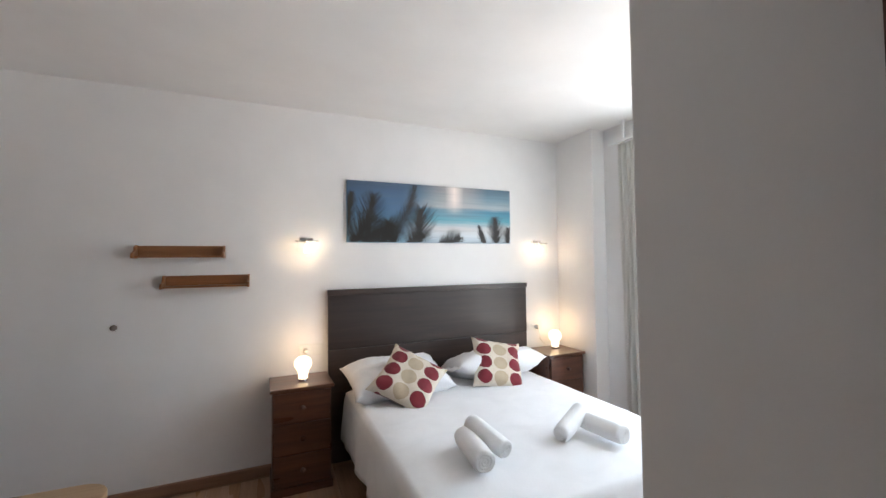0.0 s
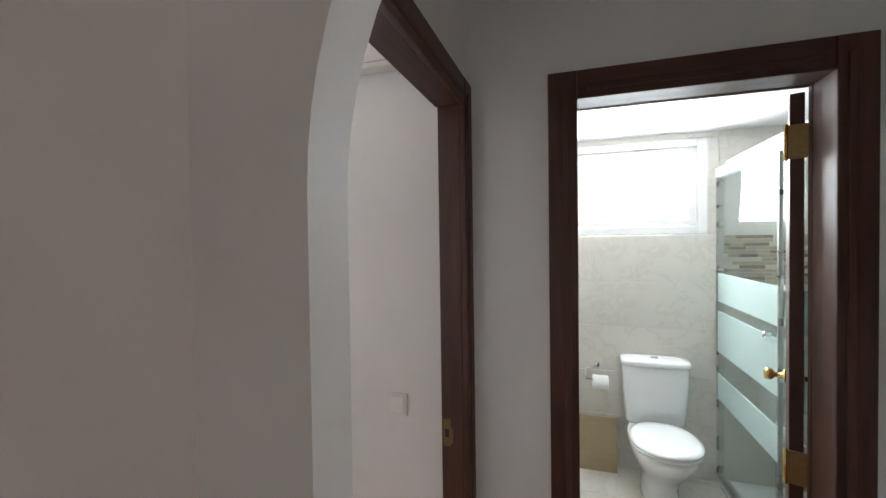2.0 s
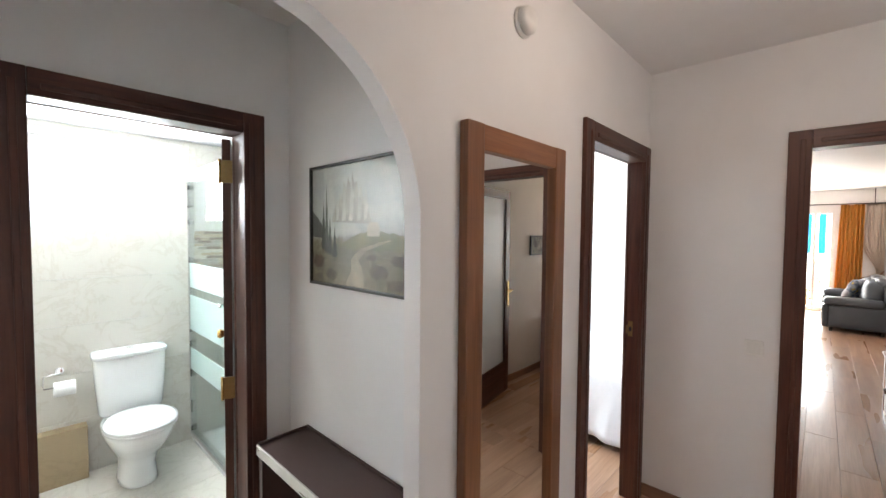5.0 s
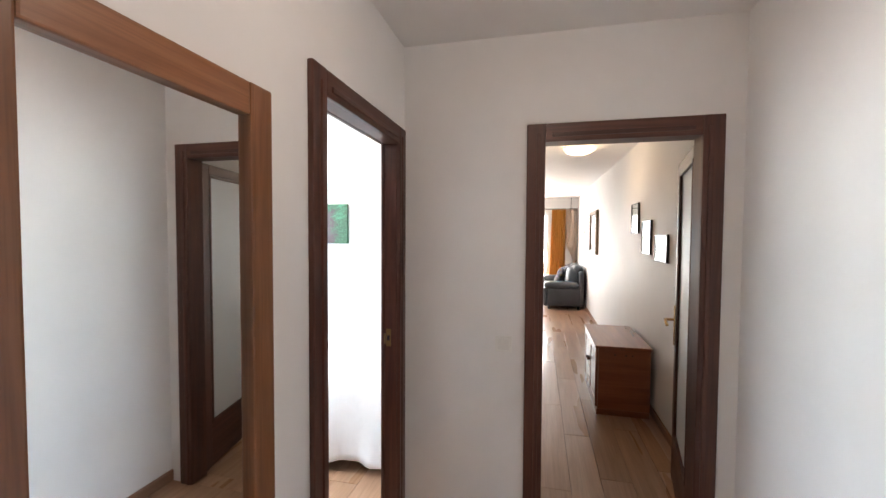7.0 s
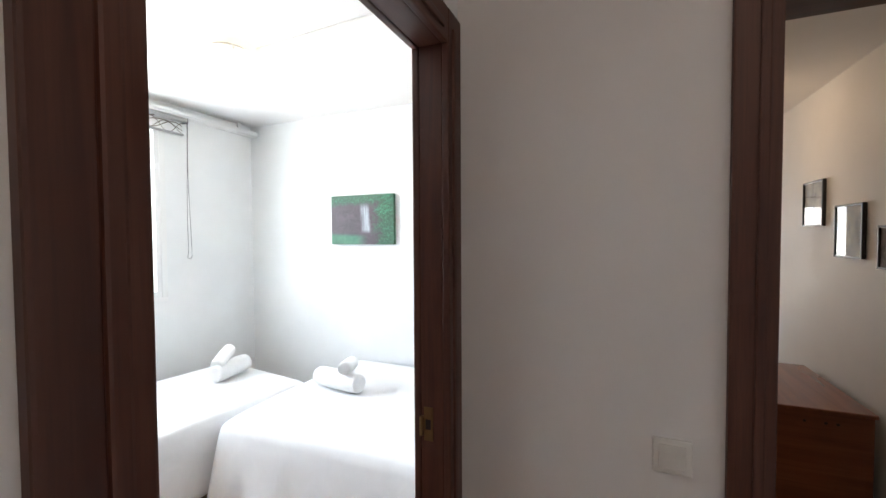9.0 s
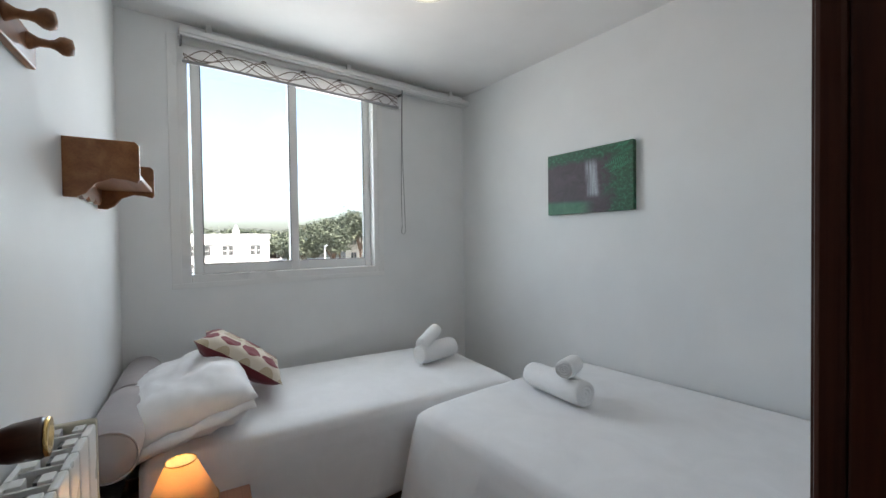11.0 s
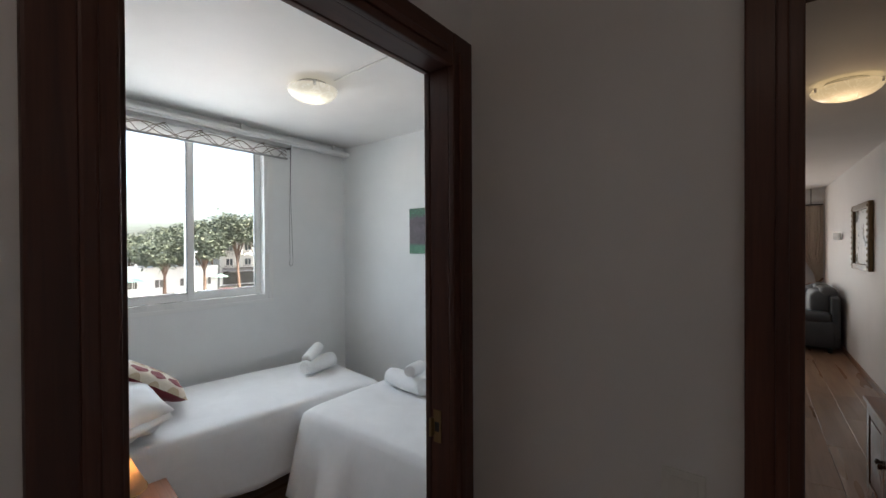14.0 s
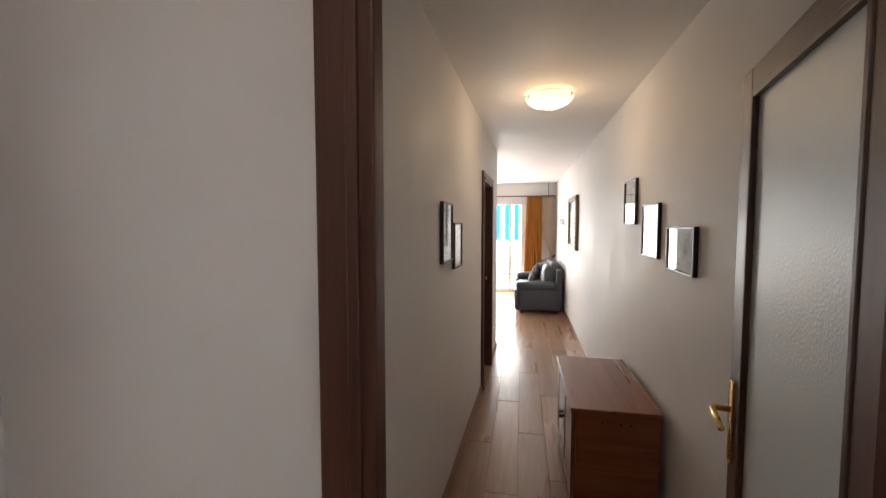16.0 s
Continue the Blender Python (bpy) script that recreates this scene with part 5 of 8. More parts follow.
def sheer(name, c, through_share=0.45):
    m = Nodes(name)
    v = m.mapped()
    thread = m.noise(v, 700.0, 2.0)
    m.link(m.ramp(thread, [(0.3, shade(c, 0.9)), (0.7, c)]), m.b.inputs["Base Color"])
    m.b.inputs["Roughness"].default_value = 0.9
    tr = m.n.new("ShaderNodeBsdfTranslucent")
    tr.inputs[0].default_value = rgb(c)
    mix = m.n.new("ShaderNodeMixShader")
    mix.inputs[0].default_value = through_share
    m.link(m.b.outputs[0], mix.inputs[1])
    m.link(tr.outputs[0], mix.inputs[2])
    m.link(mix.outputs[0], m.n["Material Output"].inputs["Surface"])
    return m.mat


SHEERW = sheer("white_curtain", (0.78, 0.77, 0.74))
curtain("white_curtain", (2.97, 4.933, 0.06), 90, 0.26, 0.24, 2.30, "white pleated curtain drawn to the side of the window", SHEERW, 5, 0.03)
rod = thing("curtain_rod", (2.96, 4.333, 2.37), 0, "slim white curtain rail", "curtain rail")
part("rail", box(-0.012, -0.95, 0, 0.012, 0.95, 0.02, 0.003), ALU_WHITE, rod)
for y in (-0.8, 0.8):
    part("bracket", box(-0.006, y - 0.01, 0.0205, 0.006, y + 0.01, CEILING - 2.37, 0.001), ALU_WHITE, rod)

# ---- bathroom ----
def stone_tile(name, c, vein, rough=0.25):
    m = Nodes(name)
    v = m.mapped(vary=True)
    n = m.noise(m.mapped((1, 1, 1), vary=True), 3.5, 6.0, 0.6, 1.6)
    f = m.noise(v, 40.0, 4.0)
    col = m.ramp(n, [(0.35, c), (0.49, shade(c, 0.98)), (0.52, vein), (0.56, c)])
    m.link(m.mix(m.value(f, 0.0, 0.12), col, shade(c, 0.85)), m.b.inputs["Base Color"])
    m.b.inputs["Roughness"].default_value = rough
    m.bump(n, 0.05, 0.001)
    return m.mat


WALLTILE = stone_tile("cream_wall_tile", (0.66, 0.635, 0.58), (0.60, 0.565, 0.50))
FLOORTILE = stone_tile("cream_floor_tile", (0.62, 0.59, 0.53), (0.56, 0.53, 0.47), 0.35)
BROWNTILE = stone_tile("beige_band_tile", (0.40, 0.31, 0.19), (0.36, 0.28, 0.17))
GROUT = plain("pale_grout", (0.66, 0.65, 0.62), 0.85)
CERAMIC = plain("white_ceramic", (0.82, 0.83, 0.83), 0.08, spread=0.01, bump=0.0, coat=0.6)
BX, BE = BATH_W + 0.10, 2.70
bath_floor = setting("floor_bathroom", box(BX + 0.001, 0.85, -0.009, BE, 3.019, 0.002), GROUT, "pale grout bed of the bathroom floor", "floor")
bm = wall_mesh(2.169, 0.004, 0.003, 2.254, [(0.92, 1.87, 1.605, 2.22)])
tiles_e = setting("wall_tiles_east", bm, GROUT, "cream tiled bathroom wall", "wall tiles")
tiles_e.matrix_world = pose(BE - 0.0005, 0.85, 0, 0, 0, 90)
tiles_n = setting("wall_tiles_north", box(BX + 0.001, 3.012, 0.003, BE - 0.006, 3.0195, 2.254), WALLTILE, "cream tiled bathroom wall", "wall tiles")

# toilet: against the far wall, facing the door
wc = thing("toilet", (2.685, 2.10, 0), 90, "white ceramic close-coupled toilet with closed lid", "toilet")
# local x to the side, local +y out of the wall towards the door


def oval_rings(rows, n=32):
    """Stacked ovals: rows of z, half width, front reach, back reach, squareness."""
    bm = bmesh.new()
    rings = []
    for z, hw, front, back, p in rows:
        ring = []
        for i in range(n):
            a = 2 * math.pi * i / n
            c, s = math.cos(a), math.sin(a)
            x = hw * math.copysign(abs(c) ** (2 / p), c)
            mid, half = (front + back) / 2, (front - back) / 2
            ring.append(bm.verts.new((x, mid + half * math.copysign(abs(s) ** (2 / p), s), z)))
        rings.append(ring)
    for a, b in zip(rings, rings[1:]):
        for i in range(n):
            bm.faces.new((a[i], a[(i + 1) % n], b[(i + 1) % n], b[i]))
    bm.faces.new(rings[0][::-1])
    bm.faces.new(rings[-1])
    return bm


part("bowl", oval_rings([(0.0, 0.105, 0.44, 0.06, 2.4), (0.03, 0.10, 0.43, 0.06, 2.4), (0.12, 0.095, 0.42, 0.05, 2.3), (0.20, 0.115, 0.47, 0.04, 2.3), (0.28, 0.155, 0.56, 0.03, 2.3), (0.35, 0.178, 0.615, 0.02, 2.3), (0.385, 0.182, 0.62, 0.02, 2.3), (0.392, 0.176, 0.612, 0.025, 2.3)]), CERAMIC, wc, smooth=True)
part("seat", oval_rings([(0.393, 0.182, 0.625, 0.19, 2.2), (0.397, 0.188, 0.632, 0.185, 2.2), (0.408, 0.188, 0.632, 0.185, 2.2), (0.412, 0.184, 0.628, 0.19, 2.2)]), CERAMIC, wc, "white toilet seat", True)
part("lid", oval_rings([(0.4125, 0.182, 0.624, 0.19, 2.2), (0.416, 0.188, 0.632, 0.185, 2.2), (0.428, 0.187, 0.630, 0.185, 2.2), (0.437, 0.165, 0.60, 0.21, 2.2), (0.440, 0.12, 0.54, 0.26, 2.1)]), CERAMIC, wc, "closed white lid", True)
part("cistern", oval_rings([(0.393, 0.165, 0.165, 0.012, 4.0), (0.41, 0.172, 0.172, 0.008, 4.5), (0.60, 0.186, 0.178, 0.006, 5.0), (0.768, 0.192, 0.182, 0.006, 5.0)]), CERAMIC, wc, smooth=True)
tl = part("cistern_lid", oval_rings([(0.7685, 0.198, 0.189, 0.004, 5.0), (0.774, 0.202, 0.193, 0.003, 5.0), (0.795, 0.202, 0.193, 0.003, 5.0), (0.804, 0.194, 0.185, 0.008, 5.0), (0.806, 0.15, 0.15, 0.03, 4.0)]), CERAMIC, wc, smooth=True)
part("flush_button", lathe([(0.0, 0.805), (0.024, 0.805), (0.024, 0.811), (0.019, 0.813), (0.0, 0.813)], (0, 0.10, 0), n=24), CHROME, tl, "chrome flush button", True)
for x in (-0.075, 0.075):
    part("seat_hinge", tube([(x - 0.02, 0.19, 0.412), (x + 0.02, 0.19, 0.412)], 0.009, 10), CHROME, wc, smooth=True)

# paper holder
tp = thing("toilet_roll_holder", (2.685, 2.45, 0.685), 0, "chrome toilet roll holder with a paper roll", "toilet roll holder")
part("wall_plate", lathe([(0.0, 0.010), (0.024, 0.010), (0.024, 0.002), (0.018, -0.004), (0.0, -0.004)], (0, -0.01, 0.02), 'X', 20), CHROME, tp, smooth=True)
part("arm", tube([(0.0, -0.01, 0.02), (-0.055, -0.01, 0.02), (-0.06, 0.03, 0.02), (-0.06, 0.065, 0.015), (-0.06, 0.07, -0.03), (-0.06, 0.065, -0.06), (-0.06, -0.07, -0.062)], 0.005, 8), CHROME, tp, smooth=True)
part("paper_roll", lathe([(0.018, -0.058), (0.043, -0.058), (0.045, -0.054), (0.045, 0.038), (0.043, 0.042), (0.018, 0.042), (0.018, -0.058)], (-0.06, -0.02, -0.075), 'Y', 28, caps=False), TERRY, tp, "white paper roll", True)

# beige boxed ledge low on the far wall
led = thing("tiled_ledge", (BE - 0.006, 2.69, 0), 0, "low beige tiled pipe boxing along the wall", "ledge")
part("boxing", box(-0.085, -0.37, 0.003, -0.001, 0.315, 0.345, 0.003), BROWNTILE, led)

# shower
TRAY = plain("white_shower_tray", (0.78, 0.78, 0.77), 0.3, spread=0.02)
sh = thing("shower_tray", (2.0, 1.395, 0.003), 0, "white shower tray with a low rim", "shower tray")
part("tray", box(-0.84, -0.53, 0, 0.685, 0.325, 0.025, 0.008), TRAY, sh)
part("rim", box(-0.84, 0.29, 0.0255, 0.685, 0.33, 0.05, 0.008), TRAY, sh)
part("drain", lathe([(0.0, 0.026), (0.045, 0.026), (0.043, 0.030), (0.0, 0.031)], (-0.3, 0, 0), n=24), CHROME, sh, smooth=True)
SHGLASS = thin_glass("shower_glass", (0.93, 0.97, 0.955), 0.1)
SATIN = frosted("satin_band", (0.72, 0.82, 0.80), 0.55)
scr = thing("shower_screen", (2.0, 1.705, 0.054), 0, "sliding glass shower screen with satin bands", "shower screen")
SH = 1.93
for x0, x1, y in ((-0.825, -0.02, -0.014), (-0.12, 0.675, 0.012)):
    pn = part("glass_panel", box(x0, y - 0.003, 0.022, x1, y + 0.003, SH - 0.03), SHGLASS, scr, "clear safety glass")
    pn.visible_shadow = False
    for z0, z1 in ((0.80, 1.06), (1.12, 1.30), (0.50, 0.66)):
        part("satin_band", box(x0 + 0.004, y - 0.0042, z0, x1 - 0.004, y + 0.0042, z1), SATIN, pn, "satin etched band")
    part("panel_stile", box(x0 - 0.012, y - 0.010, 0.02, x0 - 0.0005, y + 0.010, SH - 0.028, 0.003), STEEL, scr)
part("top_rail", box(-0.84, -0.028, SH - 0.028, 0.69, 0.028, SH + 0.025, 0.004), ALU_WHITE, scr)
part("bottom_rail", box(-0.84, -0.025, 0.0, 0.69, 0.025, 0.020, 0.003), STEEL, scr)
part("wall_post", box(0.6755, -0.02, 0.0205, 0.692, 0.02, SH - 0.0285, 0.002), STEEL, scr)
part("screen_knob", lathe([(0.0, 0.0), (0.014, 0.002), (0.012, 0.018), (0.018, 0.028), (0.0, 0.032)], (-0.04, 0.015, 1.07), 'Y', 14), CHROME, scr, smooth=True)
towel_bar = thing("white_shower_rail", (2.0, 1.655, 2.05), 0, "white round rail above the shower screen", "rail")
part("bar", tube([(-0.84, 0, 0), (0.69, 0, 0.0)], 0.016, 12), ALU_WHITE, towel_bar, smooth=True)
part("bath_towel", box(-0.52, -0.045, -0.30, -0.42, 0.045, 0.02, 0.012), TERRY, towel_bar, "small white towel hung over the rail")

# bathroom window with a satin pane
OPALPANE = frosted("opal_window_pane", (0.88, 0.90, 0.90), 0.9)
bw = thing("bathroom_window", (2.77, 2.245, 1.605), 0, "white bathroom window with a satin pane", "window")
tagged(bw, kind="structure")
WY, WZ = 0.475, 0.615
for b in (box(-0.075, -WY, 0, 0.03, -WY + 0.055, WZ, 0.004), box(-0.075, WY - 0.055, 0, 0.03, WY, WZ, 0.004), box(-0.074, -WY + 0.0555, 0, 0.03, WY - 0.0555, 0.05, 0.004), box(-0.074, -WY + 0.0555, WZ - 0.05, 0.03, WY - 0.0555, WZ, 0.004)):
    part("window_frame", b, ALU_WHITE, bw)
sash = part("sash", box(-0.05, -0.42, 0.0505, -0.02, -0.375, 0.5645, 0.004), ALU_WHITE, bw)
for b in (box(-0.05, 0.30, 0.0505, -0.02, 0.345, 0.5645, 0.004), box(-0.049, -0.3745, 0.0505, -0.021, 0.2995, 0.095, 0.004), box(-0.049, -0.3745, 0.52, -0.021, 0.2995, 0.5645, 0.004)):
    part("sash_bar", b, ALU_WHITE, sash)
part("pane", box(-0.038, -0.41, 0.06, -0.032, 0.42, 0.555), OPALPANE, bw, "satin window pane").visible_shadow = False

# tiles on the far wall and floor
def tile_sets():
    meshes = {}

    def tile(parent, w, h, at, flat_on, mat, name="tile"):
        key = (round(w, 3), round(h, 3), flat_on, mat.name)
        if key not in meshes:
            if flat_on == 'Z':
                bm = box(0, 0, 0, w, h, 0.003, 0.0012, seg=1)
            else:
                bm = box(-0.004, 0, 0, 0, w, h, 0.0012, seg=1)
            me = bpy.data.meshes.new(name)
            bm.to_mesh(me)
            bm.free()
            me.materials.append(mat)
            meshes[key] = me
        ob = new(name, meshes[key])
        ob.parent = parent
        ob.matrix_parent_inverse = parent.matrix_world.inverted()
        ob.location = at
        return ob

    g = 0.003
    zs = [0.004, 0.372, 0.674, 0.985, 1.284, 1.600, 1.91, 2.222, 2.253]
    for k, (za, zb) in enumerate(zip(zs, zs[1:])):
        edges = [0.86, 1.71, 3.01] if za < 1.59 else [0.86, 1.71, 1.766]
        if za >= 2.2:
            edges = [0.86, 1.71, 3.01]
        for ya, yb in zip(edges, edges[1:]):
            mosaic = yb <= 1.72 and 1.25 < za < 1.59
            if not mosaic:
                tile(tiles_e, yb - ya - g, zb - za - g, (BE - 0.0045, ya, za), 'X', WALLTILE)
        if 1.59 < za < 2.2:
            tile(tiles_e, 0.287 - g, zb - za - g, (BE - 0.0045, 2.724, za), 'X', WALLTILE)
    rg = random.Random(9)
    cols = [plain("mosaic_strip_" + n, c, 0.3, spread=0.1) for n, c in (("sand", (0.40, 0.31, 0.20)), ("brown", (0.17, 0.11, 0.07)), ("cream", (0.58, 0.52, 0.42)), ("grey", (0.30, 0.27, 0.23)))]
    z = 1.287
    while z < 1.575:
        y = 0.86
        while y < 1.69:
            w = min(rg.choice((0.06, 0.10, 0.14)), 1.708 - y)
            tile(tiles_e, w - 0.002, 0.022, (BE - 0.0045, y, z), 'X', rg.choice(cols), "mosaic_strip")
            y += w
        z += 0.0235
    y = 0.86
    n = 0
    while y < 2.98:
        x = BX + 0.003 - (0.3 if n % 2 else 0.0)
        while x < BE - 0.01:
            xa, xb = max(x, BX + 0.003), min(x + 0.6, BE - 0.006)
            if xb - xa > 0.02:
                tile(bath_floor, xb - xa - g, min(0.6, 3.01 - y) - g, (xa, y, 0.0025), 'Z', FLOORTILE, "floor_tile")
            x += 0.6
        y += 0.6
        n += 1


tile_sets()

# ---- twin bedroom ----
tn_ang = math.degrees(math.atan2(TN1[1] - TN0[1], TN1[0] - TN0[0]))


def on_north(x, off=0.0):
    """A place on the slanted north wall of the twin room, off metres out from it."""
    f = (x - TN0[0]) / (TN1[0] - TN0[0])
    n = Vector((TN1[1] - TN0[1], -(TN1[0] - TN0[0]))).normalized()
    return (x + n.x * off, TN0[1] + f * (TN1[1] - TN0[1]) + n.y * off)


MATT = cloth("mattress_ticking", (0.70, 0.69, 0.68), 500)
DIVAN = plain("dark_divan", (0.06, 0.05, 0.05), 0.8)
b1 = thing("single_bed_window", (1.56, -1.115, 0), -7.3, "single bed with a smooth white sheet below the window", "bed", "twin beds")
part("divan_base", box(0.05, 0.06, 0.10, 0.86, 1.68, 0.25, 0.01), DIVAN, b1)
part("mattress", box(0.012, 0.012, 0.25, 0.89, 1.69, 0.525, 0.03), MATT, b1)
for x in (0.10, 0.80):
    for y in (0.12, 1.6):
        part("leg", lathe([(0.0, 0.0), (0.025, 0.002), (0.025, 0.099), (0.0, 0.0995)], (x, y, 0), n=12), LEGM, b1, smooth=True)
sh1 = part("sheet", bedding(0.0, 0.90, 0.0, 1.70, 0.545, (0.13, 0.30, 0.13, None), 3, 0.35, 36, 0.012), SHEET, b1, "smooth white cotton sheet", True)
sh1.modifiers.new("thick", 'SOLIDIFY').thickness = 0.003
b2 = thing("single_bed_wall", (0.12, -1.685, 0), 0, "single bed with a draped white sheet along the side wall", "bed", "twin beds")
part("divan_base", box(0.05, 0.05, 0.10, 1.38, 1.16, 0.25, 0.01), DIVAN, b2)
part("mattress", box(0.012, 0.012, 0.25, 1.428, 1.212, 0.525, 0.03), MATT, b2)
for x in (0.10, 1.32):
    for y in (0.12, 1.08):
        part("leg", lathe([(0.0, 0.0), (0.025, 0.002), (0.025, 0.099), (0.0, 0.0995)], (x, y, 0), n=12), LEGM, b2, smooth=True)
sh2 = part("sheet", bedding(0.0, 1.44, 0.0, 1.225, 0.545, (0.3, 0.12, None, 0.06), 5, 1.9, 56, 0.115), SHEET, b2, "white cotton sheet draped in folds at the corner", True)
sh2.modifiers.new("thick", 'SOLIDIFY').thickness = 0.003

BOLSTER = cloth("grey_bolster_cloth", (0.36, 0.33, 0.33), 600, wrinkle=0.3)
for x, text in ((1.90, "grey cylindrical bolster cushion against the wall"), (2.42, "grey cylindrical bolster cushion in the corner")):
    px, py = on_north(x, 0.092)
    bo = thing("bolster_cushion", (px, py, 0.632), tn_ang, text, "bolster", "grey bolsters")
    part("bolster", lathe([(0.0, -0.25), (0.07, -0.25), (0.083, -0.238), (0.086, -0.1), (0.087, 0.1), (0.083, 0.238), (0.07, 0.25), (0.0, 0.25)], axis='X', n=32), BOLSTER, bo, smooth=True)
    for s in (-1, 1):
        part("piping", tube([(s * 0.244, 0.080 * math.cos(a), 0.080 * math.sin(a)) for a in [2 * math.pi * i / 32 for i in range(33)]], 0.004, 6), BOLSTER, bo, smooth=True)
white_pillow((2.10, 0.40, 0.645), (16, 2, 174), "large white pillow leaning on grey bolsters", 7, 0.76, 0.52, 0.23)
dotted_cushion((2.245, 0.15, 0.735), (34, 8, -16), "burgundy cushion with disc print leaning on a pillow", 8, 0.44, 4)
towel((2.08, -0.945, 0.612), (0, 0, -80), 0.064, 0.29, "white terry towel rolled up on the window bed", 11, "towels on the twin beds")
towel((2.10, -0.905, 0.697), (0, -16, -62), 0.044, 0.21, "small white terry towel lying on a rolled one", 12, "towels on the twin beds")
towel((1.22, -1.035, 0.614), (0, 0, -8), 0.066, 0.35, "white terry towel rolled up on the wall bed", 13, "towels on the twin beds")
towel((1.17, -1.07, 0.700), (0, 8, -66), 0.046, 0.24, "small white terry towel lying on a rolled one", 14, "towels on the twin beds")

# bedside table and lamp
TABLEW = wood("pinkish_pine", (0.26, 0.12, 0.075), (0.40, 0.21, 0.14), 0.4, 0, 14.0, coat=0.2)
nt = thing("bedside_table", (1.55, 0.44, 0), -7, "small reddish pine bedside table", "table")
part("top", box(-0.19, -0.19, 0.355, 0.17, 0.19, 0.375, 0.005), TABLEW, nt)
for x in (-0.17, 0.15):
    for y in (-0.17, 0.17):
        part("leg", box(x - 0.018, y - 0.018, 0, x + 0.018, y + 0.018, 0.3545, 0.003), TABLEW, nt)
part("apron", box(-0.15, -0.165, 0.30, 0.13, -0.15, 0.3545, 0.002), TABLEW, nt)
part("apron", box(-0.15, 0.15, 0.30, 0.13, 0.165, 0.3545, 0.002), TABLEW, nt)


def shade_cloth():
    m = Nodes("lit_lamp_shade")
    v = m.mapped()
    n = m.noise(v, 300.0, 2.0)
    m.link(m.ramp(n, [(0.3, (0.62, 0.46, 0.30)), (0.7, (0.74, 0.57, 0.40))]), m.b.inputs["Base Color"])
    m.b.inputs["Roughness"].default_value = 0.9
    tr = m.n.new("ShaderNodeBsdfTranslucent")
    tr.inputs[0].default_value = (0.85, 0.62, 0.38, 1)
    mix = m.n.new("ShaderNodeMixShader")
    mix.inputs[0].default_value = 0.6
    m.link(m.b.outputs[0], mix.inputs[1])
    m.link(tr.outputs[0], mix.inputs[2])
    m.link(mix.outputs[0], m.n["Material Output"].inputs["Surface"])
    return m.mat


tl2 = thing("table_lamp", (1.56, 0.46, 0.375), 0, "small lit table lamp with a cream cone shade", "lamp")
part("base", lathe([(0.0, 0.0), (0.05, 0.0), (0.05, 0.012), (0.018, 0.022), (0.014, 0.05), (0.022, 0.075), (0.010, 0.095), (0.0, 0.096)], n=24), TABLEW, tl2, smooth=True)
shade_ob = part("shade", lathe([(0.105, 0.085), (0.0425, 0.225)], n=36, caps=False), shade_cloth(), tl2, "cream cloth cone shade, lit from inside", True)
shade_ob.modifiers.new("thick", 'SOLIDIFY').thickness = 0.002
for r, z in ((0.0435, 0.225), (0.106, 0.085)):
    part("shade_rim", tube([(r * math.cos(a), r * math.sin(a), z) for a in [2 * math.pi * i / 36 for i in range(37)]], 0.0022, 6), BRASS, tl2, smooth=True)
part("bulb", lathe([(0.0, 0.10), (0.010, 0.10), (0.022, 0.135), (0.020, 0.155), (0.0, 0.168)], n=16), BULB, tl2, smooth=True)
point_light("table_lamp_glow", (1.56, 0.46, 0.375 + 0.205), 0.144, (1.0, 0.62, 0.30), 0.02)

# radiator
rx, ry = on_north(0.62, 0.03)
rad = thing("radiator", (rx, ry, 0), tn_ang, "white ribbed aluminium radiator with open top grille", "radiator")
RADW = plain("radiator_enamel", (0.74, 0.73, 0.70), 0.3, bump=0.02, spread=0.02)
RADG = plain("radiator_inside", (0.16, 0.16, 0.165), 0.5)
for i in range(9):
    x = i * 0.08
    s = part("radiator_section", box(x + 0.0015, -0.095, 0.16, x + 0.0785, -0.078, 0.862, 0.006), RADW, rad)
    part("rear_fin", box(x + 0.0015, -0.012, 0.16, x + 0.0785, 0.0, 0.862, 0.003), RADW, rad)
    part("web", box(x + 0.036, -0.0775, 0.165, x + 0.044, -0.0125, 0.857), RADW, rad)
    for ya, yb in ((-0.0775, -0.056), (-0.034, -0.0125)):
        part("grille_bar", box(x + 0.0445, ya, 0.842, x + 0.0785, yb, 0.8635, 0.002), RADW, rad)
    part("core", box(x + 0.004, -0.050, 0.17, x + 0.0355, -0.040, 0.847), RADG, rad)
    part("core", box(x + 0.0445, -0.050, 0.17, x + 0.076, -0.040, 0.832), RADG, rad)
part("end_cap", box(0.7205, -0.096, 0.158, 0.735, 0.001, 0.872, 0.006), plain("aged_cream_enamel", (0.66, 0.62, 0.50), 0.35), rad)
for x in (0.08, 0.64):
    part("foot", box(x, -0.07, 0.0, x + 0.03, -0.02, 0.159, 0.003), RADW, rad)

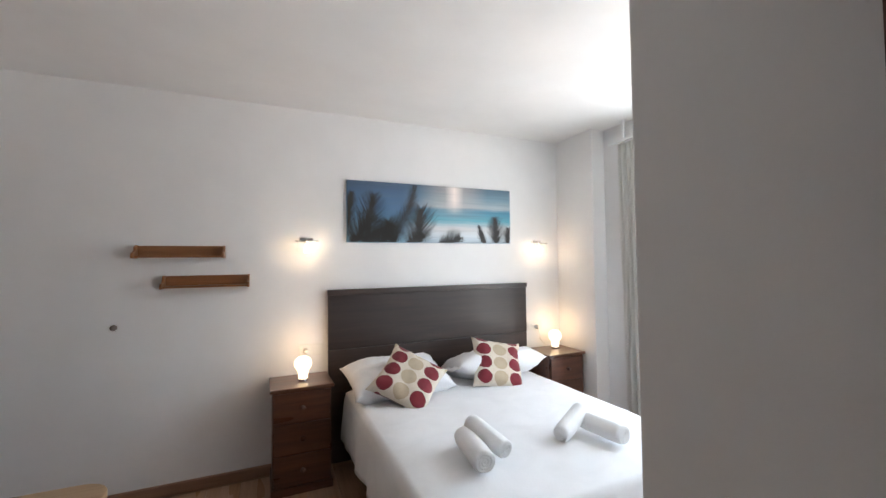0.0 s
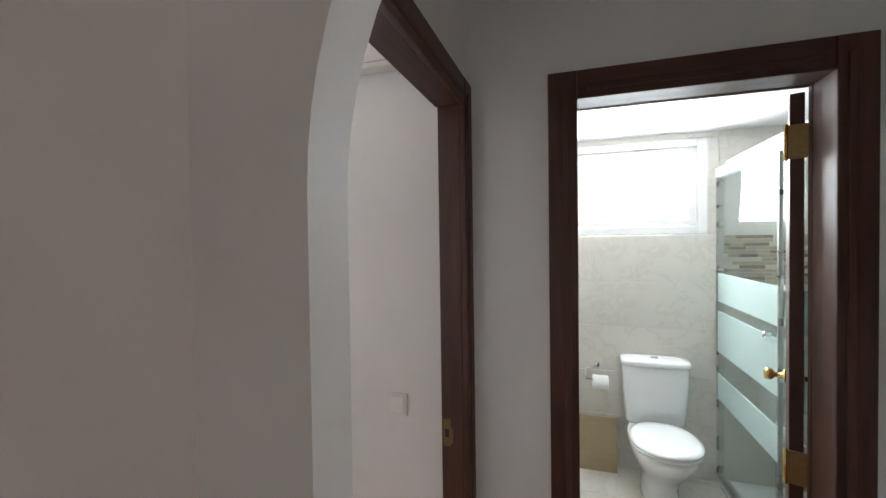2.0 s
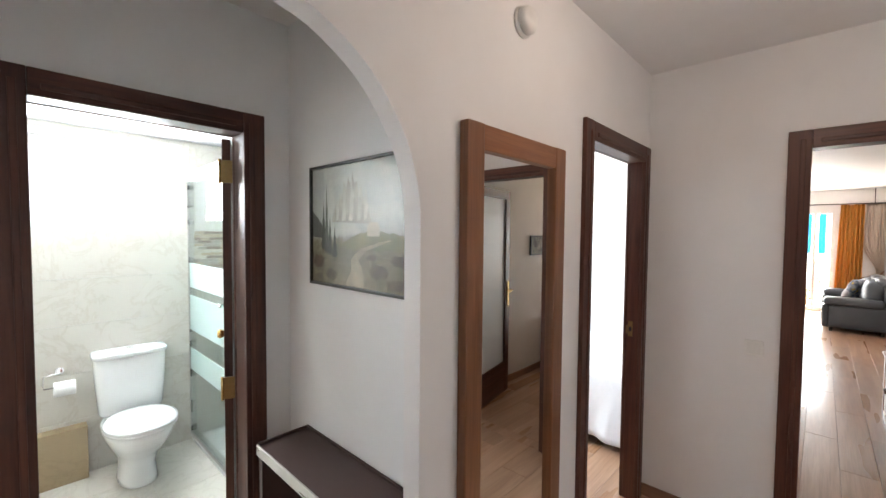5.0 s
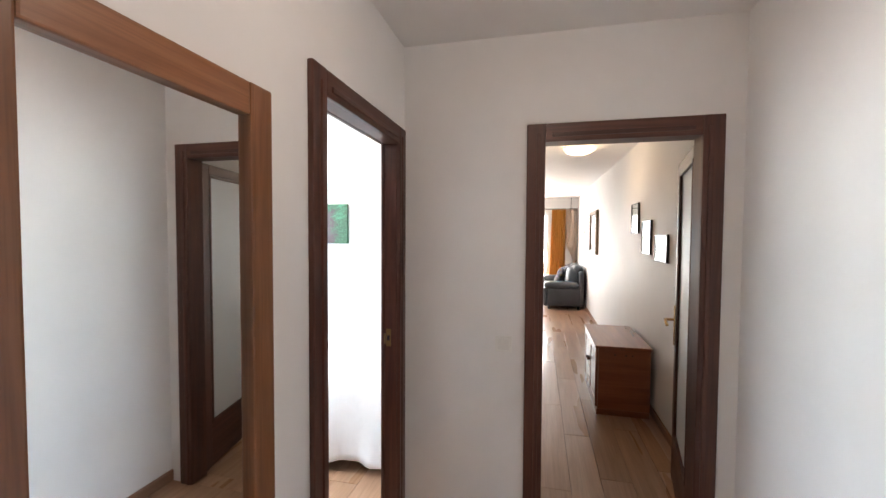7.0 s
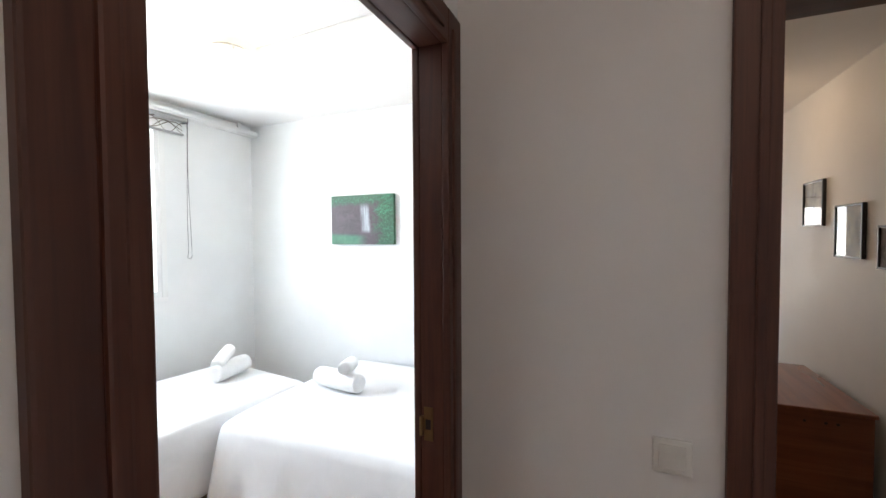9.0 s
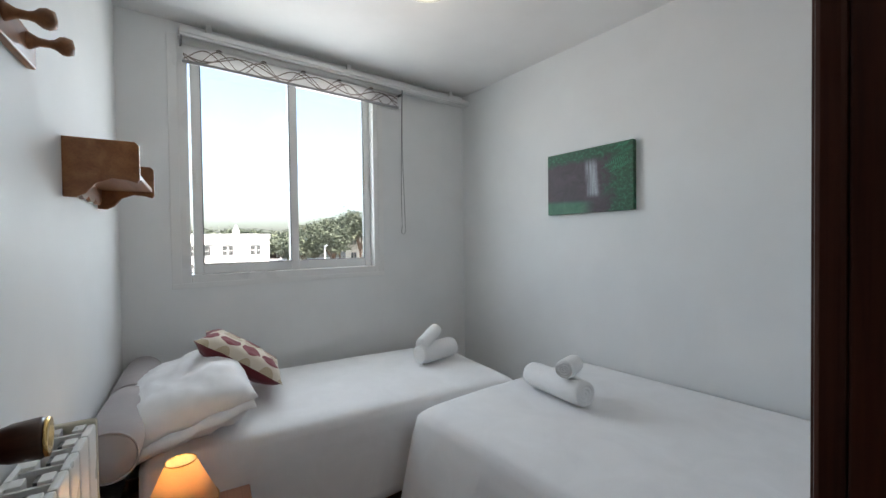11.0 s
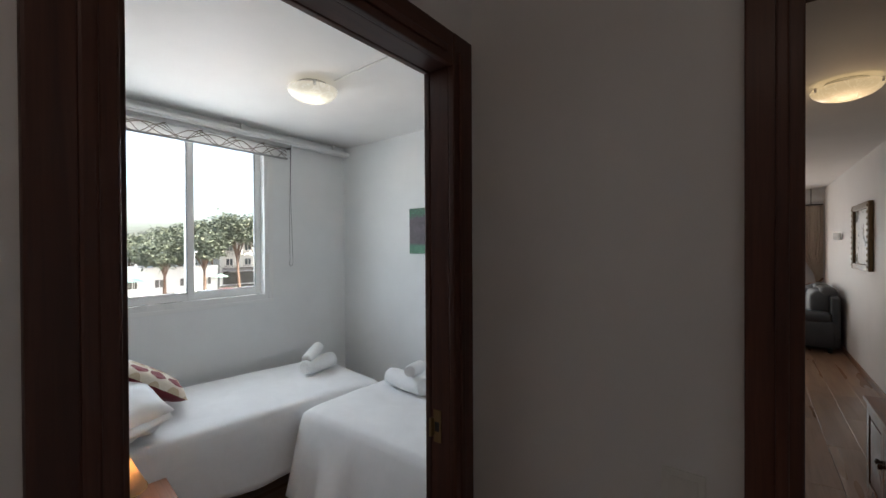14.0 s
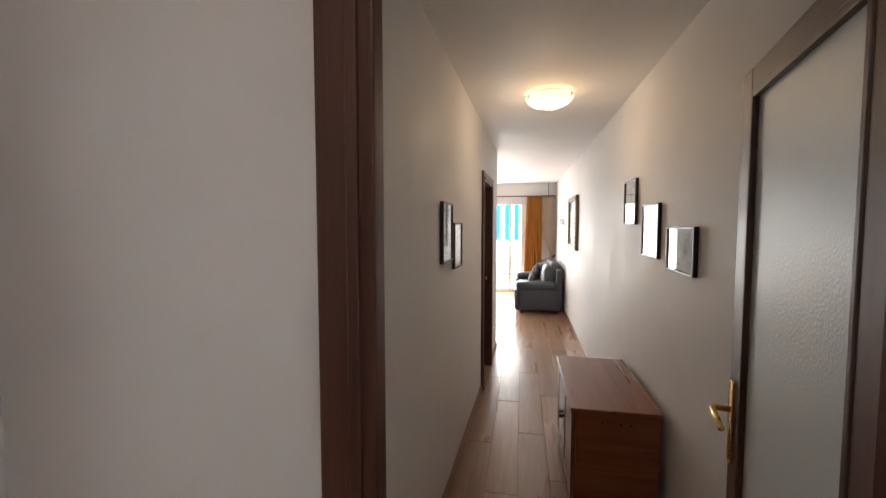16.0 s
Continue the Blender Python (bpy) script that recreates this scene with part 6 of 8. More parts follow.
# shelf on the north wall
sx, sy = on_north(1.685, 0.0)
shf = thing("wall_shelf_pine", (sx, sy, 1.455), tn_ang, "honey pine wall shelf with scalloped sides and back rail", "shelf")
side_profile = [(0.0, 0.0), (-0.03, -0.002), (-0.055, 0.012), (-0.08, 0.045), (-0.12, 0.062), (-0.16, 0.058), (-0.185, 0.05), (-0.192, 0.062), (-0.192, 0.172), (-0.180, 0.185), (0.0, 0.185)]
for x in (0.0, 0.50):
    part("side_panel", prism(side_profile, 'X', x, x + 0.016, 0.003), PINE, shf)
part("board", box(0.0165, -0.185, 0.075, 0.4995, -0.003, 0.091, 0.003), PINE, shf)
rail_pts = [(0.0165, 0.0745), (0.0165, 0.02)]
for i in range(33):
    u = i / 32
    rail_pts.append((0.03 + 0.456 * u, 0.028 - 0.018 * abs(math.sin(u * math.pi * 4))))
rail_pts += [(0.4995, 0.02), (0.4995, 0.0745)]
part("back_rail", prism(rail_pts, 'Y', -0.016, -0.003), PINE, shf)

# coat hooks
hx, hy = on_north(1.15, 0.0)
hk = thing("coat_hook_rail", (hx, hy, 1.735), tn_ang, "honey pine coat rail with two turned pegs", "coat rail")
part("board", box(0.0, -0.020, 0.0, 0.26, -0.001, 0.078, 0.006), PINE, hk)
for x in (0.06, 0.20):
    pg = part("peg", lathe([(0.020, -0.019), (0.018, -0.026), (0.010, -0.040), (0.009, -0.058), (0.012, -0.068), (0.020, -0.078), (0.022, -0.088), (0.018, -0.100), (0.0, -0.104)], (x, 0, 0.05), 'Y', 20), PINE, hk, "turned wooden peg", True)

# canvas with a waterfall
def waterfall(m):
    v = m.mapped()
    x, z = axis_of(m, v, 0), axis_of(m, v, 2)
    n1 = m.noise(m.mapped((7, 1, 5)), 1.0, 6.0, 0.7, 0.8)
    n2 = m.noise(m.mapped((30, 1, 24)), 1.0, 4.0, 0.7)
    rock = m.ramp(n1, [(0.3, (0.035, 0.022, 0.030)), (0.7, (0.085, 0.06, 0.075))])
    leaf = m.ramp(n2, [(0.3, (0.008, 0.03, 0.018)), (0.5, (0.02, 0.09, 0.045)), (0.7, (0.06, 0.22, 0.12))])
    pool = m.ramp(n1, [(0.3, (0.02, 0.10, 0.055)), (0.7, (0.07, 0.22, 0.13))])
    top = m.value(math_node(m, 'ADD', z, math_node(m, 'MULTIPLY', math_node(m, 'SUBTRACT', n1, 0.5), 0.35)), 0.0, 1.0, 0.78, 0.86)
    side = m.value(math_node(m, 'ADD', x, math_node(m, 'MULTIPLY', math_node(m, 'SUBTRACT', n1, 0.5), 0.5)), 0.0, 1.0, 0.70, 0.82)
    low = m.value(math_node(m, 'ADD', z, math_node(m, 'MULTIPLY', x, 0.06)), 1.0, 0.0, 0.18, 0.24)
    lowx = m.value(x, 1.0, 0.0, 0.40, 0.60)
    col = m.mix(math_node(m, 'MAXIMUM', top, side), rock, leaf)
    col = m.mix(math_node(m, 'MULTIPLY', low, lowx), col, pool)
    streak = m.noise(m.mapped((60, 1, 1.2)), 1.0, 3.0)
    fall = math_node(m, 'MULTIPLY', m.value(math_node(m, 'ABSOLUTE', math_node(m, 'SUBTRACT', math_node(m, 'ADD', x, math_node(m, 'MULTIPLY', math_node(m, 'SUBTRACT', n2, 0.5), 0.05)), math_node(m, 'SUBTRACT', 0.585, math_node(m, 'MULTIPLY', z, 0.05)))), 1.0, 0.0, 0.035, 0.085), math_node(m, 'MULTIPLY', m.value(z, 0.0, 1.0, 0.22, 0.30), m.value(z, 1.0, 0.0, 0.72, 0.84)))
    col = m.mix(math_node(m, 'MULTIPLY', fall, m.value(streak, 0.0, 1.0, 0.36, 0.62)), col, (0.50, 0.54, 0.60))
    m.link(col, m.b.inputs["Base Color"])


wfc = thing("waterfall_canvas", (1.757, TWIN_S, 1.468), 180, "canvas print of a waterfall in dark green woods", "picture")
part("canvas", box(0.0, -0.035, 0.0, 0.59, -0.002, 0.395, 0.003), art_paint("waterfall_print", waterfall), wfc)
LEAFP = plain("printed_fern", (0.05, 0.24, 0.13), 0.6, spread=0.4, fine=150)
for k, (lx, lz, an, ll) in enumerate(((0.56, 0.30, -2.0, 0.17), (0.58, 0.27, -2.25, 0.17), (0.57, 0.385, -2.0, 0.10), (0.595, 0.35, -2.2, 0.12))):
    bm = bmesh.new()
    for i in range(14):
        f = i / 13
        cx, cz = lx + math.sin(an) * ll * f, lz - 0.25 * ll * f * f
        w = 0.026 * math.sin(math.pi * (0.15 + 0.8 * f))
        for s in (-1, 1):
            q = [(cx, cz), (cx - 0.005, cz), (cx - 0.012, cz + s * w)]
            q = [(min(max(u, 0.003), 0.587), min(max(v, 0.003), 0.392)) for u, v in q]
            bm.faces.new([bm.verts.new((u, -0.0356 - 0.0002 * k, v)) for u, v in q])
    part("fern_leaf", bm, LEAFP, wfc)

# window: white sliding sashes set into the wall
tw = thing("twin_window", (2.755, -0.255, 1.085), 0, "white aluminium sliding window with two sashes", "window")
tagged(tw, kind="structure")
HY, HZ = 0.63, 1.365
for name, b in (("window_frame", box(-0.064, -HY - 0.02, -0.02, 0.05, -HY + 0.045, HZ + 0.02, 0.004)), ("window_frame", box(-0.064, HY - 0.06, -0.02, 0.05, HY + 0.02, HZ + 0.02, 0.004)),
                ("window_sill", box(-0.066, -HY + 0.0455, -0.02, 0.05, HY - 0.0605, 0.045, 0.004)), ("window_frame", box(-0.063, -HY + 0.0455, HZ - 0.05, 0.05, HY - 0.0605, HZ + 0.02, 0.004))):
    part(name, b, ALU_WHITE, tw)


def sash_unit(y0, y1, x, root):
    z0, z1 = 0.0455, HZ - 0.0505
    w = 0.048
    sa = part("sash", box(x, y0, z0, x + 0.026, y0 + w, z1, 0.004), ALU_WHITE, root)
    part("sash_stile", box(x, y1 - w, z0, x + 0.026, y1, z1, 0.004), ALU_WHITE, sa)
    part("sash_rail", box(x + 0.001, y0 + w + 0.0005, z0, x + 0.025, y1 - w - 0.0005, z0 + 0.055, 0.004), ALU_WHITE, sa)
    part("sash_rail", box(x + 0.001, y0 + w + 0.0005, z1 - 0.05, x + 0.025, y1 - w - 0.0005, z1, 0.004), ALU_WHITE, sa)
    for b in (box(x + 0.003, y0 + w, z0 + 0.055, x + 0.023, y0 + w + 0.006, z1 - 0.05), box(x + 0.003, y1 - w - 0.006, z0 + 0.055, x + 0.023, y1 - w, z1 - 0.05), box(x + 0.003, y0 + w + 0.0062, z0 + 0.0555, x + 0.023, y1 - w - 0.0062, z0 + 0.061)):
        part("gasket", b, ALU_GREY, sa)
    part("pane", box(x + 0.011, y0 + w - 0.002, z0 + 0.053, x + 0.015, y1 - w + 0.002, z1 - 0.048), PANE, sa).visible_shadow = False
    return sa


sa = sash_unit(-0.045, 0.555, -0.034, tw)
part("latch", box(-0.044, 0.519, 0.56, -0.0345, 0.541, 0.70, 0.003), ALU_WHITE, sa, "white flush latch")
sb = sash_unit(-HY + 0.0455, 0.005, -0.004, tw)
part("latch", box(-0.014, -HY + 0.058, 0.56, -0.0045, -HY + 0.080, 0.70, 0.003), ALU_WHITE, sb, "white flush latch")
# Grey strip drawn as the shade where the two sashes meet.
part("meeting_shadow", box(-0.0065, -0.044, 0.05, -0.0045, 0.004, HZ - 0.055), ALU_GREY, tw)
for b in (box(-0.070, -HY - 0.03, -0.03, -0.0655, HY + 0.035, -0.0005, 0.002), box(-0.070, HY - 0.012, 0.0, -0.0655, HY + 0.035, HZ + 0.02, 0.002), box(-0.070, -HY - 0.03, 0.0, -0.0655, -HY + 0.012, HZ + 0.02, 0.002)):
    part("cover_trim", b, ALU_WHITE, tw)

# roller blind and ceiling rail
def blind_cloth():
    m = Nodes("patterned_blind_voile")
    v = m.mapped()
    y, z = axis_of(m, v, 1), axis_of(m, v, 2)
    masks = None
    for amp, freq, ph, base in ((0.035, 9.0, 0.0, 0.05), (0.04, 11.0, 1.2, 0.045), (0.03, 7.0, 2.5, 0.055), (0.045, 13.0, 0.6, 0.05)):
        wave = math_node(m, 'MULTIPLY', math_node(m, 'SINE', math_node(m, 'ADD', math_node(m, 'MULTIPLY', y, freq * 2), ph)), amp)
        d = math_node(m, 'ABSOLUTE', math_node(m, 'SUBTRACT', math_node(m, 'SUBTRACT', z, base), wave))
        line = math_node(m, 'LESS_THAN', d, 0.0035)
        masks = line if masks is None else math_node(m, 'MAXIMUM', masks, line)
    col = m.mix(masks, (0.80, 0.79, 0.78), (0.24, 0.20, 0.18))
    m.link(col, m.b.inputs["Base Color"])
    m.b.inputs["Roughness"].default_value = 0.9
    tr = m.n.new("ShaderNodeBsdfTranslucent")
    m.link(col, tr.inputs[0])
    mix = m.n.new("ShaderNodeMixShader")
    mix.inputs[0].default_value = 0.5
    m.link(m.b.outputs[0], mix.inputs[1])
    m.link(tr.outputs[0], mix.inputs[2])
    m.link(mix.outputs[0], m.n["Material Output"].inputs["Surface"])
    return m.mat


BLINDC = blind_cloth()
bl = thing("roller_blind", (2.64, -0.36, 2.315), 0, "rolled-up voile roller blind with a grey curl pattern", "blind")
part("cloth", box(0.018, -0.675, 0.012, 0.0195, 0.695, 0.125), BLINDC, bl, "white voile with grey curls")
part("cloth_roll", lathe([(0.0, -0.69), (0.021, -0.69), (0.021, 0.70), (0.0, 0.70)], (0.0, 0, 0.115), 'Y', 20), BLINDC, bl, smooth=True)
part("bottom_bar", box(0.008, -0.68, -0.004, 0.024, 0.70, 0.0115, 0.004), plain("grey_bar", (0.30, 0.30, 0.30), 0.4), bl)
for y in (-0.70, 0.7005):
    part("end_bracket", box(-0.02, y, 0.09, 0.045, y + 0.008, 0.145, 0.003), ALU_GREY, bl)
cordp = []
for i in range(31):
    f = i / 30
    cordp.append((0.0 + 0.01 * math.sin(f * 3), -0.708 - 0.006 * f + 0.004 * math.sin(f * 5), 0.11 - 1.0 * f))
cordp += [(0.005, -0.722, -0.93), (0.005, -0.705, -0.955), (0.005, -0.685, -0.94)]
for i in range(31):
    f = 1 - i / 30
    cordp.append((0.0, -0.700 + 0.018 * f * math.sin(f * 2.6), 0.11 - 1.0 * f))
part("pull_cord", tube(cordp, 0.0022, 6), ALU_GREY, bl, "grey beaded pull cord", True)
rl = thing("curtain_track", (2.64, -0.74, 2.43), 0, "white triple ceiling curtain track", "curtain track")
part("track", box(-0.045, -0.955, 0.022, 0.048, 1.095, 0.050, 0.003), ALU_WHITE, rl)
for y in (-0.80, 0.1, 0.95):
    part("track_bracket", box(0.0, y - 0.015, 0.0505, 0.02, y + 0.015, CEILING - 2.4305, 0.002), ALU_WHITE, rl)
for x in (-0.040, -0.010, 0.020):
    part("track_lip", box(x, -0.955, 0.008, x + 0.010, 1.095, 0.0215, 0.002), ALU_WHITE, rl)

# ceiling lamp
def dish_lamp(name, at, label, power, color, watts, r=0.15):
    """A shallow glass bowl lamp on the ceiling with etched curls."""
    root = thing(name, at, 0, label, "ceiling lamp", "glass bowl ceiling lamps")
    m = Nodes(name + "_lit_glass")
    v = m.mapped()
    n = m.noise(v, 9.0, 3.0, 0.6, 2.5)
    m.link(m.ramp(n, [(0.46, (0.80, 0.76, 0.66)), (0.5, (0.92, 0.90, 0.84)), (0.54, (0.80, 0.76, 0.66))]), m.b.inputs["Base Color"])
    m.b.inputs["Roughness"].default_value = 0.2
    m.b.inputs["Emission Color"].default_value = rgb(color)
    m.b.inputs["Emission Strength"].default_value = power
    part("ceiling_plate", lathe([(0.0, 0.0), (r * 0.62, 0.0), (r * 0.62, -0.03), (0.0, -0.03)], n=32), CHROME, root, smooth=True)
    bowl = part("glass_bowl", lathe([(r, -0.035), (r * 1.01, -0.038), (r * 0.93, -0.062), (r * 0.75, -0.085), (r * 0.45, -0.102), (0.0, -0.108)], n=40, caps=False), m.mat, root, "etched opal glass bowl", True)
    for k in range(3):
        a = 0.5 + k * 2.094
        part("clip", box(r * math.cos(a) - 0.006, r * math.sin(a) - 0.006, -0.055, r * math.cos(a) + 0.006, r * math.sin(a) + 0.006, -0.028, 0.002), CHROME, root)
    rg = random.Random(3)
    ETCH = plain("etched_curl", (0.95, 0.95, 0.92), 0.4, bump=0.0, emit=color, power=power * 1.25)
    for k in range(6):
        a0 = k * 1.05
        pts = []
        for i in range(22):
            t = i / 21
            rad = r * (0.84 - 0.5 * t * 0.8) + 0.016 * math.cos(t * 9)
            a = a0 + 0.38 * math.sin(t * 7.0) * (1 - 0.3 * t)
            q = min(rad / r, 1.0)
            zz = -0.1095 + 0.072 * q ** 2.6
            pts.append((rad * math.cos(a), rad * math.sin(a), zz))
        part("curl", tube(pts, 0.0022, 5), ETCH, bowl, smooth=True)
    return root


dish_lamp("ceiling_lamp_twin", (1.52, -0.52, CEILING), "lit opal glass ceiling lamp with etched curls", 0.0756, (1.0, 0.92, 0.74), 3)
point_light("ceiling_lamp_twin_glow", (1.52, -0.52, CEILING - 0.19), 0.331, (1.0, 0.90, 0.72), 0.12)
cab = thing("ceiling_cable_duct", (1.52, -0.52, CEILING), 0, "thin white cable strip across the ceiling", "cable duct")
part("strip", box(-1.36, -0.36, -0.008, -0.14, -0.348, -0.0005, 0.002), WHITEPLASTIC, cab).matrix_basis = pose(0, 0.30, 0, 0, 0, -3)

# ---- outside ----
GZ = -6.2
ASPHALT = plain("asphalt", (0.055, 0.055, 0.056), 0.9, spread=0.2, fine=30, coarse=0.3)
PAVING = plain("pale_paving", (0.30, 0.29, 0.27), 0.85, spread=0.15, fine=12, coarse=0.4)
RENDERW = plain("white_render", (0.74, 0.73, 0.71), 0.8, spread=0.05, fine=6, coarse=0.4)
SHUTTER = plain("dark_shutter", (0.10, 0.09, 0.08), 0.6)
DARKGLASS = plain("far_window_glass", (0.05, 0.06, 0.07), 0.15, bump=0.0)
ROOFT = plain("terracotta_roof", (0.32, 0.15, 0.10), 0.8, spread=0.2, fine=8, coarse=1)
setting("ground", box(-900, -900, GZ - 0.5, 900, 900, GZ), plain("far_ground", (0.20, 0.19, 0.16), 0.95, spread=0.25, fine=2, coarse=0.05), "dry pale ground spreading to the horizon", "ground")
setting("road", box(38, -150, GZ, 66, 60, GZ + 0.02), ASPHALT, "wide asphalt car park and street", "road")
setting("pavement", box(66.2, -150, GZ, 76, 60, GZ + 0.15), PAVING, "pale paved pavement with a kerb", "pavement")

# low flat roof in front of the window
fr = thing("neighbour_flat_roof", (7.0, -1.0, GZ), 0, "low neighbouring roof with terracotta coping", "building")
part("wall", box(0, -6, 0, 11, 9, 5.2, 0.02), RENDERW, fr)
part("coping", box(-0.15, -6.15, 5.2, 11.15, 9.15, 5.33, 0.03), ROOFT, fr, "terracotta coping")
part("roof_deck", box(0.25, -5.75, 5.331, 10.75, 8.75, 5.35), plain("pink_roof_tile", (0.48, 0.34, 0.28), 0.8, spread=0.15), fr)


def building(name, at, w, d, storeys, sh, cols, label, roof="flat", balconies=False, turn=0, arcade=0):
    """A block of flats whose front looks to -x: local y along the front."""
    root = thing(name, at, turn, label, "building")
    H = storeys * sh + 0.4
    part("wall", box(0, 0, 0, d, w, H, 0.03), RENDERW, root)
    if roof == "flat":
        part("parapet", box(-0.1, -0.1, H, d + 0.1, w + 0.1, H + 0.45, 0.03), RENDERW, root)
    else:
        part("roof", prism([(-0.4, H), (d / 2, H + d * 0.28), (d + 0.4, H)], 'Y', -0.3, w + 0.3), PAVING, root)
    for k in range(arcade, storeys):
        for c in range(cols):
            y = (c + 0.5) * w / cols
            z = k * sh + 1.1
            hw = 0.62
            wi = part("window", box(-0.05, y - hw, z, 0.02, y + hw, z + 1.25), DARKGLASS if balconies else SHUTTER, root)
            part("window_sill", box(-0.14, y - hw - 0.1, z - 0.10, 0.0, y + hw + 0.1, z - 0.01), RENDERW, wi)
            part("window_mullion", box(-0.08, y - 0.05, z, -0.051, y + 0.05, z + 1.25), RENDERW, wi)
            if balconies:
                ba = part("balcony", box(-1.3, y - w / cols * 0.42, z - 1.15, -0.01, y + w / cols * 0.42, z - 1.0), RENDERW, root)
                part("balcony_rail", box(-1.32, y - w / cols * 0.42, z - 0.15, -1.26, y + w / cols * 0.42, z - 0.07), SHUTTER, ba)
                for j in range(7):
                    yy = y - w / cols * 0.40 + j * w / cols * 0.8 / 6
                    part("rail_bar", box(-1.31, yy - 0.03, z - 1.0, -1.27, yy + 0.03, z - 0.15), SHUTTER, ba)
    if arcade:
        part("shop_front", box(-0.05, 0.6, 0.2, 0.0, w - 0.6, 3.0), plain("shop_glass", (0.06, 0.055, 0.05), 0.2), root)
        part("shop_awning", prism([(-3.0, 2.8), (0.0, 3.4), (0.0, 3.55), (-3.0, 2.95)], 'Y', 0.5, w - 0.5), plain("grey_awning", (0.30, 0.28, 0.27), 0.8), root)
    return root


block = thing("white_apartment_block", (65, -15.4, GZ), 0, "white rendered block of flats with shuttered windows", "building")
part("wall", box(0, 0, 0, 16, 26, 8.25, 0.03), RENDERW, block)
part("parapet", box(-0.12, -0.12, 8.25, 16.12, 26.12, 9.0, 0.03), RENDERW, block)
part("cornice", box(-0.22, -0.2, 7.55, -0.001, 26.2, 7.66, 0.02), RENDERW, block)
part("string_course", box(-0.18, 0.0, 3.75, -0.001, 26.1, 3.85, 0.02), RENDERW, block)
GREYSH = plain("grey_shutter", (0.045, 0.045, 0.045), 0.7)
for k in range(3):
    for y, hw in ((1.95, 0.72), (5.65, 0.72), (9.1, 1.25), (14.0, 0.72), (19.0, 0.72), (23.5, 0.72)):
        z = 0.95 + 2.5 * k
        wi = part("window", box(-0.03, y - hw, z, 0.02, y + hw, z + 1.35), GREYSH, block)
        part("window_mullion", box(-0.07, y - 0.06, z + 0.08, -0.031, y + 0.06, z + 1.27), RENDERW, wi)
        for side in (-1, 1):
            part("shutter_bar", box(-0.06, y + side * hw / 2 - hw * 0.36, z + 0.62, -0.031, y + side * hw / 2 + hw * 0.36, z + 0.70), RENDERW, wi)
        part("window_sill", box(-0.14, y - hw - 0.1, z - 0.1, 0.0, y + hw + 0.1, z - 0.01), RENDERW, wi)
part("chimney", lathe([(0.0, 9.0), (0.45, 9.0), (0.5, 9.6), (0.2, 9.9), (0.28, 10.1), (0.0, 10.5)], (3.0, 4.0, 0), n=12), RENDERW, block)
building("white_gabled_house", (92, -34, GZ), 14, 12, 2, 3.0, 4, "white gabled house beyond the car park", "gable")
building("balcony_apartments", (84, -70, GZ), 34, 14, 4, 3.0, 9, "white apartment row with balconies above shops", "flat", True, 0, 1)
building("balcony_apartments_far", (92, -112, GZ), 38, 14, 4, 3.0, 9, "white apartment row further along the street", "flat", True, 0, 1)
building("low_white_shops", (78, -33, GZ), 26, 8, 1, 3.6, 7, "low white shops along the street")

BARK = plain("pine_bark", (0.16, 0.10, 0.07), 0.95, spread=0.3, fine=20, bump=0.6, dist=0.02)


def needles():
    m = Nodes("pine_needles")
    r = m.n.new("ShaderNodeNewGeometry").outputs["Random Per Island"]
    # Greens greyed and paled to paint in the distance haze.
    m.link(m.ramp(r, [(0.0, (0.035, 0.043, 0.027)), (0.5, (0.068, 0.080, 0.050)), (1.0, (0.12, 0.135, 0.085))]), m.b.inputs["Base Color"])
    m.b.inputs["Roughness"].default_value = 0.8
    return m.mat


NEEDLE = needles()


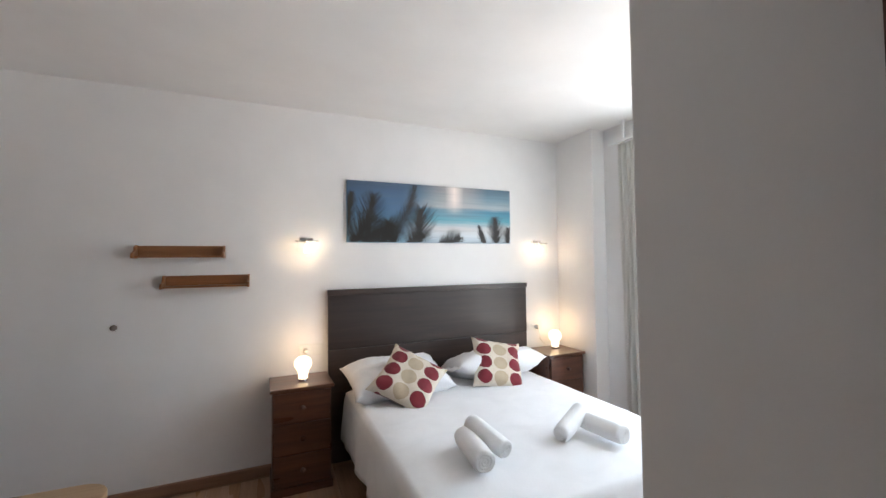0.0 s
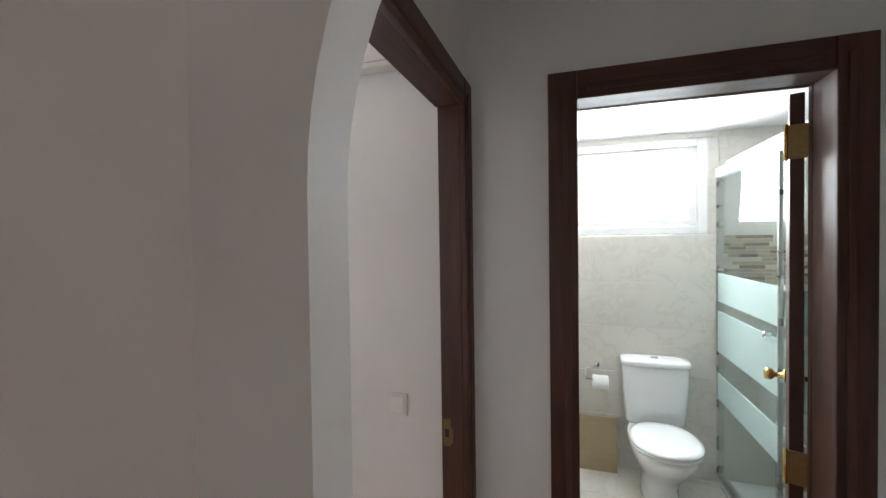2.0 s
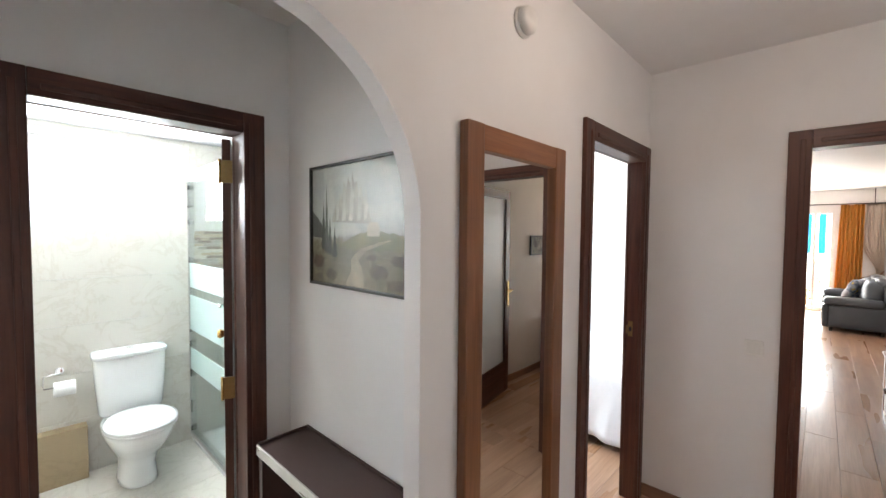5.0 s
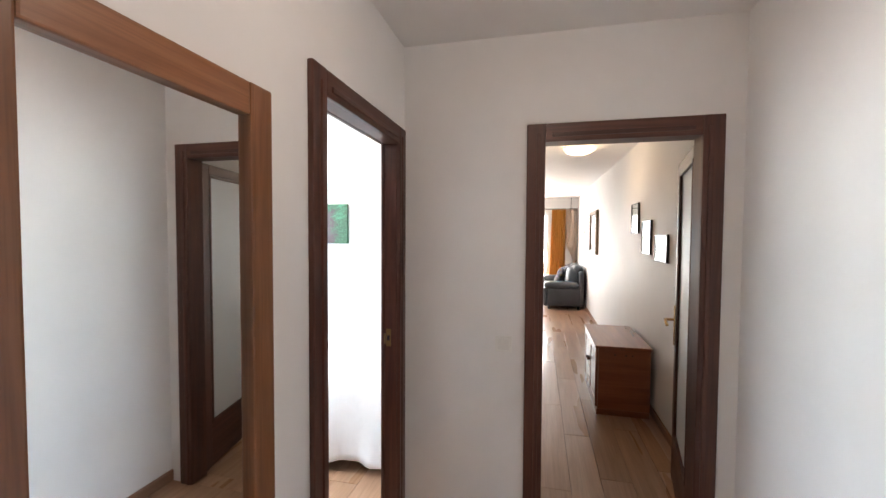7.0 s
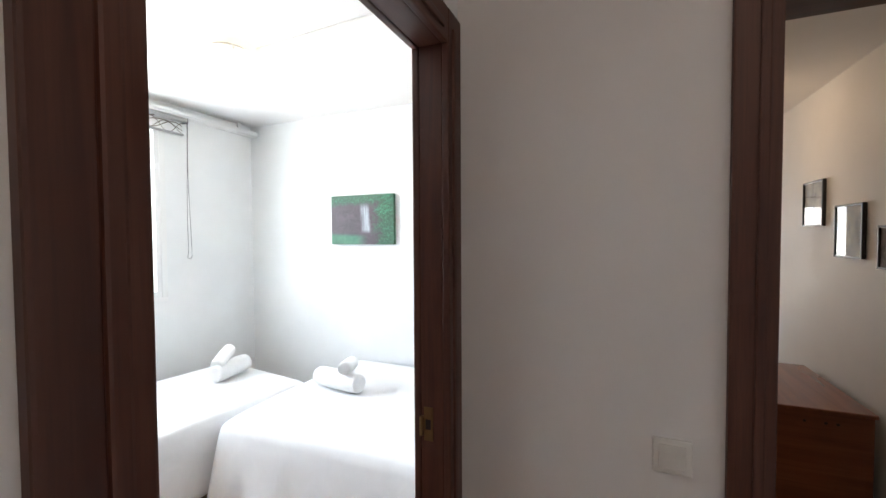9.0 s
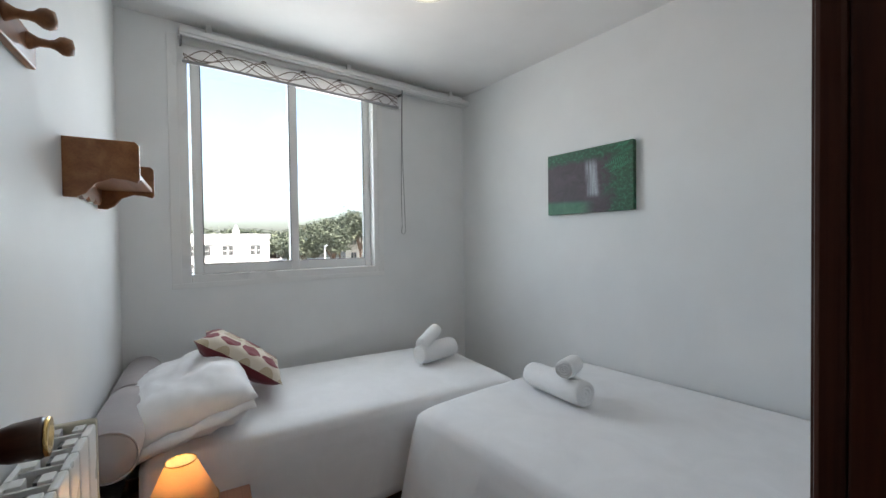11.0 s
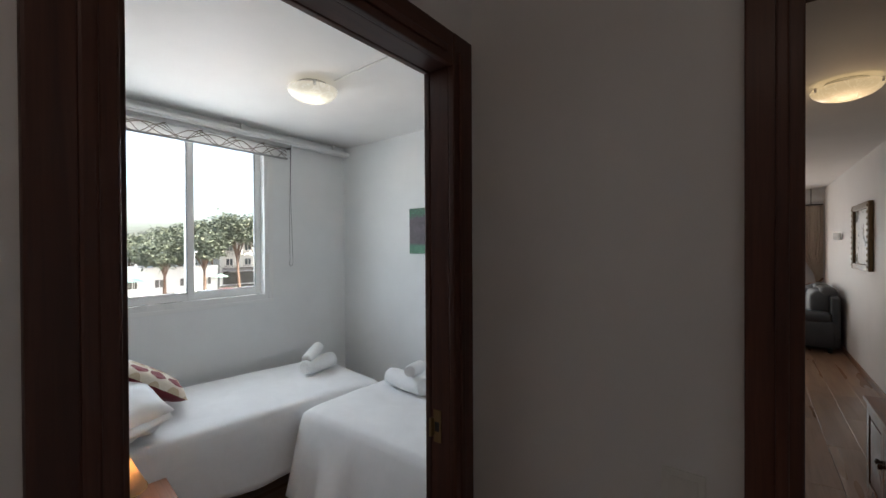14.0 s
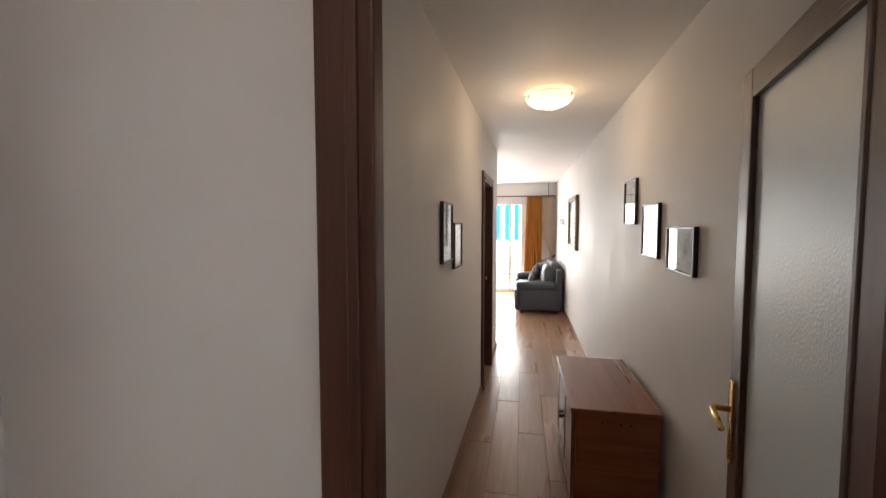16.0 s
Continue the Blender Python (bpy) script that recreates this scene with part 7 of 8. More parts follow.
def pine(at, h, spread, seed, label):
    """A stone pine: a leaning trunk, rising limbs and a flat crown of small leaf clumps."""
    rg = random.Random(seed)
    root = thing("stone_pine", at, rg.uniform(0, 360), label, "tree", "stone pines along the street")
    lean = rg.uniform(-0.06, 0.06)
    top = h * 0.55
    bm = bmesh.new()
    rings = []
    for i in range(7):
        f = i / 6
        r = 0.30 * (1 - 0.55 * f)
        rings.append([bm.verts.new((lean * h * f + r * math.cos(2 * math.pi * k / 9), r * math.sin(2 * math.pi * k / 9), top * f)) for k in range(9)])
    for a, b in zip(rings, rings[1:]):
        for k in range(9):
            bm.faces.new((a[k], a[(k + 1) % 9], b[(k + 1) % 9], b[k]))
    part("trunk", bm, BARK, root, smooth=True)
    tips = []
    for i in range(13):
        a = rg.uniform(0, 6.28)
        r = spread * rg.uniform(0.25, 0.8)
        tip = (lean * h + r * math.cos(a), r * math.sin(a), h * rg.uniform(0.70, 0.93))
        s = rg.uniform(0.55, 1.0)
        part("limb", tube([(lean * h * s, 0, top * s), (lean * h + r * 0.45 * math.cos(a), r * 0.45 * math.sin(a), top + (tip[2] - top) * 0.45), tip], 0.085, 6), BARK, root, smooth=True)
        tips.append(tip)
    verts, faces = [], []
    for n in range(4200):
        t = rg.choice(tips)
        a, q = rg.uniform(0, 6.28), rg.gauss(0, 1)
        R = spread * 0.34
        p = Vector((t[0] + rg.gauss(0, R * 0.6), t[1] + rg.gauss(0, R * 0.6), t[2] + rg.gauss(-0.1, 0.75) + 0.25 * math.sin(a)))
        u = Vector((rg.gauss(0, 1), rg.gauss(0, 1), rg.gauss(0, 0.5))).normalized() * rg.uniform(0.18, 0.46)
        w = u.cross(Vector((rg.gauss(0, 1), rg.gauss(0, 1), rg.gauss(0, 1)))).normalized() * rg.uniform(0.09, 0.22)
        i = len(verts)
        verts += [p - u, p + w, p + u, p - w]
        faces.append((i, i + 1, i + 2, i + 3))
    me = bpy.data.meshes.new("crown")
    me.from_pydata([tuple(v) for v in verts], [], faces)
    me.materials.append(NEEDLE)
    c = new("crown", me)
    c.parent = root
    return root


rg = random.Random(21)
PINES = ((86, -15, 11.5, 5.0), (90, -19, 12, 5.5), (88, -24, 11.5, 5), (93, -10, 12.5, 6), (70, -22.5, 10.5, 5.0), (74, -26, 11.5, 5.5), (68, -27.5, 12, 5), (74, -31, 13, 6.0), (69, -33.5, 14, 6), (72, -38, 15, 7), (66, -43, 15, 6), (70, -50, 15, 7), (67, -57, 14.5, 6.5), (72, -66, 15, 7), (69, -76, 14, 6), (96, 8, 12, 6), (100, 18, 12, 7), (74, -86, 15, 7), (104, -40, 14, 7), (110, -20, 12, 7), (84, -36, 12.5, 6), (86, -44, 13, 6), (84, -29, 11, 5), (96, -30, 12, 6), (98, -50, 14, 7), (82, -21, 10, 5))
for i, (x, y, h, s) in enumerate(PINES):
    pine((x + 6, y * 1.06, GZ), h * (0.84 if y > -30 else 0.97), s * 0.8, 40 + i, "umbrella-shaped stone pine with a bare reddish trunk")

# cars
TYRE = plain("tyre_rubber", (0.02, 0.02, 0.02), 0.8)
RIM = plain("alloy_rim", (0.45, 0.45, 0.46), 0.3, 0.8)
CARGLASS = plain("car_glass", (0.02, 0.025, 0.03), 0.08, bump=0.0)
LAMPR = plain("tail_lamp", (0.35, 0.02, 0.02), 0.3)


def car(at, turn, paint, label, van=False):
    root = thing("parked_van" if van else "parked_car", at, turn, label, "van" if van else "car", "parked cars")
    L, W, H = (4.9, 1.95, 2.15) if van else (4.1, 1.72, 1.45)
    if van:
        prof = [(-L / 2, 0.35), (-L / 2, 1.95), (-L / 2 + 0.15, H), (L / 2 - 1.5, H), (L / 2 - 0.75, 1.25), (L / 2 - 0.05, 1.0), (L / 2, 0.4)]
        gl = [(L / 2 - 1.9, 1.25), (L / 2 - 1.9, 1.95), (L / 2 - 1.45, 1.95), (L / 2 - 0.95, 1.25)]
    else:
        prof = [(-L / 2, 0.32), (-L / 2, 0.85), (-L / 2 + 0.2, 0.98), (-L / 2 + 0.75, H), (0.35, H), (1.05, 0.98), (L / 2 - 0.1, 0.80), (L / 2, 0.35)]
        gl = [(-L / 2 + 0.45, 0.98), (-L / 2 + 0.85, H - 0.07), (0.30, H - 0.07), (0.88, 0.98)]
    part("body", prism(prof, 'Y', -W / 2, W / 2, 0.06), paint, root, smooth=False)
    for s in (-1, 1):
        part("side_glass", prism(gl, 'Y', s * (W / 2 + 0.004) - 0.004, s * (W / 2 + 0.004) + 0.004), CARGLASS, root)
        for x in (-L / 2 + 0.75, L / 2 - 0.8):
            wh = part("wheel", lathe([(0.0, -0.09), (0.30, -0.09), (0.315, -0.06), (0.315, 0.06), (0.30, 0.09), (0.0, 0.09)], (x, s * (W / 2 - 0.09), 0.315), 'Y', 18), TYRE, root, smooth=True)
            part("rim", lathe([(0.0, 0.095 * s), (0.19, 0.095 * s), (0.20, 0.088 * s)], (x, s * (W / 2 - 0.09), 0.315), 'Y', 14, caps=False), RIM, wh)
        part("tail_light", box(-L / 2 - 0.01, s * (W / 2 - 0.25), 0.75, -L / 2 + 0.02, s * (W / 2 - 0.05), 0.92), LAMPR, root)
    return root


paints = [plain("car_paint_" + n, c, 0.25, spread=0.02, bump=0.0, coat=0.6) for n, c in (("silver", (0.45, 0.46, 0.47)), ("white", (0.75, 0.75, 0.75)), ("dark_blue", (0.03, 0.05, 0.10)), ("red", (0.30, 0.03, 0.03)), ("grey", (0.14, 0.14, 0.15)), ("light_blue", (0.22, 0.33, 0.42)))]
names = ["silver", "white", "dark blue", "red", "grey", "light blue"]
for i in range(20):
    k = rg.randrange(6)
    car((63.3 + rg.uniform(-0.3, 0.3), -22 - i * 2.9, GZ + 0.02), rg.choice((0, 180)), paints[k], names[k] + " car parked on the asphalt below the pines")
for i in range(14):
    k = rg.randrange(6)
    car((51.0 + rg.uniform(-0.3, 0.3), -16 - i * 3.1, GZ + 0.02), rg.choice((0, 180)), paints[k], names[k] + " car parked in the middle row")
car((57.5, -38.0, GZ + 0.02), 75, paints[1], "white delivery van parked across the car park", True)
for y in (-24, -44, -58):
    sl = thing("street_lamp", (64.8, y, GZ), 0, "slim white street lamp post", "street lamp")
    part("pole", lathe([(0.0, 0.0), (0.12, 0.0), (0.07, 7.0), (0.0, 7.01)], n=10), ALU_WHITE, sl, smooth=True)
    part("lamp_head", box(-0.9, -0.12, 7.0, 0.1, 0.12, 7.15, 0.03), ALU_WHITE, sl)
for y in (-20, -33):
    pa = thing("parasol", (77, y, GZ + 0.15), 0, "pale green cafe parasol", "parasol")
    part("canopy", lathe([(1.5, 2.2), (0.05, 2.75)], n=8, caps=False), plain("parasol_cloth", (0.35, 0.55, 0.50), 0.9), pa)
    part("pole", tube([(0, 0, 0), (0, 0, 2.7)], 0.03, 8), ALU_WHITE, pa)
bpy.context.view_layer.update()

# ---- corridor and living room ----
cabt = thing("corridor_cabinet", (-1.412, -2.09, 0), 0, "low reddish pine cabinet with two panelled doors", "cabinet")
# local x: -0.24 to the wall, +0.22 to the corridor; local y along the corridor
part("top", box(-0.235, -0.445, 0.585, 0.225, 0.445, 0.607, 0.006), CABWOOD_Y, cabt)
part("end_panel", box(-0.225, 0.405, 0.05, 0.195, 0.43, 0.5845, 0.003), CABWOOD, cabt)
part("end_panel", box(-0.225, -0.43, 0.05, 0.195, -0.405, 0.5845, 0.003), CABWOOD, cabt)
part("back_panel", box(-0.225, -0.4045, 0.05, -0.212, 0.4045, 0.5845), CABWOOD_Y, cabt)
part("bottom_panel", box(-0.2115, -0.4045, 0.05, 0.194, 0.4045, 0.07), CABWOOD_Y, cabt)
part("plinth", box(-0.22, -0.436, 0.0, 0.208, 0.436, 0.0495, 0.004), CABWOOD_Y, cabt)
for s in (-1, 1):
    y0, y1 = (0.004, 0.402) if s > 0 else (-0.402, -0.004)
    dr = part("door", box(0.1955, y0, 0.056, 0.206, y1, 0.578, 0.002), CABWOOD, cabt)
    for b in (box(0.2065, y0, 0.056, 0.215, y0 + 0.055, 0.578, 0.002), box(0.2065, y1 - 0.055, 0.056, 0.215, y1, 0.578, 0.002), box(0.2065, y0 + 0.0555, 0.056, 0.2145, y1 - 0.0555, 0.115, 0.002), box(0.2065, y0 + 0.0555, 0.519, 0.2145, y1 - 0.0555, 0.578, 0.002)):
        part("door_frame_bar", b, CABWOOD, dr)
    part("raised_panel", box(0.2065, y0 + 0.075, 0.135, 0.2115, y1 - 0.075, 0.50, 0.004), CABWOOD, dr)
    part("knob", lathe([(0.012, 0.214), (0.007, 0.222), (0.015, 0.232), (0.015, 0.241), (0.0, 0.246)], (0, s * 0.032, 0.37), 'X', 16), WALNUT, dr, smooth=True)
KNOT = plain("wood_plug", (0.045, 0.016, 0.008), 0.4)
for x in (-0.08, -0.03, 0.06):
    part("wood_plug", lathe([(0.0, 0.4295), (0.008, 0.4295), (0.007, 0.4312), (0.0, 0.4314)], (x, 0, 0.53), 'Y', 12), KNOT, cabt)


def small_picture(at, turn, w, h, label, tone, group):
    root = thing("framed_picture", at, turn, label, "picture", group)
    m = Nodes("print")
    n = m.noise(m.mapped((1, 1, 1), vary=True), 14.0, 5.0, 0.65, 0.6)
    m.link(m.ramp(n, [(0.35, shade(tone, 0.25)), (0.5, tone), (0.65, shade(tone, 1.5))]), m.b.inputs["Base Color"])
    part("print", box(0.012, -0.012, 0.012, w - 0.012, -0.004, h - 0.012), m.mat, root)
    part("glass", box(0.010, -0.0165, 0.010, w - 0.010, -0.0145, h - 0.010), PANE, root).visible_shadow = False
    for b in (box(0, -0.022, 0, 0.012, -0.001, h, 0.002), box(w - 0.012, -0.022, 0, w, -0.001, h, 0.002), box(0.0122, -0.0215, 0, w - 0.0122, -0.001, 0.012, 0.002), box(0.0122, -0.0215, h - 0.012, w - 0.0122, -0.001, h, 0.002)):
        part("frame_bar", b, BLACKFRAME, root)
    return root


# on the west wall the face looks to +x: local x runs along +y
for y, z0, w, h, tone in ((-2.655, 1.585, 0.305, 0.31, (0.30, 0.28, 0.24)), (-2.19, 1.39, 0.31, 0.315, (0.28, 0.20, 0.12)), (-1.738, 1.348, 0.345, 0.225, (0.26, 0.22, 0.17))):
    small_picture((CORR_W, y, z0), 90, w, h, "small glazed picture in a thin black frame", tone, "pictures on the corridor wall")
ang_e = ce_ang
for d, z0, w, h in ((1.42, 1.375, 0.25, 0.33), (1.73, 1.315, 0.25, 0.28)):
    small_picture((CE0[0] + cdx * d, CE0[1] + cdy * d, z0), ang_e, w, h, "small dark picture in a thin black frame", (0.10, 0.09, 0.08), "pictures opposite the cabinet")

GOLDWOOD = wood("gilt_frame_wood", (0.13, 0.075, 0.03), (0.28, 0.17, 0.07), 0.4, 2, 30)
gm = thing("gilt_framed_picture", (CORR_W, -6.15, 1.23), 90, "large picture in an ornate gilt wooden frame", "picture")
GW, GH = 0.92, 0.77
part("print", box(0.07, -0.018, 0.07, GW - 0.07, -0.006, GH - 0.07), plain("pale_print", (0.50, 0.47, 0.42), 0.3, spread=0.3, coarse=6), gm)
for b, s in ((box(0, -0.045, 0, 0.07, -0.001, GH, 0.010), 0), (box(GW - 0.07, -0.045, 0, GW, -0.001, GH, 0.010), 0), (box(0.0705, -0.044, 0, GW - 0.0705, -0.001, 0.07, 0.010), 1), (box(0.0705, -0.044, GH - 0.07, GW - 0.0705, -0.001, GH, 0.010), 1)):
    part("frame_bar", b, GOLDWOOD, gm)
for i in range(11):
    for x in (0.035, GW - 0.035):
        part("carved_bead", lathe([(0.0, -0.055), (0.012, -0.052), (0.022, -0.045), (0.022, -0.040)], (x, 0, 0.05 + i * (GH - 0.1) / 10), 'Y', 10), GOLDWOOD, gm, smooth=True)

dish_lamp("ceiling_lamp_corridor", (-1.10, -2.45, 2.515), "lit opal glass ceiling lamp glowing warm", 0.112, (1.0, 0.74, 0.40), 4, 0.165)
point_light("ceiling_lamp_corridor_glow", (-1.10, -2.45, 2.315), 0.31, (1.0, 0.70, 0.45), 0.13)

ls = thing("living_sconce", (CORR_W, -7.15, 1.64), 90, "small glass wall sconce in the living room", "wall lamp")
part("plate", box(-0.04, -0.015, -0.05, 0.04, 0.0, 0.05, 0.004), CHROME, ls)
part("shade", lathe([(0.035, -0.05), (0.045, 0.06)], (0, -0.06, 0), n=20, caps=False), OPALPANE, ls, "frosted glass shade", True)
part("arm", tube([(0, -0.01, -0.02), (0, -0.06, -0.03), (0, -0.06, -0.05)], 0.006, 8), CHROME, ls, smooth=True)

# leather sofa against the west wall, seat towards the room
def leather():
    m = Nodes("slate_leather")
    v = m.mapped()
    vor = m.add("ShaderNodeTexVoronoi", Scale=150.0)
    m.link(v, vor.inputs["Vector"])
    fold, broad = m.noise(v, 9.0, 5.0, 0.6, 1.0), m.noise(v, 2.0, 3.0)
    m.link(m.ramp(broad, [(0.3, (0.032, 0.038, 0.046)), (0.7, (0.062, 0.070, 0.082))]), m.b.inputs["Base Color"])
    m.link(m.value(fold, 0.28, 0.45), m.b.inputs["Roughness"])
    h = math_node(m, 'MULTIPLY_ADD', fold, 3.0)
    hn = h.node
    m.link(vor.outputs["Distance"], hn.inputs[2])
    m.bump(h, 0.35, 0.004)
    return m.mat


LEATHER = leather()


def padded(x0, y0, z0, x1, y1, z1, r, puff=0.02, seed=0, crease=0.006):
    """An upholstered block with rounded edges and soft creases."""
    bm = box(x0, y0, z0, x1, y1, z1, r, seg=4)
    bmesh.ops.subdivide_edges(bm, edges=[e for e in bm.edges if e.calc_length() > 0.07], cuts=5, use_grid_fill=True)
    c = Vector(((x0 + x1) / 2, (y0 + y1) / 2, (z0 + z1) / 2))
    hx, hy, hz = (x1 - x0) / 2, (y1 - y0) / 2, (z1 - z0) / 2
    for v in bm.verts:
        d = v.co - c
        u = Vector((d.x / hx, d.y / hy, d.z / hz))
        bul = Vector((u.x * (1 - u.y ** 2) * (1 - u.z ** 2), u.y * (1 - u.x ** 2) * (1 - u.z ** 2), u.z * (1 - u.x ** 2) * (1 - u.y ** 2)))
        v.co += bul * puff + Vector((1, 1, 1)) * crease * noise.noise(v.co * 7 + Vector((seed, 0, 0)))
    return bm


sofa = thing("leather_sofa", (CORR_W + 0.06, -7.50, 0), 0, "slate blue leather sofa with padded arms and cushions", "sofa")
# local x from 0 at the wall to 0.80; local y from -0.80 to 0.78
part("base", padded(0.04, -0.72, 0.06, 0.70, 0.70, 0.26, 0.03, 0.0, 1), LEATHER, sofa, smooth=True)
part("front_panel", padded(0.70, -0.72, 0.055, 0.80, 0.72, 0.30, 0.045, 0.012, 2), LEATHER, sofa, smooth=True)
for y0, y1, k in ((-0.95, -0.72, 1), (0.55, 0.78, 2)):
    arm = part("arm", padded(0.05, y0, 0.07, 0.75, y1, 0.46, 0.06, 0.01, k), LEATHER, sofa, "padded leather arm", True)
    part("arm_pad", padded(0.10, y0 - 0.02, 0.44, 0.79, y1 + 0.02, 0.57, 0.055, 0.015, k + 4), LEATHER, arm, smooth=True)
    part("arm_front", padded(0.74, y0 - 0.01, 0.08, 0.815, y1 + 0.01, 0.45, 0.035, 0.012, k + 6), LEATHER, arm, smooth=True)
for y0, y1, k in ((-0.72, -0.09, 1), (-0.085, 0.55, 2)):
    part("seat_cushion", padded(0.22, y0, 0.26, 0.77, y1, 0.44, 0.05, 0.025, k + 8), LEATHER, sofa, "leather seat cushion", True)
    part("back_cushion", padded(0.03, y0, 0.42, 0.30, y1, 0.84, 0.09, 0.04, k + 12), LEATHER, sofa, "plump leather back cushion", True)
    part("head_roll", padded(0.0, y0 + 0.01, 0.70, 0.20, y1 - 0.01, 0.90, 0.085, 0.02, k + 15), LEATHER, sofa, smooth=True)
part("back_frame", padded(0.0, -0.90, 0.08, 0.10, 0.76, 0.80, 0.04, 0.0, 20), LEATHER, sofa, smooth=True)
for x in (0.10, 0.70):
    for y in (-0.85, 0.68):
        part("foot", lathe([(0.0, 0.0), (0.022, 0.0), (0.028, 0.06), (0.0, 0.0605)], (x, y, 0), n=12), BLACKFRAME, sofa)


def floral():
    m = Nodes("floral_cushion_print")
    v = m.mapped()
    vor = m.add("ShaderNodeTexVoronoi", Scale=9.0)
    m.link(v, vor.inputs["Vector"])
    n = m.noise(v, 14.0, 3.0)
    base = m.ramp(n, [(0.4, (0.11, 0.13, 0.18)), (0.6, (0.45, 0.45, 0.48))])
    m.link(m.mix(m.value(vor.outputs["Distance"], 1.0, 0.0, 0.20, 0.30), base, (0.62, 0.40, 0.05)), m.b.inputs["Base Color"])
    m.b.inputs["Roughness"].default_value = 0.9
    return m.mat


fc = thing("floral_cushion", (-1.25, -7.75, 0.66), 0, "grey cushion printed with yellow flowers on the sofa", "cushion")
fc.matrix_world = pose(-1.22, -7.62, 0.665, 62, 0, 62)
part("cushion_cover", pillow_mesh(0.42, 0.42, 0.14, 21, 18, 0.1), floral(), fc, smooth=True)

# balcony doors, curtains
bd = thing("balcony_doors", (-0.96, -9.06, 0.0), 0, "white framed sliding glass balcony doors", "door")
tagged(bd, kind="structure")
for x in (0.0, 0.28, 0.80, 1.66, 2.52, 3.33):
    part("door_frame_post", box(x, -0.03, 0.0, x + 0.06, 0.03, 2.12, 0.004), ALU_WHITE, bd)
part("head_rail", box(0.0605, -0.029, 2.06, 3.3295, 0.029, 2.12, 0.004), ALU_WHITE, bd)
for x0, x1 in ((0.0605, 0.2795), (0.3405, 0.7995), (0.8605, 1.6595), (1.7205, 2.5195), (2.5805, 3.3295)):
    part("bottom_rail", box(x0, -0.028, 0.0, x1, 0.028, 0.10, 0.004), ALU_WHITE, bd)
    part("pane", box(x0, -0.003, 0.1005, x1, 0.003, 2.0595), PANE, bd).visible_shadow = False
part("door_pull", box(0.80, 0.0305, 0.98, 0.82, 0.045, 1.10, 0.003), ALU_GREY, bd)
ORANGE = sheer("ochre_curtain", (0.62, 0.30, 0.06), 0.5)
VOILE = sheer("cream_voile", (0.80, 0.70, 0.60), 0.5)
curtain("ochre_curtain", (-1.36, -8.86, 0.02), 0, 0.34, 0.40, 2.21, "ochre pleated curtain hanging to the floor", ORANGE, 7, 0.035, seed=1)
curtain("cream_curtain", (-1.655, -8.90, 0.02), 0, 0.33, 0.30, 2.22, "cream voile curtain tied back to the wall", VOILE, 8, 0.025, gather=(0.85, 0.0, 0.10), seed=2)
tb2 = thing("curtain_tieback", (-1.60, -8.88, 0.86), 0, "brown rope tieback holding the voile curtain", "tieback")
part("rope", tube([(-0.055, 0.0, 0.06), (0.0, 0.03, 0.0), (0.10, 0.045, -0.03), (0.26, 0.03, -0.10)], 0.014, 8), plain("brown_rope", (0.22, 0.10, 0.045), 0.8), tb2, smooth=True)
rod2 = thing("living_curtain_rail", (-0.2, -8.88, 2.235), 0, "dark slim curtain rail above the balcony doors", "curtain rail")
part("rail", box(-1.45, -0.03, 0, 3.1, 0.01, 0.02, 0.003), BLACKFRAME, rod2)
for x in (-1.3, 0.5, 2.5):
    part("bracket", box(x, -0.02, 0.0205, x + 0.012, 0.0, CEILING - 2.236, 0.001), BLACKFRAME, rod2)

# balcony
TERRAC = plain("balcony_tile", (0.45, 0.33, 0.24), 0.5, spread=0.15)
setting("balcony_floor", box(-1.85, -10.9, -0.26, 3.1, -9.13, -0.02), TERRAC, "tiled balcony floor", "floor")
setting("balcony_parapet", box(-1.85, -10.9, -0.02, 3.1, -10.78, 0.55, 0.01), WALL_COOL, "white rendered balcony parapet", "parapet")
rl3 = thing("balcony_railing", (-1.8, -10.84, 0.55), 0, "white metal balcony railing", "railing")
part("handrail", box(0, -0.025, 0.42, 4.85, 0.025, 0.46, 0.006), ALU_WHITE, rl3)
for i in range(33):
    part("baluster", box(0.06 + i * 0.148, -0.008, 0.0, 0.076 + i * 0.148, 0.008, 0.4195), ALU_WHITE, rl3)


def awning_cloth():
    m = Nodes("blue_striped_awning")
    x = axis_of(m, m.mapped(), 0)
    s = math_node(m, 'GREATER_THAN', math_node(m, 'FRACT', math_node(m, 'MULTIPLY', x, 1 / 0.26)), 0.5)
    col = m.mix(s, (0.80, 0.82, 0.82), (0.03, 0.30, 0.46))
    m.link(col, m.b.inputs["Base Color"])
    m.b.inputs["Roughness"].default_value = 0.9
    tr = m.n.new("ShaderNodeBsdfTranslucent")
    m.link(col, tr.inputs[0])
    mix = m.n.new("ShaderNodeMixShader")
    mix.inputs[0].default_value = 0.6
    m.link(m.b.outputs[0], mix.inputs[1])
    m.link(tr.outputs[0], mix.inputs[2])
    m.link(mix.outputs[0], m.n["Material Output"].inputs["Surface"])
    return m.mat


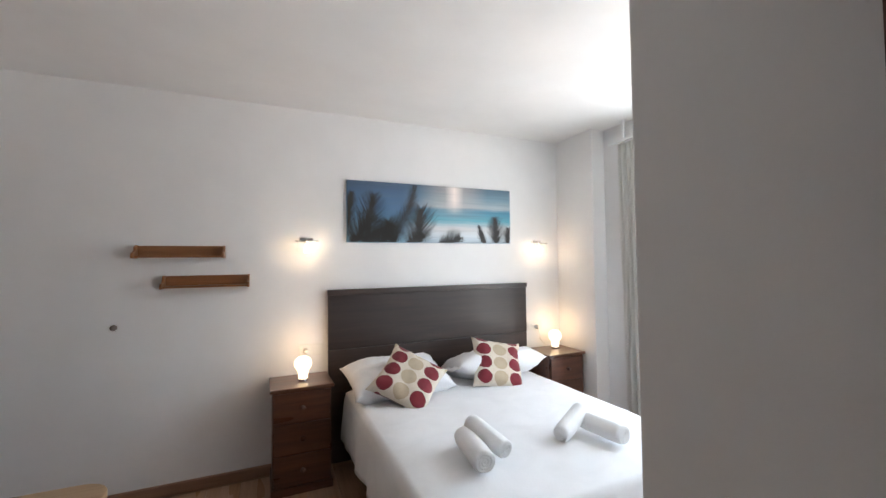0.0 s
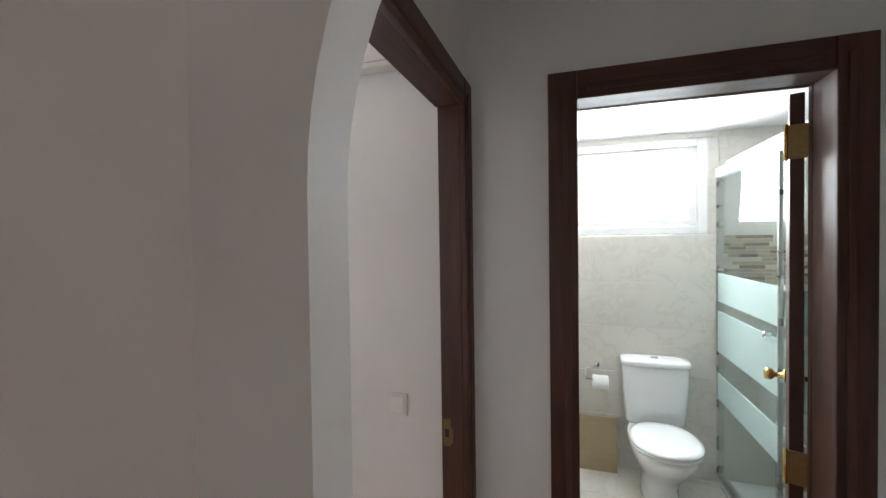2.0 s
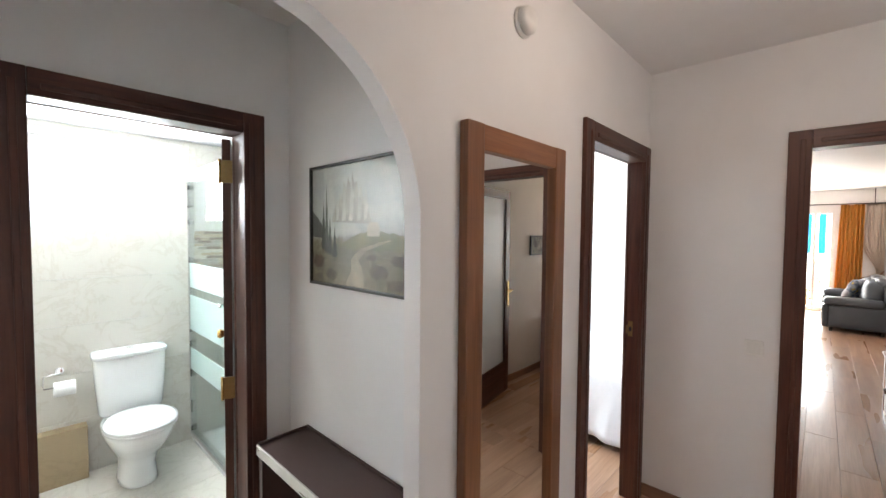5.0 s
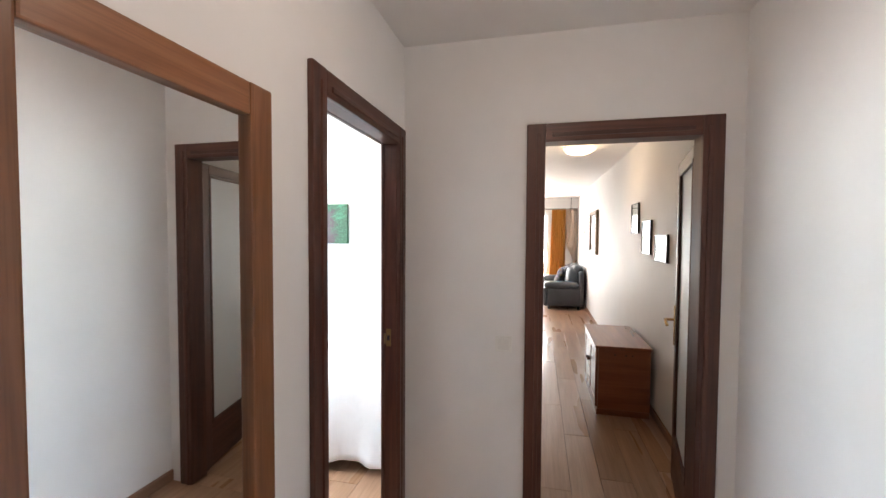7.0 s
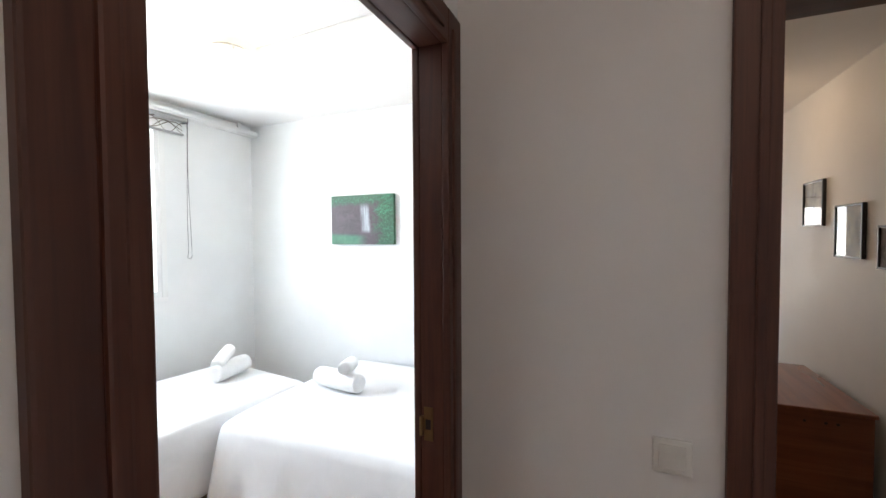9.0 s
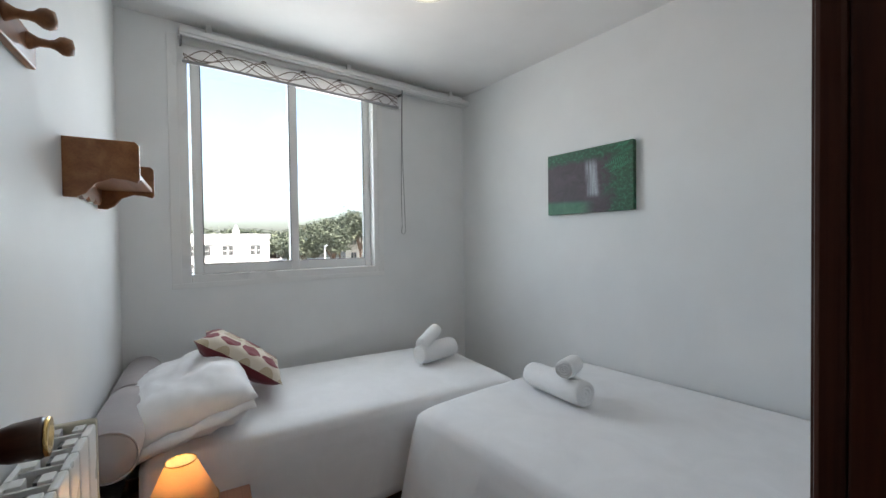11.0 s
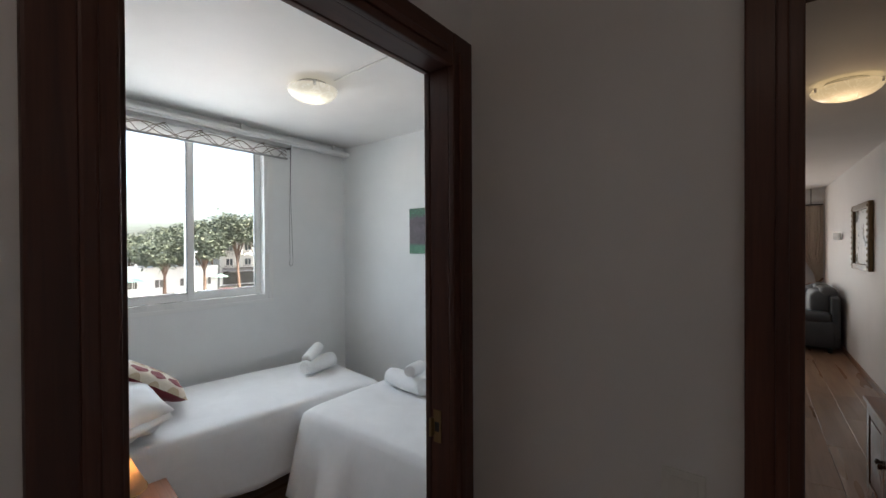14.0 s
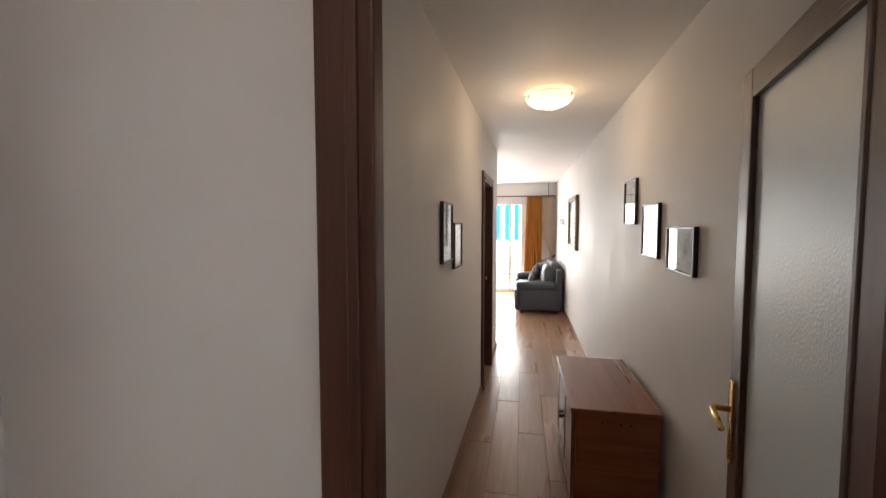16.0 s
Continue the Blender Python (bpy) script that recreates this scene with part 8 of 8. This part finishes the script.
aw = thing("striped_awning", (0.6, -10.95, 0.0), 0, "blue and white striped awning lowered over the balcony", "awning")
part("drop_cloth", box(-2.4, -0.003, 1.16, 2.45, 0.003, 2.70), awning_cloth(), aw)
part("bottom_tube", tube([(-2.42, 0, 1.15), (2.47, 0, 1.15)], 0.022, 10), ALU_WHITE, aw, smooth=True)
part("roller_box", box(-2.45, -0.06, 2.701, 2.5, 0.06, 2.82, 0.01), ALU_WHITE, aw)
setting("balcony_ceiling", box(-1.85, -10.9, 2.76, 3.1, -9.21, 2.95), CEIL, "white balcony ceiling slab", "ceiling")

CANE = wood("rattan_cane", (0.30, 0.17, 0.07), (0.50, 0.32, 0.15), 0.5, 2, 60)
ch = thing("rattan_armchair", (-0.72, -9.62, -0.02), 100, "round rattan armchair on the balcony", "chair")
for x, y in ((-0.22, -0.2), (0.22, -0.2), (-0.2, 0.22), (0.2, 0.22)):
    part("leg", tube([(x * 1.12, y * 1.12, 0.0), (x, y, 0.42)], 0.016, 8), CANE, ch, smooth=True)
part("seat", lathe([(0.0, 0.40), (0.25, 0.40), (0.265, 0.42), (0.25, 0.44), (0.0, 0.445)], n=28), CANE, ch, "woven cane seat", True)
for z, r in ((0.62, 0.29), (0.70, 0.30), (0.24, 0.25)):
    part("hoop", tube([(r * math.cos(a), r * math.sin(a), z + 0.10 * max(0, math.sin(a))) for a in [radians(-20 + 220 * i / 24) for i in range(25)]] if z > 0.3 else [(r * math.cos(a), r * math.sin(a), z) for a in [2 * math.pi * i / 24 for i in range(25)]], 0.014, 8), CANE, ch, smooth=True)
for i in range(13):
    a = radians(-20 + 220 * i / 12)
    part("back_spindle", tube([(0.25 * math.cos(a), 0.25 * math.sin(a), 0.43), (0.30 * math.cos(a), 0.30 * math.sin(a), 0.70 + 0.10 * max(0, math.sin(a)))], 0.008, 6), CANE, ch, smooth=True)

# Unseen lamp assumed overhead, added to brighten the hall walls.
dish_lamp("unseen_lamp_hall", (-0.75, 1.30, CEILING), "unseen opal glass ceiling lamp assumed in the entrance hall, added to brighten it", 0.112, (1.0, 0.80, 0.58), 4, 0.165)
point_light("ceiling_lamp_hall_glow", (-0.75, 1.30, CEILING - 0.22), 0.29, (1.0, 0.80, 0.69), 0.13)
# ---- floor boards ----
def planks():
    """Laminate boards along the rooms' length, alike lengths sharing one mesh."""
    meshes = {}
    rg = random.Random(11)
    BW, BL, gap = 0.192, 1.285, 0.0012

    def board(x0, x1, y0, y1):
        key = (round(x1 - x0, 3), round(y1 - y0, 3))
        if key not in meshes:
            bm = box(0, 0, -0.009, key[0], key[1], 0.0, 0.0010, seg=1)
            me = bpy.data.meshes.new("plank")
            bm.to_mesh(me)
            bm.free()
            me.materials.append(LAMINATE)
            meshes[key] = me
        ob = new("plank", meshes[key])
        ob.parent = floor
        ob.location = (x0, y0, 0.0)

    def area(x0, x1, y0, y1):
        x, n = x0, 0
        while x < x1 - 0.005:
            xb = min(x + BW, x1)
            y = y0 - ((n * 0.43) % 1.0) * BL
            while y < y1 - 0.005:
                ya, yb = max(y, y0), min(y + BL, y1)
                if yb - ya > 0.01:
                    board(x + gap, xb - gap, ya + gap, yb - gap)
                y += BL
            x += BW
            n += 1

    area(CORR_W, -0.455, -4.70, -0.10)
    area(-1.392, -0.677, -0.0995, -0.0005)
    area(HALL_W, 0.0, 0.0, NORTH)
    area(0.0, BATH_W, VEST_S, NORTH)
    area(0.0, EAST, TWIN_S, 0.84)
    area(0.28, 0.93, NORTH + 0.0005, NORTH + 0.0995)
    area(-1.32, 2.845, 2.856, 5.82)
    area(CORR_W, 2.99, -9.0, -4.7005)


planks()
